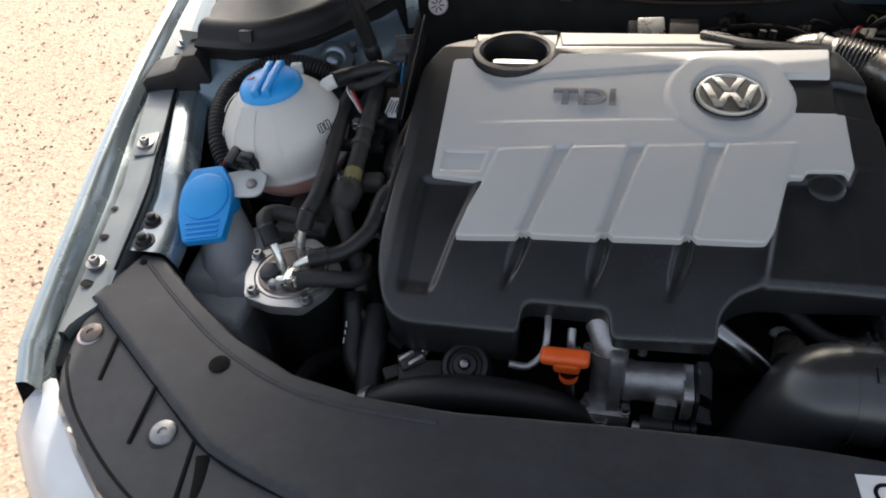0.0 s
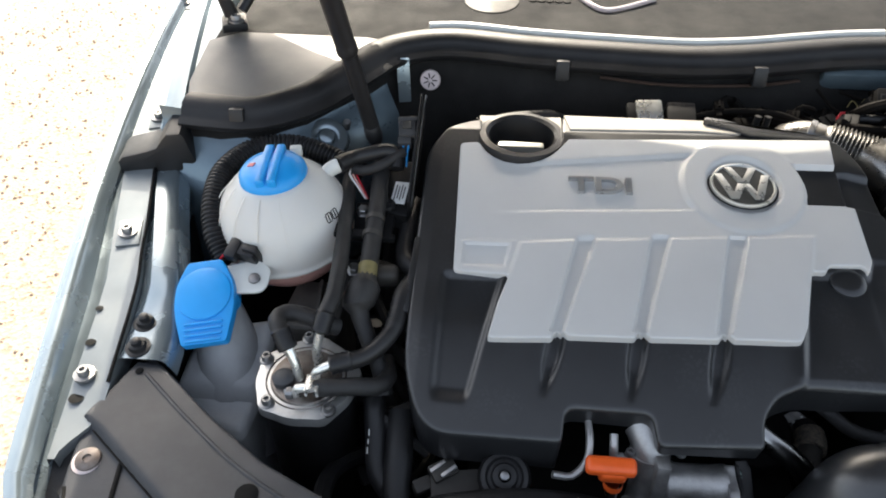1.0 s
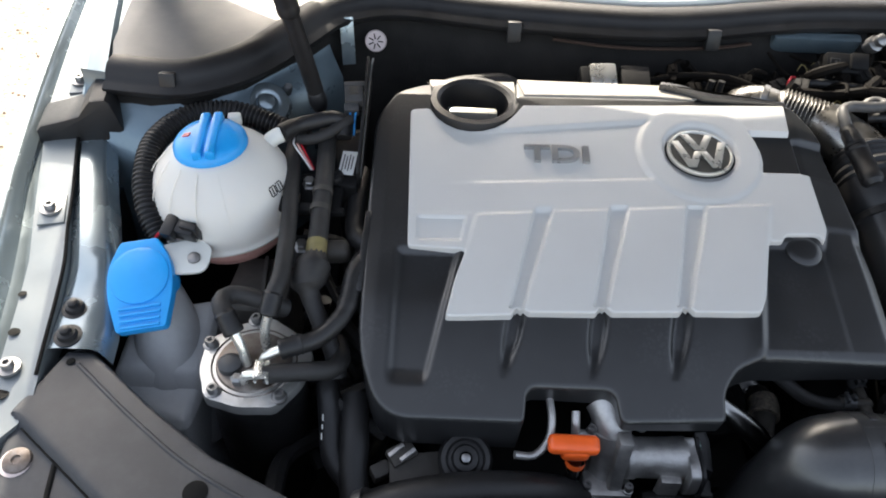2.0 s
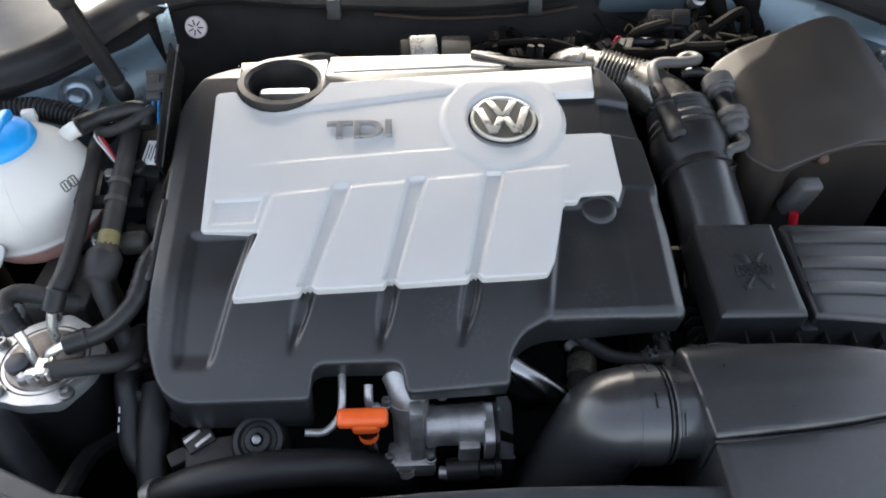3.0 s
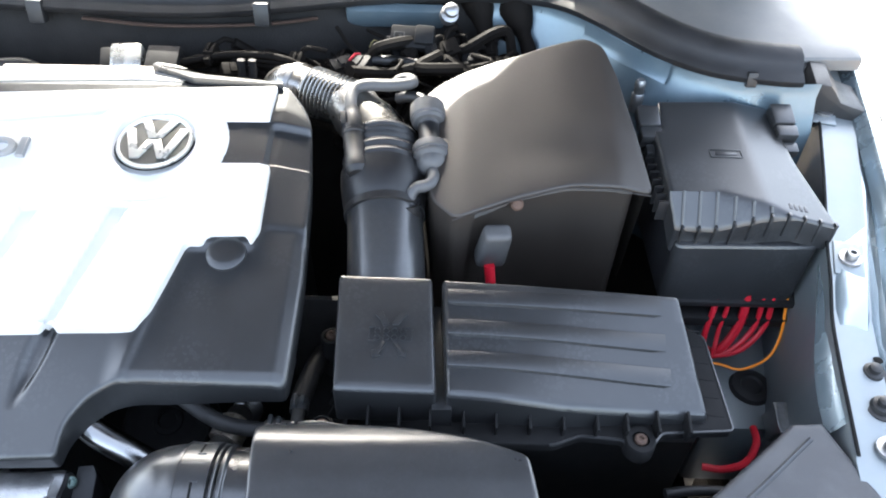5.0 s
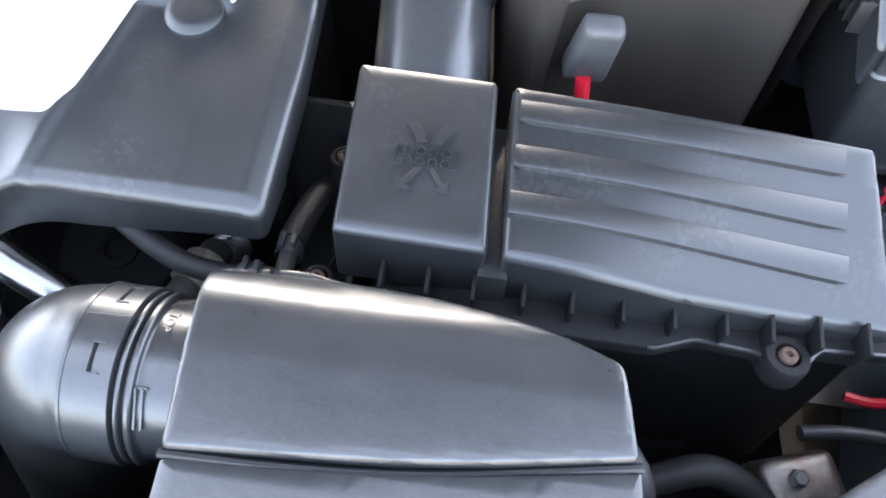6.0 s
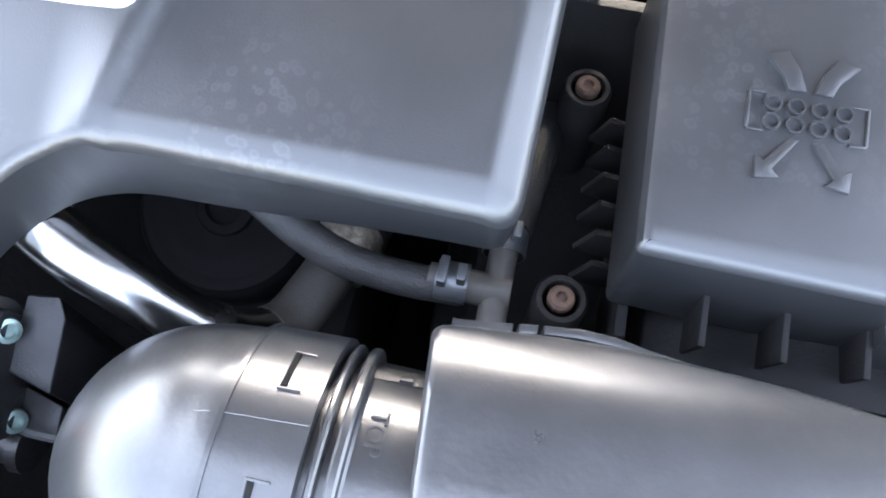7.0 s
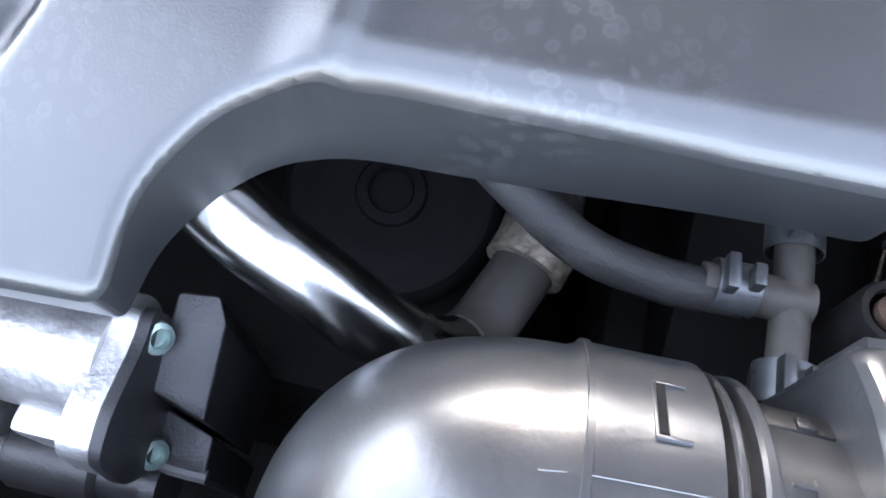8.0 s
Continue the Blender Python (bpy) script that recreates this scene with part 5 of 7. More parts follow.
for k in range(4):
    part("print_bar", block((0.0012, 0.024 - 0.005 * (k % 2), 0.0004), pose(-0.3005 + 0.0032 * k, 0.097, 0.8740, 9.6, 0, -4), 0), M_TEE, label)
part("module_bolt", lathe([(0.0090, -0.004), (0.0095, 0.0), (0.008, 0.003), (0.004, 0.0035), (0.003, 0.002), (0, 0.002)], (-0.307, 0.076, 0.8715), (0, -0.2, 1), 20), M_RUBBER, module)
part("foot", join(block((0.012, 0.034, 0.010), pose(-0.303, 0.048, 0.860, 10, 0, 0), 0.002), block((0.020, 0.008, 0.008), pose(-0.303, 0.034, 0.858, 10, 0, 0), 0.002)), M_DULL, bracket)
plug = part("connector", join(block((0.020, 0.022, 0.018), pose(-0.2945, 0.164, 0.913, 20, 0, 8), 0.002), block((0.016, 0.010, 0.012), pose(-0.2960, 0.150, 0.907, 20, 0, 8), 0.0015), block((0.024, 0.006, 0.020), pose(-0.2945, 0.176, 0.917, 20, 0, 8), 0.001)), M_VALVE, bracket, "grey wiring connector")
part("latch", block((0.010, 0.010, 0.003), pose(-0.2945, 0.163, 0.9235, 20, 0, 8), 0.0008), M_TEE, plug)
for k in range(3):
    part("wire", tube([(-0.297 + 0.003 * k, 0.146, 0.906), (-0.298 + 0.003 * k, 0.138, 0.898), (-0.296 + 0.002 * k, 0.128, 0.888)], 0.0012, 6), (M_BLUE, M_BLACK, M_BLUE)[k], plug)
for x, y, z in ((-0.333, 0.067, 0.868), (-0.332, -0.005, 0.845)):
    plinth = part("bolt_plate", block((0.026, 0.040, 0.006), pose(x + 0.004, y - 0.004, z - 0.006, 12, 0, 4), 0.0015), M_DULL, bracket)
    part("bolt", lathe([(0, -0.004), (0.0085, -0.004), (0.0085, -0.002), (0.0062, -0.001), (0.0062, 0.0045), (0.005, 0.0055), (0, 0.0055)], (x, y, z), (0, -0.2, 1), 6), M_ZINC, plinth)
part("clip", join(block((0.046, 0.011, 0.012), pose(-0.334, 0.029, 0.864, 16, -6, -4), 0.003), block((0.016, 0.018, 0.008), pose(-0.350, 0.031, 0.868, 16, 0, -4), 0.003)), M_DULL, bracket)
part("rubber_pad", block((0.030, 0.022, 0.02), pose(-0.297, -0.008, 0.842, 12, 0, 6), 0.008, 0.1, 3), M_TEE, bracket)
wires = thing("sensor_wires", (-0.335, 0.09, 0.86), "thin red, pink and white sensor wires", "wires")
for k, m in enumerate((M_LABEL, M_PINK, M_RED)):
    part("wire", tube([(-0.353 + 0.0016 * k, 0.116, 0.892), (-0.355 + 0.004 * k, 0.108, 0.888), (-0.346 + 0.003 * k, 0.099, 0.880), (-0.334 + 0.0015 * k, 0.088, 0.869)], 0.0011, 6), m, wires)
battery_tray = thing("grey_tray", (-0.38, 0.0, 0.75), "dull grey plastic tray below the coolant tank", "tray")
part("tray_top", sheet(fillet([(-0.412, -0.050), (-0.345, -0.056), (-0.345, 0.020), (-0.405, 0.020)], 0.006), lambda x, y: 0.800, 0.03, 0.004, bottom=0.70), M_TEE, battery_tray)
part("tray_rib", block((0.004, 0.05, 0.012), pose(-0.372, -0.012, 0.804, 0, 0, 6), 0.001), M_TEE, battery_tray)

# ---- engine block and low parts ----
M_BOLT = material("green_plated_bolt", (0.25, 0.33, 0.31), 0.4, metal=0.8, vary=0.15, scale=200, bump=0.1)
engine = thing("engine_block", (0, 0, 0.45), "dark dirty engine castings below the cover", "engine")
part("casting", box(-0.24, 0.20, -0.015, 0.17, 0.45, 0.80, 0.02), M_CAST, engine)
part("mount", box(0.20, 0.258, -0.10, 0.14, 0.50, 0.64, 0.01), M_CAST, engine)
part("casting", box(-0.20, 0.16, -0.150, -0.01, 0.45, 0.655, 0.015), M_CAST, engine)
# added plate that blocks stray sun in the gap; no such part known
part("shield_sheet", box(0.19, 0.345, 0.004, 0.010, 0.45, 0.80, 0.002), M_SOUND, engine)
part("gearbox", lathe([(0, 0), (0.13, 0), (0.13, 0.1), (0.10, 0.14), (0.10, 0.3)], (0.22, -0.02, 0.58), (1, 0, 0), 28), M_CAST, engine)
rnd = random.Random(11)
for k in range(26):
    x, y = rnd.uniform(-0.30, -0.25), rnd.uniform(-0.15, 0.2)
    part("pipe", tube([(x, y, rnd.uniform(0.66, 0.78)), (x + rnd.uniform(-0.05, 0.04), y + rnd.uniform(-0.05, 0.05), rnd.uniform(0.66, 0.78)), (x + rnd.uniform(-0.09, 0.06), y + rnd.uniform(-0.12, 0.12), rnd.uniform(0.6, 0.76))], rnd.uniform(0.005, 0.011), 8), rnd.choice((M_RUBBER, M_HOSE, M_BLACK)), engine)

plug = thing("mounting_grommet", (-0.161, -0.189, 0.76), "round black rubber cover mount with metal stud", "grommet")
GA = Vector((0, -0.45, 1)).normalized()
part("rubber", lathe([(0.024, -0.03), (0.025, -0.004), (0.022, 0.002), (0.018, 0.003), (0.016, 0.0), (0.013, 0.001), (0.011, 0.005), (0.006, 0.006)], (-0.161, -0.196, 0.774), GA, 30), M_RUBBER, plug)
part("stud", lathe([(0.0045, 0.004), (0.004, 0.009), (0.002, 0.010), (0, 0.010)], (-0.161, -0.196, 0.774), GA, 16), M_ZINC, plug)

dip = thing("dipstick", (-0.068, -0.185, 0.70), "bright orange oil dipstick handle on a metal tube", "dipstick")
part("handle", join(block((0.046, 0.017, 0.0135), pose(-0.0665, -0.190, 0.796, 10, 0, 0), 0.0064, 0, 4), block((0.026, 0.014, 0.018), pose(-0.064, -0.192, 0.788, 10, 0, 0), 0.0066, 0, 4), lathe([(0.009, -0.008), (0.009, 0)], (-0.062, -0.194, 0.78), (0, 0, 1), 14)), M_ORANGE, dip)
part("tube", tube([(-0.062, -0.194, 0.775), (-0.06, -0.19, 0.73), (-0.055, -0.17, 0.66)], 0.006, 10), M_STEEL, dip)
hose("breather_pipe", [(-0.118, -0.196, 0.785), (-0.100, -0.194, 0.782), (-0.087, -0.182, 0.790), (-0.085, -0.168, 0.802), (-0.086, -0.150, 0.805)], 0.0036, M_ALU, "thin bent metal pipe beside the dipstick", "pipe")

egr = thing("egr_valve", (0.02, -0.17, 0.70), "grey cast aluminium valve housing with black actuator", "valve")
part("cylinder", lathe([(0, 0), (0.018, 0), (0.0205, 0.003), (0.0205, 0.010), (0.0190, 0.012), (0.0195, 0.044), (0.0205, 0.054), (0.0205, 0.058), (0, 0.058)], (-0.012, -0.174, 0.7525), (1, 0.0, 0.03), 28), M_ALU, egr)
side = fillet([(-0.027, 0.021, 0.006), (-0.013, 0.025, 0.005), (0.012, 0.023, 0.005), (0.024, 0.026, 0.005), (0.026, 0.008, 0.006), (0.018, -0.004, 0.005), (0.020, -0.022, 0.006), (-0.006, -0.026, 0.006), (-0.022, -0.022, 0.006), (-0.030, -0.004, 0.006)], 0.004)
side = [(x * 0.82, y * 0.86) for x, y in side]
FL = Matrix(((0, 0, 1, 0.0485), (1, 0, 0, -0.182), (0, 1, 0, 0.752), (0, 0, 0, 1)))
part("flange", plate(side, -0.005, 0.0045, 0.0015, FL), M_ALU, egr, "bright cast flange")
part("gasket", plate([(x * 1.04, y * 1.04) for x, y in side], 0.005, 0.0085, 0.001, FL), M_BLACK, egr, "black mating flange")
for x, y, z in ((0.0562, -0.168, 0.767), (0.0562, -0.196, 0.738)):
    part("bolt", lathe([(0.0050, -0.012), (0.0052, 0.0), (0.0047, 0.0028), (0.0030, 0.0032), (0.0025, 0.0012), (0, 0.0012)], (x, y, z), (0.8, -0.2, 0.55), 16), M_BOLT, egr, "greenish plated bolt")
face = fillet([(0.0575, -0.153), (0.0690, -0.151), (0.0725, -0.158), (0.0725, -0.185), (0.0555, -0.1805)], 0.0010)
actuator = part("actuator", sheet(face, lambda x, y: 0.757 + 0.42 * (y + 0.17) - 0.2 * (x - 0.07), 0.006, 0.0008, bottom=0.69), M_BLACK, egr, "dark grey plastic actuator housing", 25)
part("housing_step", sheet(fillet([(0.0500, -0.160), (0.0562, -0.152), (0.0552, -0.182), (0.0730, -0.187), (0.0730, -0.199), (0.0500, -0.197)], 0.0012), lambda x, y: 0.741 + 0.40 * (y + 0.18), 0.006, 0.001, bottom=0.68), M_BLACK, egr, "", 25)
part("housing_rib", tube([(0.0500, -0.1965, 0.733), (0.062, -0.1985, 0.733), (0.0735, -0.1985, 0.732)], 0.0022, 8), M_VALVE, egr)
part("body", tube([(-0.034, -0.142, 0.797), (-0.028, -0.155, 0.79), (-0.024, -0.168, 0.765), (-0.024, -0.175, 0.70)], 0.0175, 16), M_ALU, egr)
part("collar", lathe([(0.0145, -0.006), (0.019, -0.005), (0.019, 0.005), (0.0145, 0.006)], (-0.026, -0.162, 0.778), (-0.05, 0.25, 1), 20), M_ALU, egr)
part("lower_body", block((0.046, 0.028, 0.024), pose(-0.024, -0.190, 0.720, 0, 0, 0), 0.006), M_ALU, egr)
part("solenoid", lathe([(0, 0), (0.010, 0), (0.011, 0.002), (0.011, 0.030), (0.0085, 0.032), (0.0085, 0.046), (0.011, 0.047), (0.011, 0.052), (0, 0.053)], (0.008, -0.204, 0.722), (1, 0.02, 0.02), 22), M_BLACK, egr, "small black solenoid")
part("web", block((0.013, 0.016, 0.082), pose(-0.0185, -0.187, 0.756, -8, 0, 0), 0.003), M_ALU, egr, "upright cast web")
part("web", block((0.020, 0.010, 0.034), pose(0.030, -0.196, 0.738, 0, 0, 0), 0.003), M_ALU, egr)
part("pipe_stub", tube([(0.002, -0.206, 0.722), (0.016, -0.208, 0.723), (0.030, -0.206, 0.721)], 0.0062, 12), M_ALU, egr)
part("pipe_stub", lathe([(0.007, -0.004), (0.008, 0), (0.008, 0.008), (0.006, 0.010), (0, 0.010)], (-0.050, -0.196, 0.724), (-0.5, -0.4, 0.7), 14), M_ALU, egr)
for k in range(3):
    part("spring_coil", lathe([(0.0090, -0.0010), (0.0104, 0), (0.0090, 0.0010)], (-0.030, -0.199, 0.719 + 0.0045 * k), (0.1, -0.3, 1), 18), M_CHROME, egr)
part("vacuum_pipe", tube([(-0.062, -0.158, 0.800), (-0.062, -0.166, 0.795), (-0.061, -0.172, 0.783), (-0.058, -0.174, 0.77)], 0.0042, 10), M_ALU, egr)
part("vacuum_nut", lathe([(0.006, -0.004), (0.006, 0.004), (0.004, 0.005), (0, 0.005)], (-0.056, -0.172, 0.782), (0, -0.4, 1), 6), M_ZINC, egr)
for x, y, z in ((-0.045, -0.197, 0.733), (-0.006, -0.197, 0.733), (-0.046, -0.168, 0.783), (0.006, -0.152, 0.770)):
    screw((x, y, z), egr, 0.0045)
hose("radiator_hose", [(-0.255, -0.235, 0.74), (-0.21, -0.232, 0.765), (-0.15, -0.225, 0.772), (-0.09, -0.215, 0.755), (-0.05, -0.20, 0.715), (-0.03, -0.18, 0.66)], 0.017, M_RUBBER, "thick black radiator hose along the front of the engine", clamp=((0, 1),))
hose("radiator_hose", [(-0.268, -0.13, 0.768), (-0.264, -0.17, 0.757), (-0.262, -0.205, 0.74), (-0.25, -0.235, 0.725), (-0.21, -0.25, 0.70)], 0.014, M_RUBBER, "black hose bending down beside the fuel filter")
sensor = thing("sensor_housing", (-0.20, -0.2, 0.72), "dark grey plastic sensor housing low beside the engine", "sensor")
part("housing", join(block((0.050, 0.034, 0.026), pose(-0.205, -0.196, 0.742, 12, 0, 8), 0.003), block((0.018, 0.014, 0.018), pose(-0.238, -0.196, 0.745, 12, 0, 30), 0.003), block((0.026, 0.018, 0.01), pose(-0.219, -0.184, 0.757, 12, 0, 34), 0.002)), M_TEE, sensor)
for k in range(2):
    part("contact", block((0.004, 0.017, 0.004), pose(-0.224 + 0.011 * k, -0.184 - 0.004 * k, 0.763, 12, 0, -52), 0.001), M_ALU, sensor)
printed = thing("printed_hose_sleeve", (-0.29, -0.18, 0.74), "black sleeve with unreadable white printing", "hose")
part("sleeve", tube([(-0.294, -0.125, 0.779), (-0.292, -0.136, 0.775), (-0.289, -0.152, 0.762), (-0.284, -0.180, 0.745), (-0.272, -0.196, 0.737), (-0.255, -0.208, 0.728)], 0.0115, 14), M_RUBBER, printed)
for k in range(3):
    for j in range(5 - k):
        part("print_bar", block((0.0011, 0.0045 if j % 2 else 0.006, 0.0008), pose(-0.2945 + 0.0038 * k, -0.143 - 0.0072 * j, 0.7800 - 0.0046 * j, 32, 0, 5), 0), M_WHITE, printed)

steel = thing("steel_coolant_pipe", (0.1, -0.14, 0.72), "shiny bent steel pipe with heat-wrapped end", "pipe")
part("pipe_wall", tube([(0.045, -0.100, 0.800), (0.058, -0.126, 0.799), (0.077, -0.138, 0.790), (0.098, -0.1445, 0.7775), (0.117, -0.149, 0.762), (0.131, -0.147, 0.744), (0.140, -0.138, 0.727)], 0.0116, 18), M_STEEL, steel)
part("branch", tube([(0.139, -0.140, 0.730), (0.144, -0.130, 0.719), (0.150, -0.115, 0.717), (0.156, -0.100, 0.718), (0.160, -0.085, 0.718), (0.162, -0.066, 0.710)], 0.0122, 16), M_TEE, steel, "dull grey return bend")
part("wrap", tube([(0.1560, -0.100, 0.7180), (0.159, -0.090, 0.7185), (0.1605, -0.080, 0.7170)], 0.0158, 18), M_BRASS, steel, "flecked heat wrap")
hose("heater_hose", [(0.112, -0.090, 0.810), (0.140, -0.108, 0.799), (0.168, -0.118, 0.782), (0.195, -0.119, 0.773), (0.218, -0.118, 0.772)], 0.0068, M_HOSE, "black hose with flat spring clamp under the cover", clamp=((0, 1),))
tee = thing("hose_tee", (0.228, -0.11, 0.75), "grey plastic hose tee with spring clamps", "hose fitting")
part("tee_body", join(tube([(0.205, -0.117, 0.773), (0.236, -0.117, 0.773)], 0.0066, 12, smooth=False), tube([(0.231, -0.150, 0.768), (0.231, -0.117, 0.773), (0.231, -0.075, 0.776)], 0.0056, 12)), M_TEE, tee)
for at, axis, r in (((0.214, -0.117, 0.774), (1, 0, 0), 0.0078), ((0.231, -0.096, 0.774), (0, 1, 0.05), 0.0084), ((0.231, -0.142, 0.770), (0, 1, 0.05), 0.0088)):
    c = part("clamp", lathe([(r * 0.95, -0.006), (r, -0.006), (r, 0.006), (r * 0.95, 0.006)], at, axis, 20), M_CLAMP, tee, "flat zinc spring clamp")
    part("clamp_ear", join(block((0.0035, 0.011, 0.006), pose(at[0] - 0.0035, at[1], at[2] + r + 0.001), 0.001), block((0.0035, 0.007, 0.007), pose(at[0] + 0.0035, at[1], at[2] + r + 0.001), 0.001)), M_CLAMP, c)
part("hose_end", tube([(0.231, -0.092, 0.775), (0.235, -0.06, 0.77), (0.24, -0.02, 0.75)], 0.0092, 12), M_HOSE, tee)
part("hose_end", tube([(0.231, -0.138, 0.770), (0.232, -0.16, 0.755), (0.235, -0.18, 0.72)], 0.009, 12), M_HOSE, tee)
pulley = thing("pulley", (0.12, -0.09, 0.70), "dark grooved belt pulley below the cover", "pulley")
PC, PA = (0.101, -0.082, 0.722), (0.05, -0.30, 0.95)
part("wheel", lathe([(0.014, 0.002), (0.022, 0.002), (0.024, 0.0030), (0.029, 0.0025), (0.032, 0.0008), (0.034, 0.0008), (0.036, 0.0016), (0.039, 0.0008), (0.041, -0.002), (0.043, -0.005), (0.044, -0.03), (0, -0.03)], PC, PA, 44), M_PULLEY, pulley)
part("hub", lathe([(0.015, -0.002), (0.013, 0.004), (0.009, 0.005), (0.008, 0.002), (0, 0.002)], PC, PA, 28), M_PULLEY, pulley)
spring = thing("coil_spring_pipe", (0.155, -0.13, 0.76), "ribbed metal flexible pipe under the cover", "pipe")
part("coil", tube([(0.161, -0.078, 0.7065), (0.162, -0.062, 0.699), (0.1625, -0.045, 0.688)], 0.0135, 12, 0.001, rf=lambda s: 1 + 0.1 * (1 if (s * 1000) % 4 < 2 else -1)), M_BELLOWS, spring)

# ---- air filter box ----
air = thing("air_filter_box", (0.42, -0.07, 0.62), "black ribbed plastic air filter box with two lids", "air filter box")


def lid_z(x, y):
    right = smoothstep(0.352, 0.60, x)
    return 0.8595 + 0.195 * (y + 0.019) + 0.012 * (x - 0.30) * (1 - right) - 0.030 * right * max(-(y + 0.02) / 0.1, 0)


LID1 = fillet([(0.263, -0.017), (0.3435, -0.019), (0.3495, -0.123), (0.2675, -0.121)], 0.003)
LID2 = fillet([(0.352, -0.019), (0.556, -0.028), (0.572, -0.120), (0.45, -0.127), (0.357, -0.124)], 0.004)


sign = part("lid", sheet(LID1, lid_z, 0.01, 0.004, drop=0.04), M_COVER, air, "plain square lid with embossed airflow sign")
long_lid = part("lid", sheet(LID2, lambda x, y: lid_z(x, y) - 0.001, 0.008, 0.005, drop=0.035), M_COVER, air, "long lid with three raised bars")


def raised_bar(y0, y1, x1):
    """A long raised bar with a low rear step and a deeper front step."""
    rows = []
    for i in range(22):
        f = i / 21
        x = 0.3575 + (x1 - 0.3575) * f
        y = y0 + (y1 - y0) * f
        section = ((0.0140, -0.0012), (0.0136, 0.0008), (0.0128, 0.0013), (0.0010, 0.0021), (0.0, 0.0017), (-0.0006, -0.0020))
        rows.append([(x, y + d, lid_z(x, y + d) + h) for d, h in section])
    bm = band(rows)
    bmesh.ops.holes_fill(bm, edges=[e for e in bm.edges if e.is_boundary], sides=0)
    return bm


for y0, y1, x1 in ((-0.0445, -0.0470, 0.538), (-0.0730, -0.0750, 0.540), (-0.1010, -0.1015, 0.542)):
    part("raised_bar", raised_bar(y0, y1, x1), M_COVER, long_lid)
for k in range(6):
    part("rib", block((0.017, 0.0025, 0.016), pose(0.2670, -0.104 + 0.0125 * k, 0.778, 0, 24, 8), 0.0006), M_DULL, air)
part("side_web", block((0.004, 0.115, 0.06), pose(0.2760, -0.074, 0.762, 0, -3, 0), 0.001), M_DULL, air)
part("spacer", plate([(0.340, -0.020), (0.356, -0.020), (0.362, -0.128), (0.346, -0.128)], 0.76, 0.823, 0.002), M_COVER, air)
TUB = fillet([(0.287, -0.012), (0.572, -0.010), (0.591, -0.030), (0.593, -0.126), (0.534, -0.130), (0.527, -0.138, 0.003), (0.520, -0.148, 0.006), (0.507, -0.148, 0.006), (0.501, -0.137, 0.003), (0.467, -0.134), (0.445, -0.143), (0.30, -0.143), (0.284, -0.135)], 0.004)
tub = part("tub", sheet(TUB, lambda x, y: 0.800 - 0.02 * smoothstep(0.34, 0.28, x), 0.02, 0.0015, drop=0.008), M_DULL, air, "black lower air box with a ribbed rim")
part("tub_wall", sheet(fillet([(0.295, -0.016), (0.565, -0.016), (0.578, -0.112), (0.30, -0.122)], 0.008), lambda x, y: 0.794 - 0.02 * smoothstep(0.34, 0.28, x), 0.05, 0.003, bottom=0.60), M_DULL, air)
part("tub_rim", tube([(x, y, 0.7995) for x, y in TUB if x > 0.42 and y < -0.02], 0.0014, 6, smooth=False), M_COVER, tub)
for x in (0.295, 0.32, 0.345, 0.372, 0.398, 0.425, 0.452, 0.479, 0.503, 0.528, 0.553):
    part("rib", block((0.0022, 0.018, 0.020), pose(x, -0.127, 0.806, 10, 0, 0), 0.0006), M_DULL, tub)
for k in range(6):
    part("web", block((0.020, 0.002, 0.016), pose(0.579, -0.112 + 0.018 * k, 0.7925, 0, 0, -6), 0.0005), M_DULL, tub)
for x, y, z in ((0.514, -0.139, 0.803), (0.254, -0.119, 0.782), (0.2515, -0.028, 0.786)):
    wide = 0.0125 if x > 0.4 else 0.0100
    boss = part("boss", lathe([(wide, -0.014 if x > 0.4 else -0.05), (wide, 0.0), (wide - 0.001, 0.002), (0.007, 0.002), (0.0065, 0.0)], (x, y, z), (0, 0, 1), 24), M_DULL, tub)
    part("screw", lathe([(0.005, 0.0), (0.005, 0.003), (0.004, 0.004), (0.0022, 0.004), (0.0018, 0.002), (0, 0.002)], (x, y, z), (0, 0, 1), 12), M_RUST, boss, "rusty screw")
SN = Matrix.Translation((0.3105, -0.0735, lid_z(0.3105, -0.0735) + 0.0002)) @ Vector((0, 0, 1)).rotation_difference(Vector((0, -0.195, 1)).normalized()).to_matrix().to_4x4()
for sx in (-1, 1):
    bracket_shape = join(*[block(s, SN @ pose(sx * x, y, 0), 0.0003) for s, x, y in (((0.001, 0.0125, 0.0016), 0.0175, 0), ((0.005, 0.001, 0.0016), 0.015, 0.0062), ((0.005, 0.001, 0.0016), 0.015, -0.0062))])
    part("embossed_bracket", bracket_shape, M_COVER, sign)
for i in range(4):
    for j in (-1, 1):
        c = SN @ Vector((-0.0105 + 0.007 * i, 0.0031 * j, 0))
        part("embossed_ring", lathe([(0.0028, -0.0004), (0.0028, 0.0013), (0.0021, 0.0013), (0.0021, -0.0004)], c, SN.to_3x3() @ Vector((0, 0, 1)), 12), M_COVER, sign)
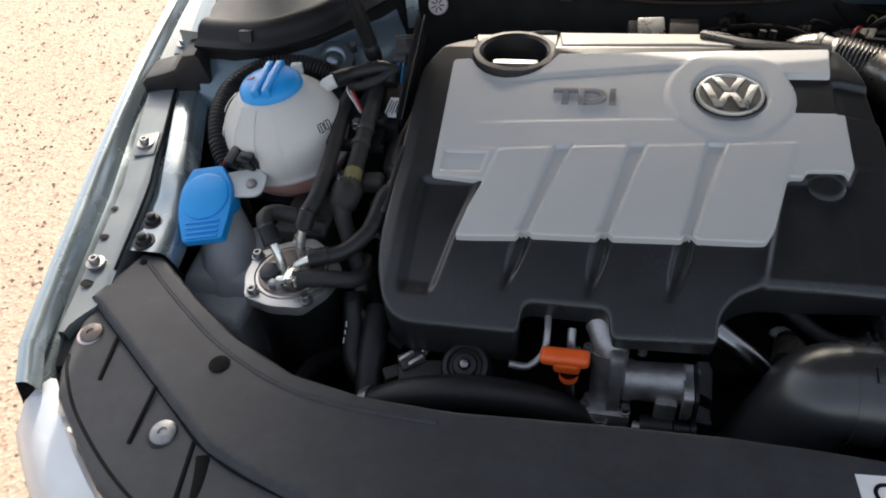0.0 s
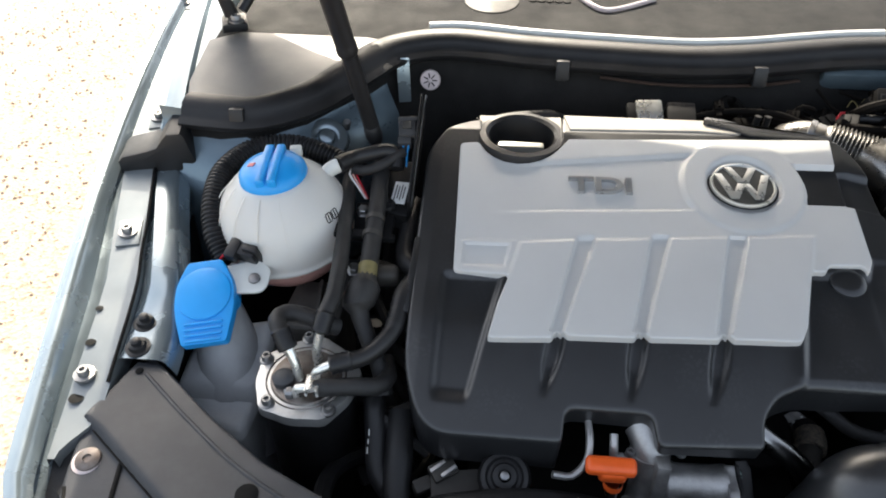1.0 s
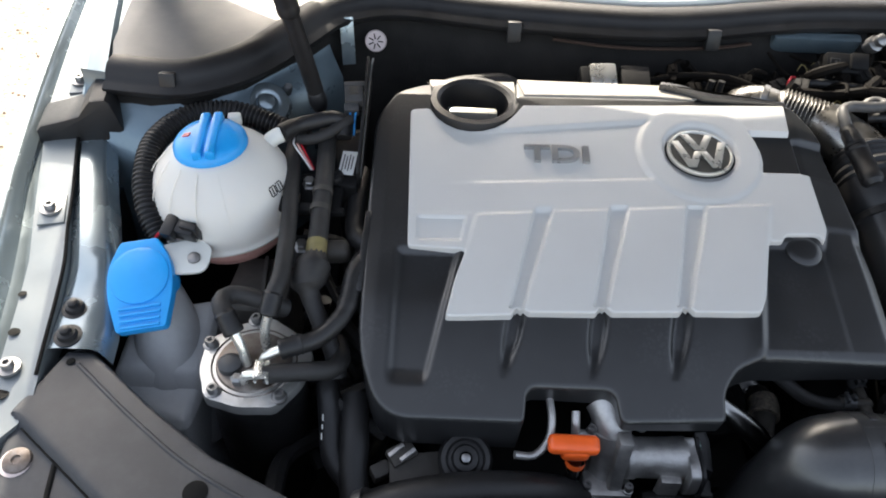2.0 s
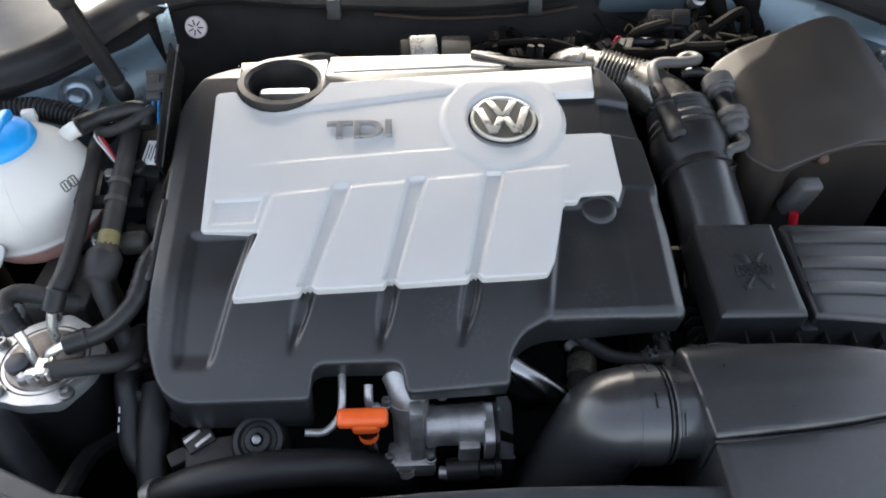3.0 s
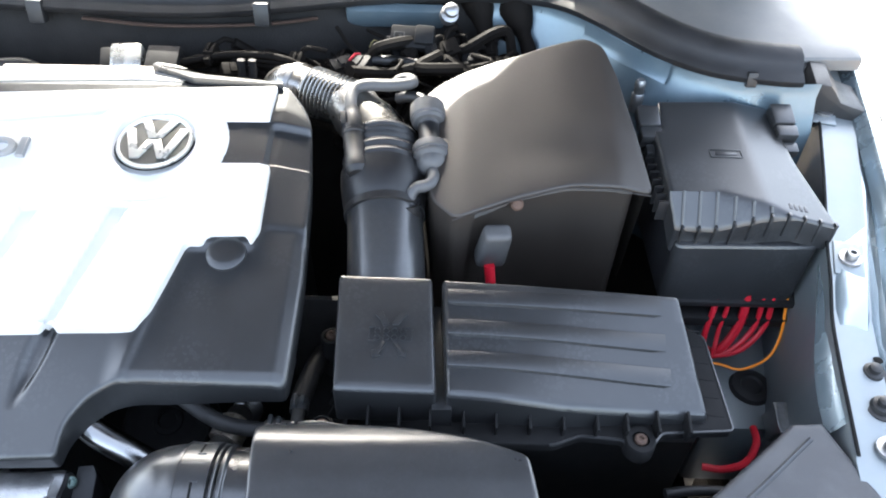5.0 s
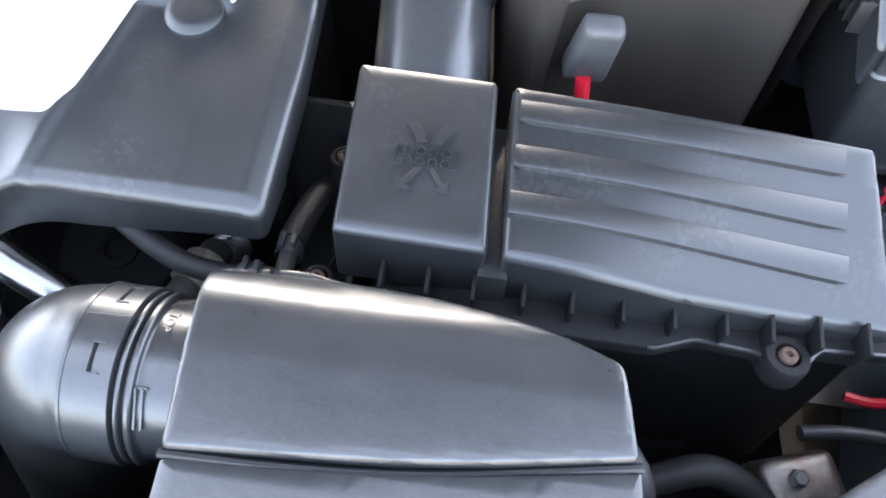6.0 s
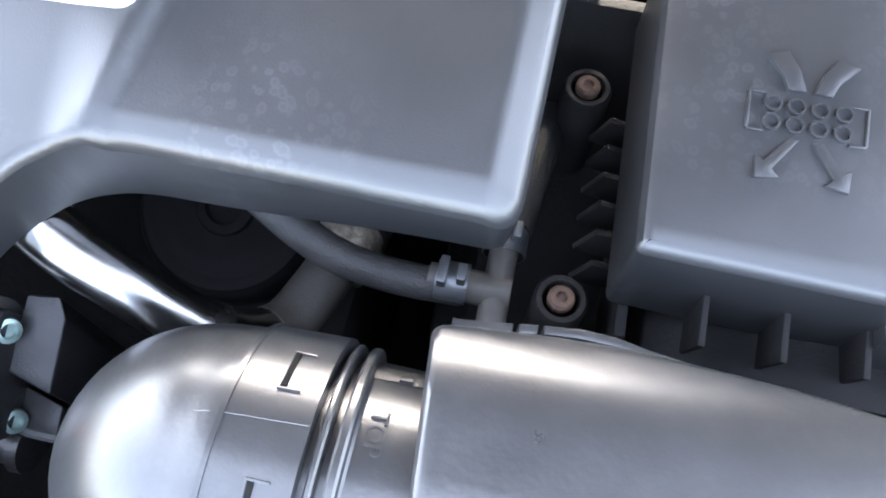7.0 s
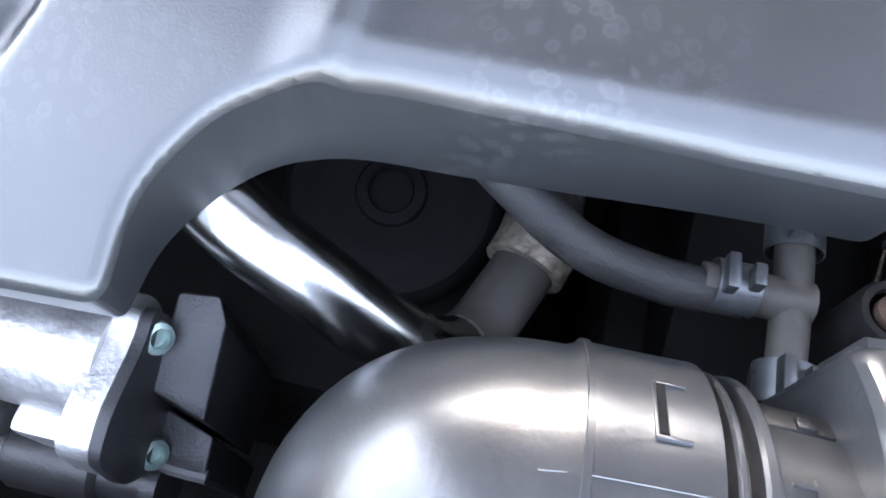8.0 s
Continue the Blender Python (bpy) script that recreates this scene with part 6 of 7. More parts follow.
for sx in (-1, 1):
    up = [(0.0012 * sx, 0.008), (0.0035 * sx, 0.0145), (0.0075 * sx, 0.0205), (0.0140 * sx, 0.0185), (0.0085 * sx, 0.0125), (0.0065 * sx, 0.0078)]
    dn = [(0.002 * sx, -0.008), (0.005 * sx, -0.0075), (0.0115 * sx, -0.016), (0.014 * sx, -0.0145), (0.0135 * sx, -0.0215), (0.0065 * sx, -0.0205), (0.009 * sx, -0.018)]
    for pts in (up, dn):
        part("embossed_arrow", plate(pts if sx > 0 else pts[::-1], -0.0004, 0.0014, 0.0003, SN), M_COVER, sign)

# ---- front intake duct ----
duct = thing("intake_duct", (0.28, -0.22, 0.70), "smooth black plastic intake duct with round elbow", "intake duct")
DUCT = fillet([(0.2145, -0.1545, 0.005), (0.26, -0.1485, 0.02), (0.32, -0.153, 0.02), (0.38, -0.167, 0.02), (0.417, -0.182, 0.005), (0.424, -0.224, 0.003), (0.34, -0.238, 0.05), (0.2225, -0.246, 0.003)], 0.01)


def duct_z(x, y):
    back = max(y + 0.181, 0)
    return 0.848 - 14.0 * back**2 - 0.13 * max(-0.20 - y, 0) + 0.004 * smoothstep(0.22, 0.40, x)


part("lid", sheet(DUCT, duct_z, 0.004, 0.003, drop=0.05, even=False), M_GLOSS, duct)
LOWER = fillet([(0.2225, -0.249, 0.003), (0.34, -0.2412, 0.05), (0.426, -0.227, 0.003), (0.432, -0.30, 0.01), (0.225, -0.33, 0.01)], 0.01)
part("mouth", sheet(LOWER, lambda x, y: 0.8385 - 0.13 * (-0.246 - y) + 0.004 * smoothstep(0.22, 0.40, x), 0.01, 0.003, drop=0.06, even=False), M_GLOSS, duct)
part("seam", tube([(0.2215, -0.2475, 0.8365), (0.28, -0.2455, 0.8370), (0.34, -0.2400, 0.8385), (0.426, -0.2255, 0.8435)], 0.0022, 8), M_BLACK, duct)
part("base", sheet(fillet([(0.224, -0.166), (0.32, -0.164), (0.41, -0.19), (0.418, -0.30), (0.228, -0.32)], 0.01), lambda x, y: 0.80, 0.05, 0.003, bottom=0.66), M_GLOSS, duct)
AXY, AXZ = -0.2005, 0.803
neck = part("neck", lathe([(0.039, -0.006), (0.0392, 0.0205), (0.0398, 0.0213), (0.0424, 0.0217), (0.0430, 0.0224), (0.0430, 0.0240), (0.0424, 0.0247), (0.0380, 0.0251), (0.0380, 0.0270), (0.0424, 0.0273), (0.0430, 0.0279), (0.0430, 0.0288), (0.0424, 0.0293), (0.0380, 0.0296), (0.0380, 0.0345)], (0.222, AXY, AXZ), (-1, 0, 0.02), 56), M_GLOSS, duct, "ribbed round neck", 28)
elbow = part("elbow", tube([(0.1912, AXY, AXZ), (0.180, AXY, AXZ), (0.167, AXY, AXZ), (0.1580, AXY, AXZ - 0.003), (0.1515, AXY, AXZ - 0.010), (0.1460, AXY - 0.001, AXZ - 0.023), (0.1395, AXY - 0.003, AXZ - 0.046), (0.116, AXY - 0.006, AXZ - 0.14)], 0.0425, 56, 0.002, rf=lambda s: 1.045 - 0.012 * smoothstep(0.0, 0.022, s) if s < 0.0225 else 1.0), M_GLOSS, duct, "smooth black elbow")
part("seam_ring", lathe([(0.0430, -0.0010), (0.0445, -0.0006), (0.0445, 0.0008), (0.0430, 0.0012)], (0.1685, AXY, AXZ), (1, 0, 0), 56), M_GLOSS, elbow)
part("parting_line", tube([(0.161, -0.1925, AXZ + 0.0412), (0.169, -0.1918, AXZ + 0.0434), (0.180, -0.1912, AXZ + 0.0432), (0.1908, -0.1908, AXZ + 0.0436)], 0.0002, 6), M_GLOSS, elbow)
for a in (16, -33):
    t = radians(a)
    mm = Matrix.Translation(Vector((0.1850, AXY, AXZ)) + Vector((0, -math.sin(t), math.cos(t))) * 0.0436) @ pose(0, 0, 0, a, 0, 0)
    part("latch", join(block((0.0007, 0.0145, 0.0016), mm @ pose(-0.0052, 0, 0), 0.0002), block((0.0062, 0.0007, 0.0016), mm @ pose(-0.0024, 0.0070, 0), 0.0002), block((0.0062, 0.0007, 0.0016), mm @ pose(-0.0024, -0.0070, 0), 0.0002)), M_GLOSS, elbow)
    part("latch_slot", block((0.0016, 0.0130, 0.0012), mm @ pose(-0.0040, 0, 0.0003), 0.0001), M_INK, elbow)
lettering("TOP", 0.0066, (0.2045, -0.182, AXZ + 0.0353), (0, 0.30, 0.955), -90, M_GLOSS, neck, depth=0.0005, label="moulded letters on the neck")
for k in range(3):
    part("catch_rib", block((0.0013, 0.020, 0.0030), pose(0.1990 + 0.0032 * k, AXY - 0.0275, AXZ + 0.0284, 44, 0, 0), 0.0004), M_GLOSS, neck)
part("catch_rib", block((0.0105, 0.0014, 0.0030), pose(0.2020, AXY - 0.0200, AXZ + 0.0342, 30, 0, 0), 0.0004), M_GLOSS, neck)
part("tab", join(block((0.015, 0.006, 0.0035), pose(0.2085, -0.1705, 0.8275, -38, 0, 0), 0.0006), block((0.004, 0.003, 0.002), pose(0.2105, -0.1705, 0.8295, -38, 0, 0), 0.0004)), M_BLACK, neck)
hose("drain_hose", [(0.425, -0.20, 0.80), (0.437, -0.215, 0.79), (0.440, -0.235, 0.765), (0.438, -0.25, 0.73)], 0.009, M_RUBBER, "black drain hose at the end of the duct")
for x0, x1 in ((0.2195, 0.2365), (0.238, 0.2435), (0.245, 0.285)):
    bar = [(x0 + (x1 - x0) * k / 4, -0.1545 + 0.0045 * smoothstep(0.215, 0.26, x0 + (x1 - x0) * k / 4) - 0.0035 * smoothstep(0.26, 0.285, x0 + (x1 - x0) * k / 4)) for k in range(5)]
    part("rear_lip", plate(bar + [(x, y + 0.0030) for x, y in bar[::-1]], 0.815, 0.8345, 0.0008), M_GLOSS, duct)

low = thing("lower_coolant_pipe", (0.55, -0.17, 0.70), "dark lower pipes and metal casting beside the duct", "pipe")
part("pipe_wall", tube([(0.545, -0.153, 0.742), (0.57, -0.149, 0.741), (0.60, -0.149, 0.740), (0.63, -0.155, 0.735)], 0.0045, 10), M_RUBBER, low)
part("pipe_wall", tube([(0.47, -0.18, 0.70), (0.50, -0.172, 0.71), (0.53, -0.178, 0.70), (0.56, -0.20, 0.68)], 0.010, 10), M_HOSE, low)
part("casting", block((0.060, 0.045, 0.03), pose(0.572, -0.160, 0.672, 8, 0, 18), 0.008, 0.15, 3), M_LID, low, "stained metal casting")
part("bolt", lathe([(0.006, 0), (0.006, 0.005), (0.004, 0.007), (0, 0.007)], (0.566, -0.160, 0.688), (0, -0.3, 1), 6), M_ZINC, low)

# ---- intake pipe behind the air box ----
pipe = thing("intake_pipe", (0.30, 0.05, 0.80), "black plastic intake pipe rising behind the air box", "intake pipe")
part("pipe_wall", tube([(0.302, -0.02, 0.815), (0.300, 0.02, 0.832), (0.296, 0.07, 0.850), (0.292, 0.115, 0.862)], 0.036, 32), M_GLOSS, pipe)
d = Vector((-0.08, 0.96, 0.30)).normalized()
o = Vector((0.296, 0.070, 0.850))
part("collar", lathe([(0.0365, -0.004), (0.039, -0.003), (0.039, 0.004), (0.0375, 0.005), (0.040, 0.010), (0.042, 0.030), (0.042, 0.044), (0.0385, 0.045), (0.0405, 0.050), (0.0385, 0.055), (0.0405, 0.060), (0.038, 0.065), (0.034, 0.068), (0, 0.068)], o, d, 36), M_BLACK, pipe, "stepped black collar")
part("rubber_cuff", lathe([(0.036, -0.002), (0.038, 0.001), (0.0385, 0.004), (0.0355, 0.006), (0.0375, 0.009), (0.0375, 0.011), (0.0345, 0.013), (0.0365, 0.016), (0.0355, 0.019), (0.031, 0.022)], o + d * 0.068, d, 36), M_RUBBER, pipe, "ridged rubber cuff")
part("elbow", tube([o + d * 0.066, o + d * 0.095 + Vector((-0.004, 0, 0)), o + d * 0.115 + Vector((-0.022, 0, 0.0)), (0.254, 0.200, 0.887)], 0.030, 24, rf=lambda s: 1.0 - 1.2 * min(s, 0.08)), M_BELLOWS, pipe, "dull metal elbow")
BA, BZ = Vector((0.266, 0.1955, 0.884)), Vector((0.202, 0.2275, 0.887))
ridges = [(0.0225, -0.003)]
for k in range(14):
    q = 0.0047 * k
    ridges += [(0.0225, q), (0.0240, q + 0.0006), (0.0262, q + 0.0014), (0.0268, q + 0.0021), (0.0262, q + 0.0028), (0.0240, q + 0.0036)]
part("bellows", lathe(ridges + [(0.0225, 0.067), (0.022, 0.07)], BA, BZ - BA, 40), M_BELLOWS, pipe, "grey metal bellows with narrow ridges")
part("end_cuff", tube([BZ + Vector((0.006, -0.003, 0)), BZ, BZ + Vector((-0.014, 0.008, 0)), BZ + Vector((-0.030, 0.020, -0.012)), BZ + Vector((-0.040, 0.030, -0.035))], 0.0215, 24), M_BELLOWS, pipe)
part("end_cuff", lathe([(0.0215, -0.004), (0.0235, -0.003), (0.0235, 0.003), (0.0215, 0.004)], BZ + Vector((-0.012, 0.007, 0)), BZ - BA, 30), M_ZINC, pipe)
sens = thing("pipe_sensor", (0.268, 0.10, 0.88), "black plug-in sensor on the intake pipe", "sensor")
SB = Vector((0.2695, 0.093, 0.889))
ST = Vector((0.258, 0.166, 0.909))
part("socket", lathe([(0, -0.010), (0.0085, -0.009), (0.0118, -0.004), (0.0122, 0.004), (0.0112, 0.006), (0.0110, 0.036), (0.0118, 0.037), (0.0118, 0.041), (0.0100, 0.042), (0, 0.043)], SB, ST - SB, 22), M_BLACK, sens, "", 30)
part("collar", lathe([(0.0095, 0.042), (0.0110, 0.043), (0.0110, 0.047), (0.0095, 0.048), (0.0090, 0.062), (0.0078, 0.064), (0.0078, 0.070)], SB, ST - SB, 20), M_BLACK, sens)
part("latch", block((0.006, 0.016, 0.005), pose(0.253, 0.142, 0.909, 15, 0, 9), 0.001), M_BLACK, sens)
hose("vacuum_hose", [(0.2595, 0.156, 0.907), (0.2575, 0.170, 0.913), (0.2600, 0.183, 0.9165), (0.272, 0.190, 0.917), (0.292, 0.191, 0.9165), (0.309, 0.194, 0.916), (0.3175, 0.202, 0.914), (0.313, 0.211, 0.912), (0.303, 0.211, 0.910), (0.296, 0.206, 0.904)], 0.0062, M_VALVE, "thin grey-black vacuum hose looping over the pipe")
valve = thing("check_valve", (0.336, 0.10, 0.88), "grey-black inline check valve with bent hose", "valve")
VA, VD = Vector((0.334, 0.164, 0.901)), Vector((0.006, -0.065, -0.018))
part("knob", lathe([(0, -0.012), (0.0150, -0.012), (0.0172, -0.009), (0.0176, -0.002), (0.0176, 0.005), (0.0163, 0.007), (0.0168, 0.009), (0.0150, 0.012), (0.0112, 0.013), (0.0106, 0.016)], VA, VD, 28), M_VALVE, valve, "", 30)
part("barrel", lathe([(0.0105, 0.014), (0.0105, 0.036), (0.0118, 0.038), (0.0118, 0.040)], VA, VD, 24), M_BLACK, valve)
part("knob", lathe([(0.0112, 0.038), (0.0165, 0.040), (0.0180, 0.043), (0.0180, 0.049), (0.0166, 0.050), (0.0180, 0.052), (0.0178, 0.055), (0.0150, 0.058), (0.0145, 0.063), (0.0118, 0.068), (0.0070, 0.071), (0, 0.072)], VA, VD, 28), M_VALVE, valve, "", 30)
part("outlet", tube([(0.340, 0.098, 0.884), (0.342, 0.086, 0.886), (0.340, 0.077, 0.885), (0.333, 0.0735, 0.884), (0.326, 0.073, 0.882), (0.3205, 0.068, 0.877), (0.320, 0.062, 0.866)], 0.0058, 12), M_VALVE, valve)
part("socket", lathe([(0.0100, -0.012), (0.0100, 0.003), (0.0085, 0.003), (0.0080, -0.004)], (0.320, 0.061, 0.870), (0, 0.25, 1), 18), M_BLACK, valve)
part("inlet", tube([(0.333, 0.176, 0.904), (0.326, 0.186, 0.905), (0.315, 0.192, 0.903), (0.302, 0.197, 0.898)], 0.0060, 12), M_BLACK, valve)

# ---- battery in its jacket ----
bat = thing("battery", (0.45, 0.16, 0.62), "battery under a slack brown-black fabric jacket", "battery")
TOP = [(0.340, 0.060), (0.362, 0.034), (0.416, 0.054), (0.468, 0.066), (0.545, 0.068), (0.538, 0.140), (0.530, 0.215), (0.519, 0.260), (0.500, 0.273), (0.470, 0.264), (0.403, 0.236), (0.345, 0.207), (0.328, 0.190), (0.330, 0.120)]


def jacket_z(x, y):
    z = 0.8875 + 0.02 * (x - 0.45) + 0.185 * (y - 0.05) + 0.006 * math.exp(-(((x - 0.46) / 0.06) ** 2) - ((y - 0.07) / 0.03) ** 2)
    z -= 0.22 * max(x - 0.515, 0) + 0.30 * max(0.372 - x, 0) ** 1.15
    z += 0.0012 * noise.noise(Vector((x * 22, y * 18, 1))) + 0.003 * noise.noise(Vector((x * 8, y * 8, 3)))
    return z


def jacket_hem(x, y):
    """The flap ends short along the front and hangs down everywhere else."""
    short = smoothstep(0.366, 0.380, x) * smoothstep(0.10, 0.08, y)
    return (jacket_z(x, y) - 0.0035) * short + 0.74 * (1 - short)


part("jacket", sheet(fillet(TOP, 0.009), jacket_z, 0.005, 0.0018, bottom=jacket_hem), M_CLOTH, bat, "slack fabric jacket with a frayed front edge", 50)
CASE = [(0.352, 0.052), (0.372, 0.044), (0.420, 0.066), (0.470, 0.077), (0.532, 0.078), (0.512, 0.24), (0.40, 0.22), (0.35, 0.17)]
part("case", sheet(fillet(CASE, 0.010), lambda x, y: jacket_z(x, y) - 0.012, 0.02, 0.006, bottom=0.70, flare=-0.002), M_CLOTH, bat, "smooth dark side of the battery jacket")
hem = spline([(0.360, 0.0345, 0), (0.390, 0.044, 0), (0.416, 0.0535, 0), (0.44, 0.060, 0), (0.468, 0.0655, 0), (0.505, 0.066, 0), (0.543, 0.067, 0)], 0.006)
part("hem", tube([Vector((p.x, p.y, jacket_z(p.x, p.y) - 0.0036 + 0.0006 * math.sin(i * 0.9))) for i, p in enumerate(hem)], 0.0009, 6, smooth=False, flat=0.6), M_CLOTH, bat)
term = thing("battery_terminal", (0.41, 0.035, 0.83), "black terminal shroud with red cable and brass bolt", "terminal")
part("shroud", block((0.029, 0.020, 0.050), pose(0.399, 0.036, 0.846, 14, 5, 8), 0.006, 0.12, 3), M_VALVE, term)
part("stud", lathe([(0.006, -0.01), (0.006, 0.004), (0.004, 0.006), (0, 0.006)], (0.419, 0.057, 0.879), (0, -0.8, 0.6), 12), M_RUST, term)
part("cable", tube([(0.396, 0.028, 0.828), (0.399, 0.022, 0.805), (0.405, 0.012, 0.76)], 0.005, 10), M_RED, term, "red battery cable")

# ---- fuse box ----
fuse = thing("fuse_box", (0.65, 0.12, 0.70), "black plastic fuse box with ribbed front and clips", "fuse box")
FTOP = fillet([(0.568, 0.193), (0.684, 0.198), (0.690, 0.150), (0.693, 0.120), (0.704, 0.074), (0.7115, 0.0415), (0.565, 0.0445), (0.5585, 0.064), (0.558, 0.148), (0.566, 0.150)], 0.003)


def fuse_z(x, y):
    edge = 0.066 - 0.33 * max(x - 0.60, 0)
    return 0.905 + 0.10 * (y - 0.195) - 0.24 * max(x - 0.645, 0) - 1.15 * max(edge - y, 0)


body = part("lid", sheet(FTOP, fuse_z, 0.005, 0.0025, drop=0.026), M_COVER, fuse)
part("case", sheet(fillet([(0.568, 0.188), (0.684, 0.190), (0.706, 0.066), (0.703, 0.040), (0.568, 0.037)], 0.008), lambda x, y: 0.850, 0.05, 0.003, bottom=0.776), M_COVER, fuse, "smooth black fuse box case")
part("case_rim", box(0.575, 0.712, 0.034, 0.060, 0.770, 0.776, 0.001), M_BLACK, fuse)
part("case_rim", box(0.585, 0.715, 0.030, 0.060, 0.744, 0.756, 0.002), M_DULL, fuse)
for k in range(10):
    x = 0.5715 + 0.0153 * k
    top = 0.066 - 0.33 * max(x - 0.60, 0)
    if top > 0.050:
        part("rib", tube([(x, y, fuse_z(x, y) + 0.0008) for y in (top, 0.055 if top > 0.058 else 0.5 * (top + 0.047), 0.0465)], 0.0015, 6, smooth=False), M_COVER, body)
    part("rib", block((0.0026, 0.005, 0.026), pose(x, 0.0435, fuse_z(x, 0.0455) - 0.011), 0.0006), M_COVER, body)
for k in range(9):
    part("rib", block((0.010, 0.0025, 0.022), pose(0.5545, 0.062 + 0.011 * k, 0.872, 0, 0, 0), 0.0006), M_BLACK, body)
SL = pose(0.621, 0.117, fuse_z(0.621, 0.117) + 0.0002, 5.7, 0, 0)
part("slot", join(*[block(s, SL @ pose(dx, dy, 0), 0.0003) for s, dx, dy in (((0.030, 0.0012, 0.0012), 0, 0.005), ((0.030, 0.0012, 0.0012), 0, -0.005), ((0.0012, 0.010, 0.0012), -0.015, 0), ((0.0012, 0.010, 0.0012), 0.015, 0), ((0.020, 0.004, 0.0008), 0, 0))]), M_COVER, body)
for x, y in ((0.555, 0.163), (0.692, 0.172)):
    part("clip", join(block((0.022, 0.026, 0.014), pose(x, y + 0.006, 0.899, 14, 0, 0), 0.003), block((0.021, 0.014, 0.016), pose(x + 0.001, y - 0.013, 0.891, 14, 0, 0), 0.002), block((0.016, 0.012, 0.010), pose(x + 0.003, y - 0.027, 0.883, 14, 0, 0), 0.002)), M_COVER, fuse)
for k in range(4):
    part("moulded_bar", block((0.003, 0.007, 0.0008), pose(0.668 + 0.005 * k, 0.056, fuse_z(0.668 + 0.005 * k, 0.056) + 0.0002, 6, 6, -6), 0.0003), M_COVER, body)
post = thing("earth_stud", (0.560, 0.236, 0.86), "threaded metal stud on the wing", "stud")
part("thread", lathe([(0.007, -0.02), (0.007, 0), (0.0055, 0.002), (0.006, 0.006), (0.0055, 0.010), (0.006, 0.014), (0.004, 0.018), (0, 0.018)], (0.560, 0.236, 0.885), (0, 0, 1), 12), M_ZINC, post)

# ---- wires and gap beside the air box ----
loom = thing("fuse_wires", (0.64, 0.03, 0.75), "red and orange cables below the fuse box", "cables")
for k, (x0, r) in enumerate(((0.627, 0.0030), (0.658, 0.0046), (0.674, 0.0028), (0.684, 0.0028), (0.640, 0.0024))):
    part("cable", tube([(x0, 0.045, 0.785), (x0, 0.036, 0.763), (x0 - 0.004, 0.028, 0.742), (0.62 + 0.6 * (x0 - 0.62), 0.022 - 0.002 * k, 0.722), (0.634 - 0.002 * k, 0.022 - 0.002 * k, 0.712), (0.600, 0.020, 0.702)], r, 8), M_RED, loom)
part("cable", tube([(0.698, 0.045, 0.785), (0.699, 0.034, 0.760), (0.699, 0.024, 0.738), (0.687, 0.009, 0.720), (0.660, 0.001, 0.711), (0.640, 0.010, 0.708), (0.605, 0.016, 0.702)], 0.0015, 8), M_YELLOW, loom)
part("cable", tube([(0.600, -0.102, 0.698), (0.618, -0.106, 0.701), (0.637, -0.104, 0.710), (0.648, -0.089, 0.720), (0.652, -0.07, 0.715)], 0.0036, 8), M_RED, loom)
part("conduit", tube([(0.60, -0.17, 0.66), (0.64, -0.15, 0.665), (0.67, -0.13, 0.68)], 0.007, 10, 0.001, rf=lambda s: 1 + 0.1 * (1 if (s * 1000) % 4 < 2 else -1)), M_BLACK, loom)
rail = thing("chassis_rail", (0.65, 0.0, 0.6), "pale blue painted chassis rail with black plug", "chassis rail")
part("rail", box(0.615, 0.712, -0.055, 0.10, 0.58, 0.688, 0.012), M_PRIMER, rail)
part("plug", lathe([(0.022, 0), (0.020, 0.005), (0.012, 0.006), (0.010, 0.003), (0, 0.003)], (0.676, -0.005, 0.688), (0, 0, 1), 24), M_RUBBER, rail)
lug = thing("panel_bracket", (0.67, -0.08, 0.72), "bare metal bracket with round hole", "bracket")
part("plate", join(block((0.040, 0.004, 0.035), pose(0.687, -0.078, 0.718, 20, 0, 0), 0.001), block((0.040, 0.026, 0.004), pose(0.687, -0.068, 0.734, 12, 0, 0), 0.001), block((0.004, 0.026, 0.03), pose(0.669, -0.068, 0.721, 12, 0, 0), 0.001)), M_ZINC, lug)
part("eye", lathe([(0.0085, 0), (0.0085, 0.003), (0.0055, 0.003), (0.0055, 0)], (0.691, -0.068, 0.736), (0, -0.2, 1), 18), M_WHITE, lug)

# ---- clutter along the bulkhead ----
sens = thing("bulkhead_sensor", (0.01, 0.27, 0.86), "black sensor with shiny metal cover on the bulkhead", "sensor")
part("shield", block((0.034, 0.03, 0.018), pose(0.000, 0.268, 0.893, 30, 0, 6), 0.004), M_CHROME, sens)
part("housing", block((0.036, 0.03, 0.022), pose(0.040, 0.268, 0.890, 20, 0, 0), 0.003), M_DULL, sens)
part("socket", block((0.012, 0.03, 0.022), pose(-0.022, 0.265, 0.888, 30, 0, 6), 0.003), M_DULL, sens)
hose("breather_hose", [(-0.24, 0.20, 0.86), (-0.20, 0.25, 0.875), (-0.14, 0.268, 0.88), (-0.11, 0.27, 0.875), (-0.09, 0.26, 0.85)], 0.009, M_RUBBER, "black hose running along the bulkhead")
heat = thing("shield_sheet", (0.03, 0.31, 0.92), "brown metal heat shield edge under the seal", "heat shield")
part("sheet", tube([(-0.06, 0.318, 0.914), (0.02, 0.313, 0.910), (0.10, 0.320, 0.908), (0.16, 0.332, 0.907), (0.20, 0.345, 0.907)], 0.006, 8, flat=0.3), M_RUST, heat)
flap = thing("cover_flap", (0.08, 0.2, 0.90), "shiny black plastic flap behind the engine cover", "flap")
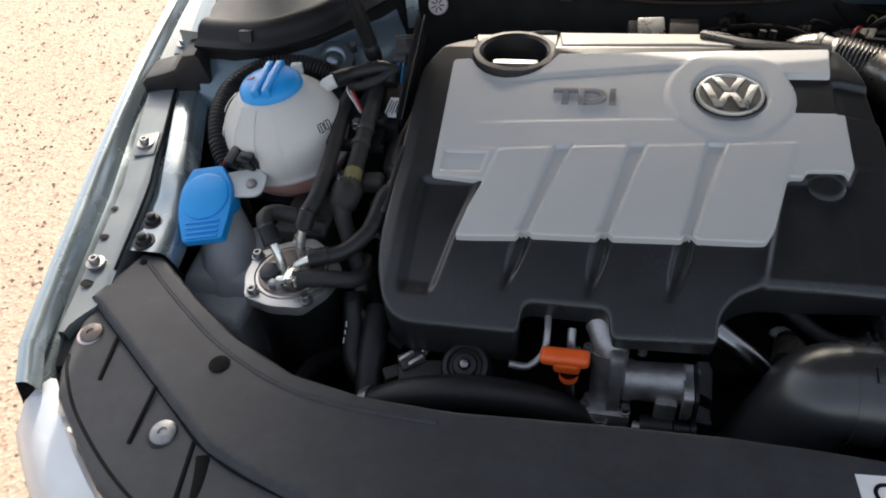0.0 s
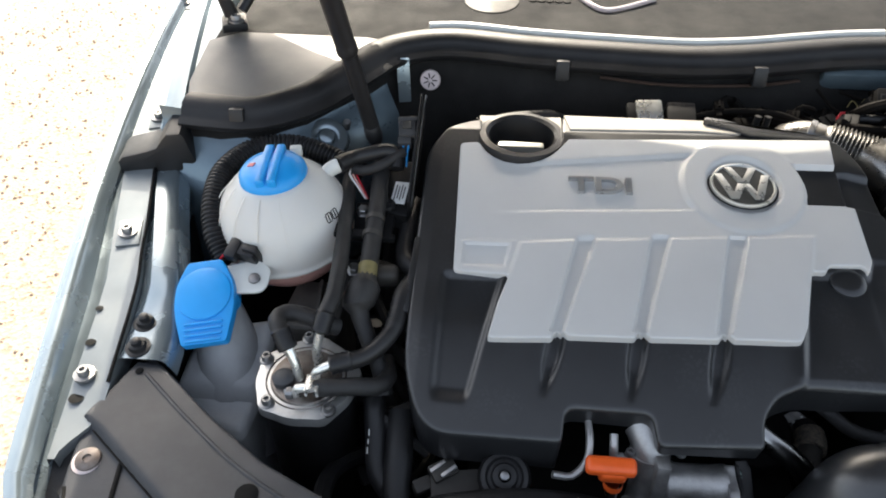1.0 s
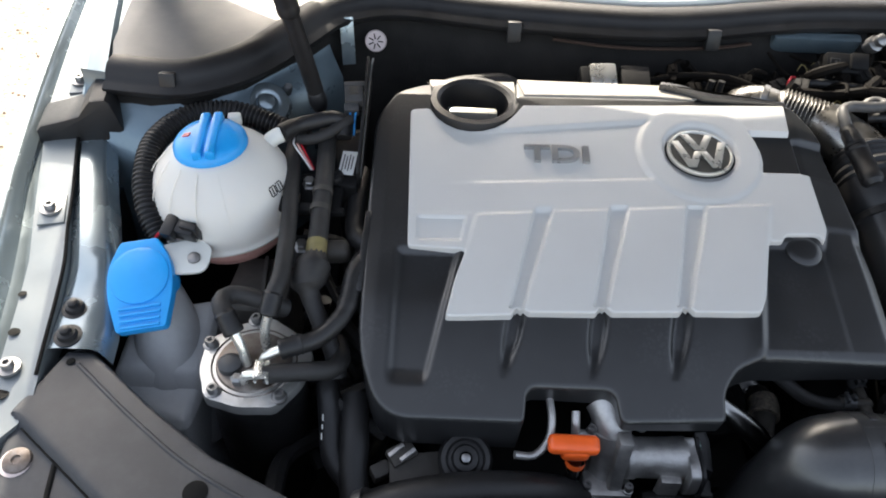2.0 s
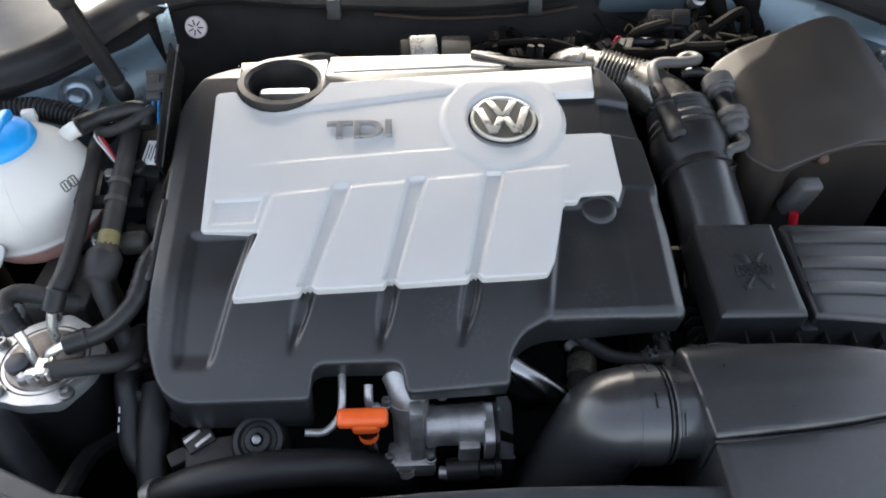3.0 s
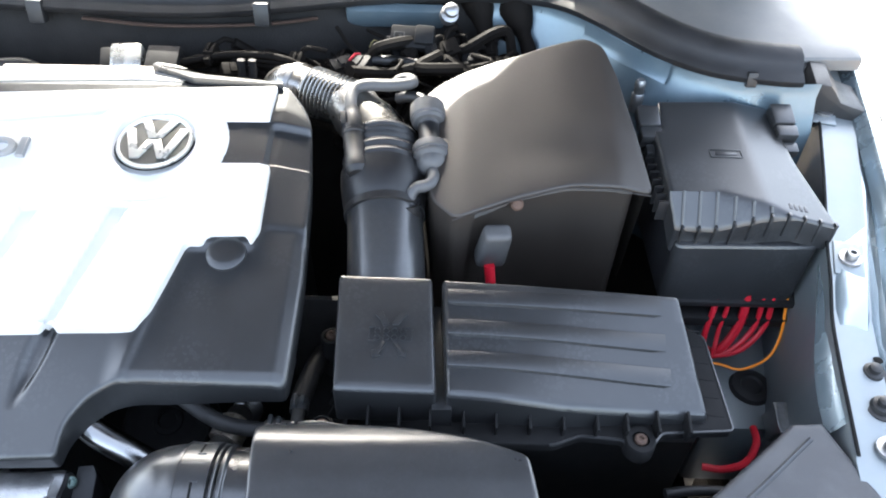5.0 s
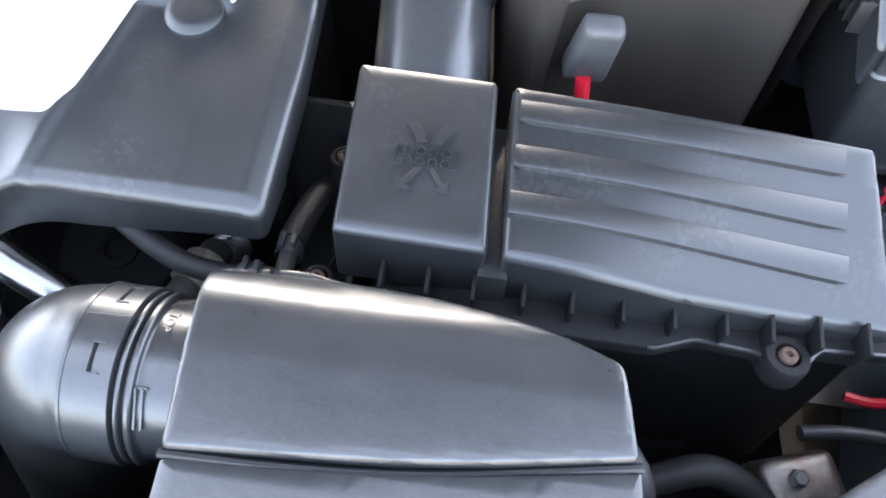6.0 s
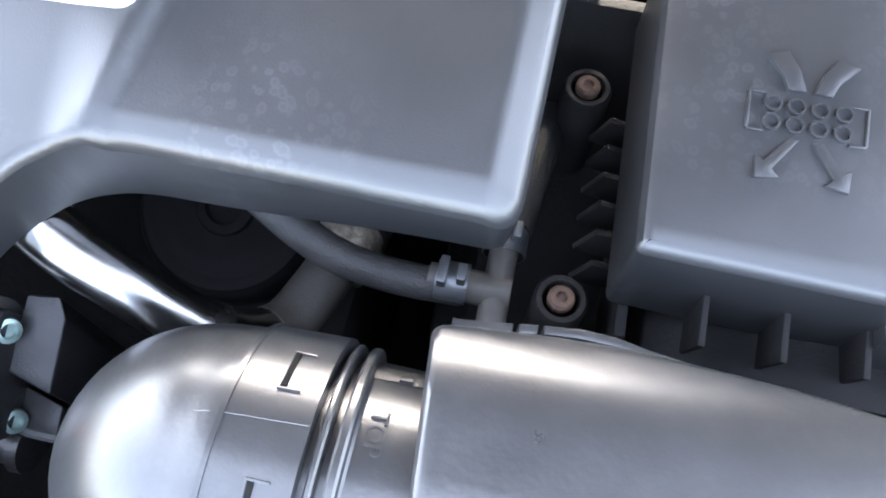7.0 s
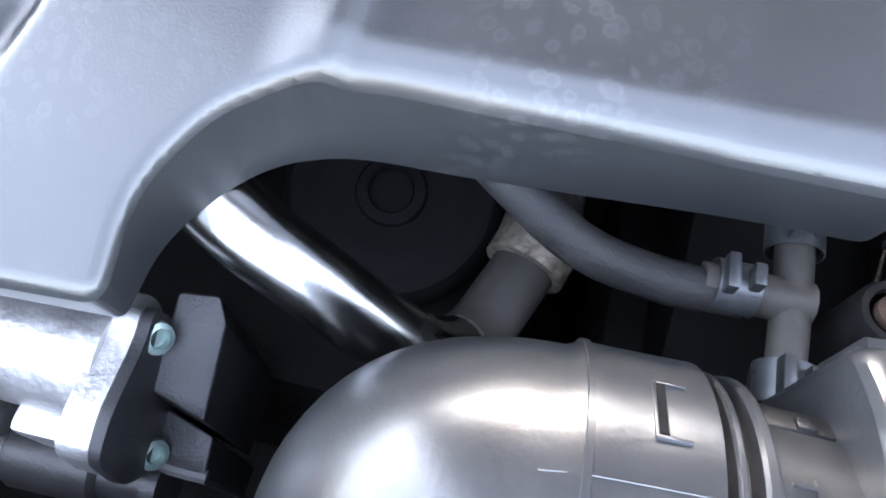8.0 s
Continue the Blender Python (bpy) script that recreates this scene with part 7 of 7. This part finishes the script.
part("blade", plate(fillet([(0.052, 0.206), (0.066, 0.199), (0.10, 0.183), (0.19, 0.176), (0.19, 0.181), (0.11, 0.192), (0.075, 0.208), (0.056, 0.212)], 0.002), 0.917, 0.9245, 0.002), M_GLOSS, flap)
rnd = random.Random(23)
loom = thing("wiring_loom", (0.27, 0.29, 0.82), "tangle of dark oily wiring and hoses at the bulkhead", "wiring")
for k in range(90):
    x = rnd.uniform(0.07, 0.44)
    far = 0.305 + 0.035 * smoothstep(0.15, 0.25, x)
    y, z = rnd.uniform(far - 0.08, far), rnd.uniform(0.80, 0.895)
    pts = [(x, y, z)]
    for _ in range(3):
        x, y, z = x + rnd.uniform(-0.05, 0.05), min(max(y + rnd.uniform(-0.03, 0.03), far - 0.09), far + 0.004), min(max(z + rnd.uniform(-0.035, 0.03), 0.78), 0.902)
        pts.append((x, y, z))
    part("cable", tube(pts, rnd.choice((0.0016, 0.0022, 0.0035, 0.005, 0.0065)), 8), M_GRIME, loom)
part("cable", tube([(0.236, 0.275, 0.870), (0.243, 0.292, 0.886), (0.252, 0.300, 0.888), (0.258, 0.287, 0.874)], 0.0016, 8), M_RED, loom, "red cable")
for k, (x, y, z) in enumerate(((0.262, 0.318, 0.886), (0.278, 0.320, 0.888), (0.292, 0.258, 0.872))):
    part("cable", tube([(x, y, z), (x + 0.005, y + 0.005, z + 0.007), (x + 0.012, y + 0.002, z + 0.003), (x + 0.016, y - 0.01, z - 0.010)], 0.0008, 6), M_FADED, loom, "thin yellow wire")
for k in range(20):
    x = rnd.uniform(0.08, 0.43)
    y, z = rnd.uniform(0.255, 0.295) + 0.03 * smoothstep(0.15, 0.25, x), rnd.uniform(0.866, 0.896)
    w, d, h = rnd.uniform(0.012, 0.028), rnd.uniform(0.012, 0.022), rnd.uniform(0.012, 0.020)
    m = pose(x, y, z, rnd.uniform(5, 30), rnd.uniform(-15, 15), rnd.uniform(-30, 30))
    plug = part("connector", join(block((w, d, h), m, 0.002), block((w * 0.6, d * 0.6, h * 0.6), m @ pose(0, -d * 0.7, 0), 0.0015), block((w * 0.3, d * 0.7, 0.003), m @ pose(0, 0, h * 0.55), 0.0008)), M_DULL if k % 3 == 0 else M_GRIME, loom)
    part("wire", tube([m @ Vector((0, d * 0.5, 0)), m @ Vector((0.01, d * 1.1, 0.004)), m @ Vector((0.024, d * 1.6, -0.012))], 0.0030, 8), M_GRIME, plug)
SK = pose(0.301, 0.309, 0.904, 38, 0, -6)
socket = part("connector", join(block((0.046, 0.026, 0.014), SK @ pose(0.010, 0, 0), 0.002), block((0.022, 0.022, 0.012), SK @ pose(0.026, 0.002, 0.006), 0.003)), M_DULL, loom)
part("socket_rim", join(*[block(size, SK @ pose(dx - 0.003, dy, 0.0072), 0.0003) for size, dx, dy in (((0.012, 0.0014, 0.0012), 0, 0.004), ((0.012, 0.0014, 0.0012), 0, -0.004), ((0.0014, 0.009, 0.0012), -0.0055, 0), ((0.0014, 0.009, 0.0012), 0.0055, 0), ((0.003, 0.003, 0.0012), 0.001, 0))]), M_TEE, socket, "pale rim of a plug socket")
for x in (0.128, 0.140):
    part("rod", tube([(x, 0.246, 0.86), (x + 0.001, 0.250, 0.890), (x + 0.002, 0.252, 0.905)], 0.0042, 10), M_DULL, loom)
for k in range(3):
    part("pipe", tube([(0.05, 0.268 + 0.006 * k, 0.888 - 0.008 * k), (0.10, 0.275 + 0.005 * k, 0.896 - 0.006 * k), (0.16, 0.278, 0.894 - 0.006 * k), (0.21, 0.270, 0.880)], 0.0045, 10), M_GRIME, loom)
part("pipe", tube([(0.262, 0.292, 0.885), (0.30, 0.284, 0.889), (0.345, 0.276, 0.887), (0.372, 0.262, 0.882)], 0.0055, 10), M_RUBBER, loom)
motor = thing("wiper_linkage", (0.33, 0.35, 0.90), "pale blue bracket with bright metal ball joint", "linkage")
part("bracket", block((0.115, 0.014, 0.028), pose(0.290, 0.360, 0.905, 20, 0, 0), 0.004), M_BAY_SHADED, motor)
part("joint", lathe([(0.007, -0.014), (0.008, -0.008), (0.0105, -0.006), (0.0105, 0.002), (0.006, 0.004), (0.0085, 0.008), (0.008, 0.013), (0.004, 0.016), (0, 0.016)], (0.3535, 0.333, 0.922), (0.2, -0.5, 0.7), 18), M_ZINC, motor)
for top, foot, w in (((0.388, 0.386, 0.914), (0.405, 0.318, 0.872), 0.021), ((0.433, 0.376, 0.910), (0.450, 0.340, 0.872), 0.020)):
    top, foot = Vector(top), Vector(foot)
    part("gaiter", tube([top + Vector((-0.004, 0.01, 0.004)), top, top.lerp(foot, 0.35), top.lerp(foot, 0.7), foot, foot + Vector((0.002, -0.006, -0.03))], w, 16, rf=lambda q: 1.0 - 0.55 * smoothstep(0.014, 0.050, q) + 0.05 * math.sin(q * 700)), M_GRIME, motor, "dark rubber gaiter")
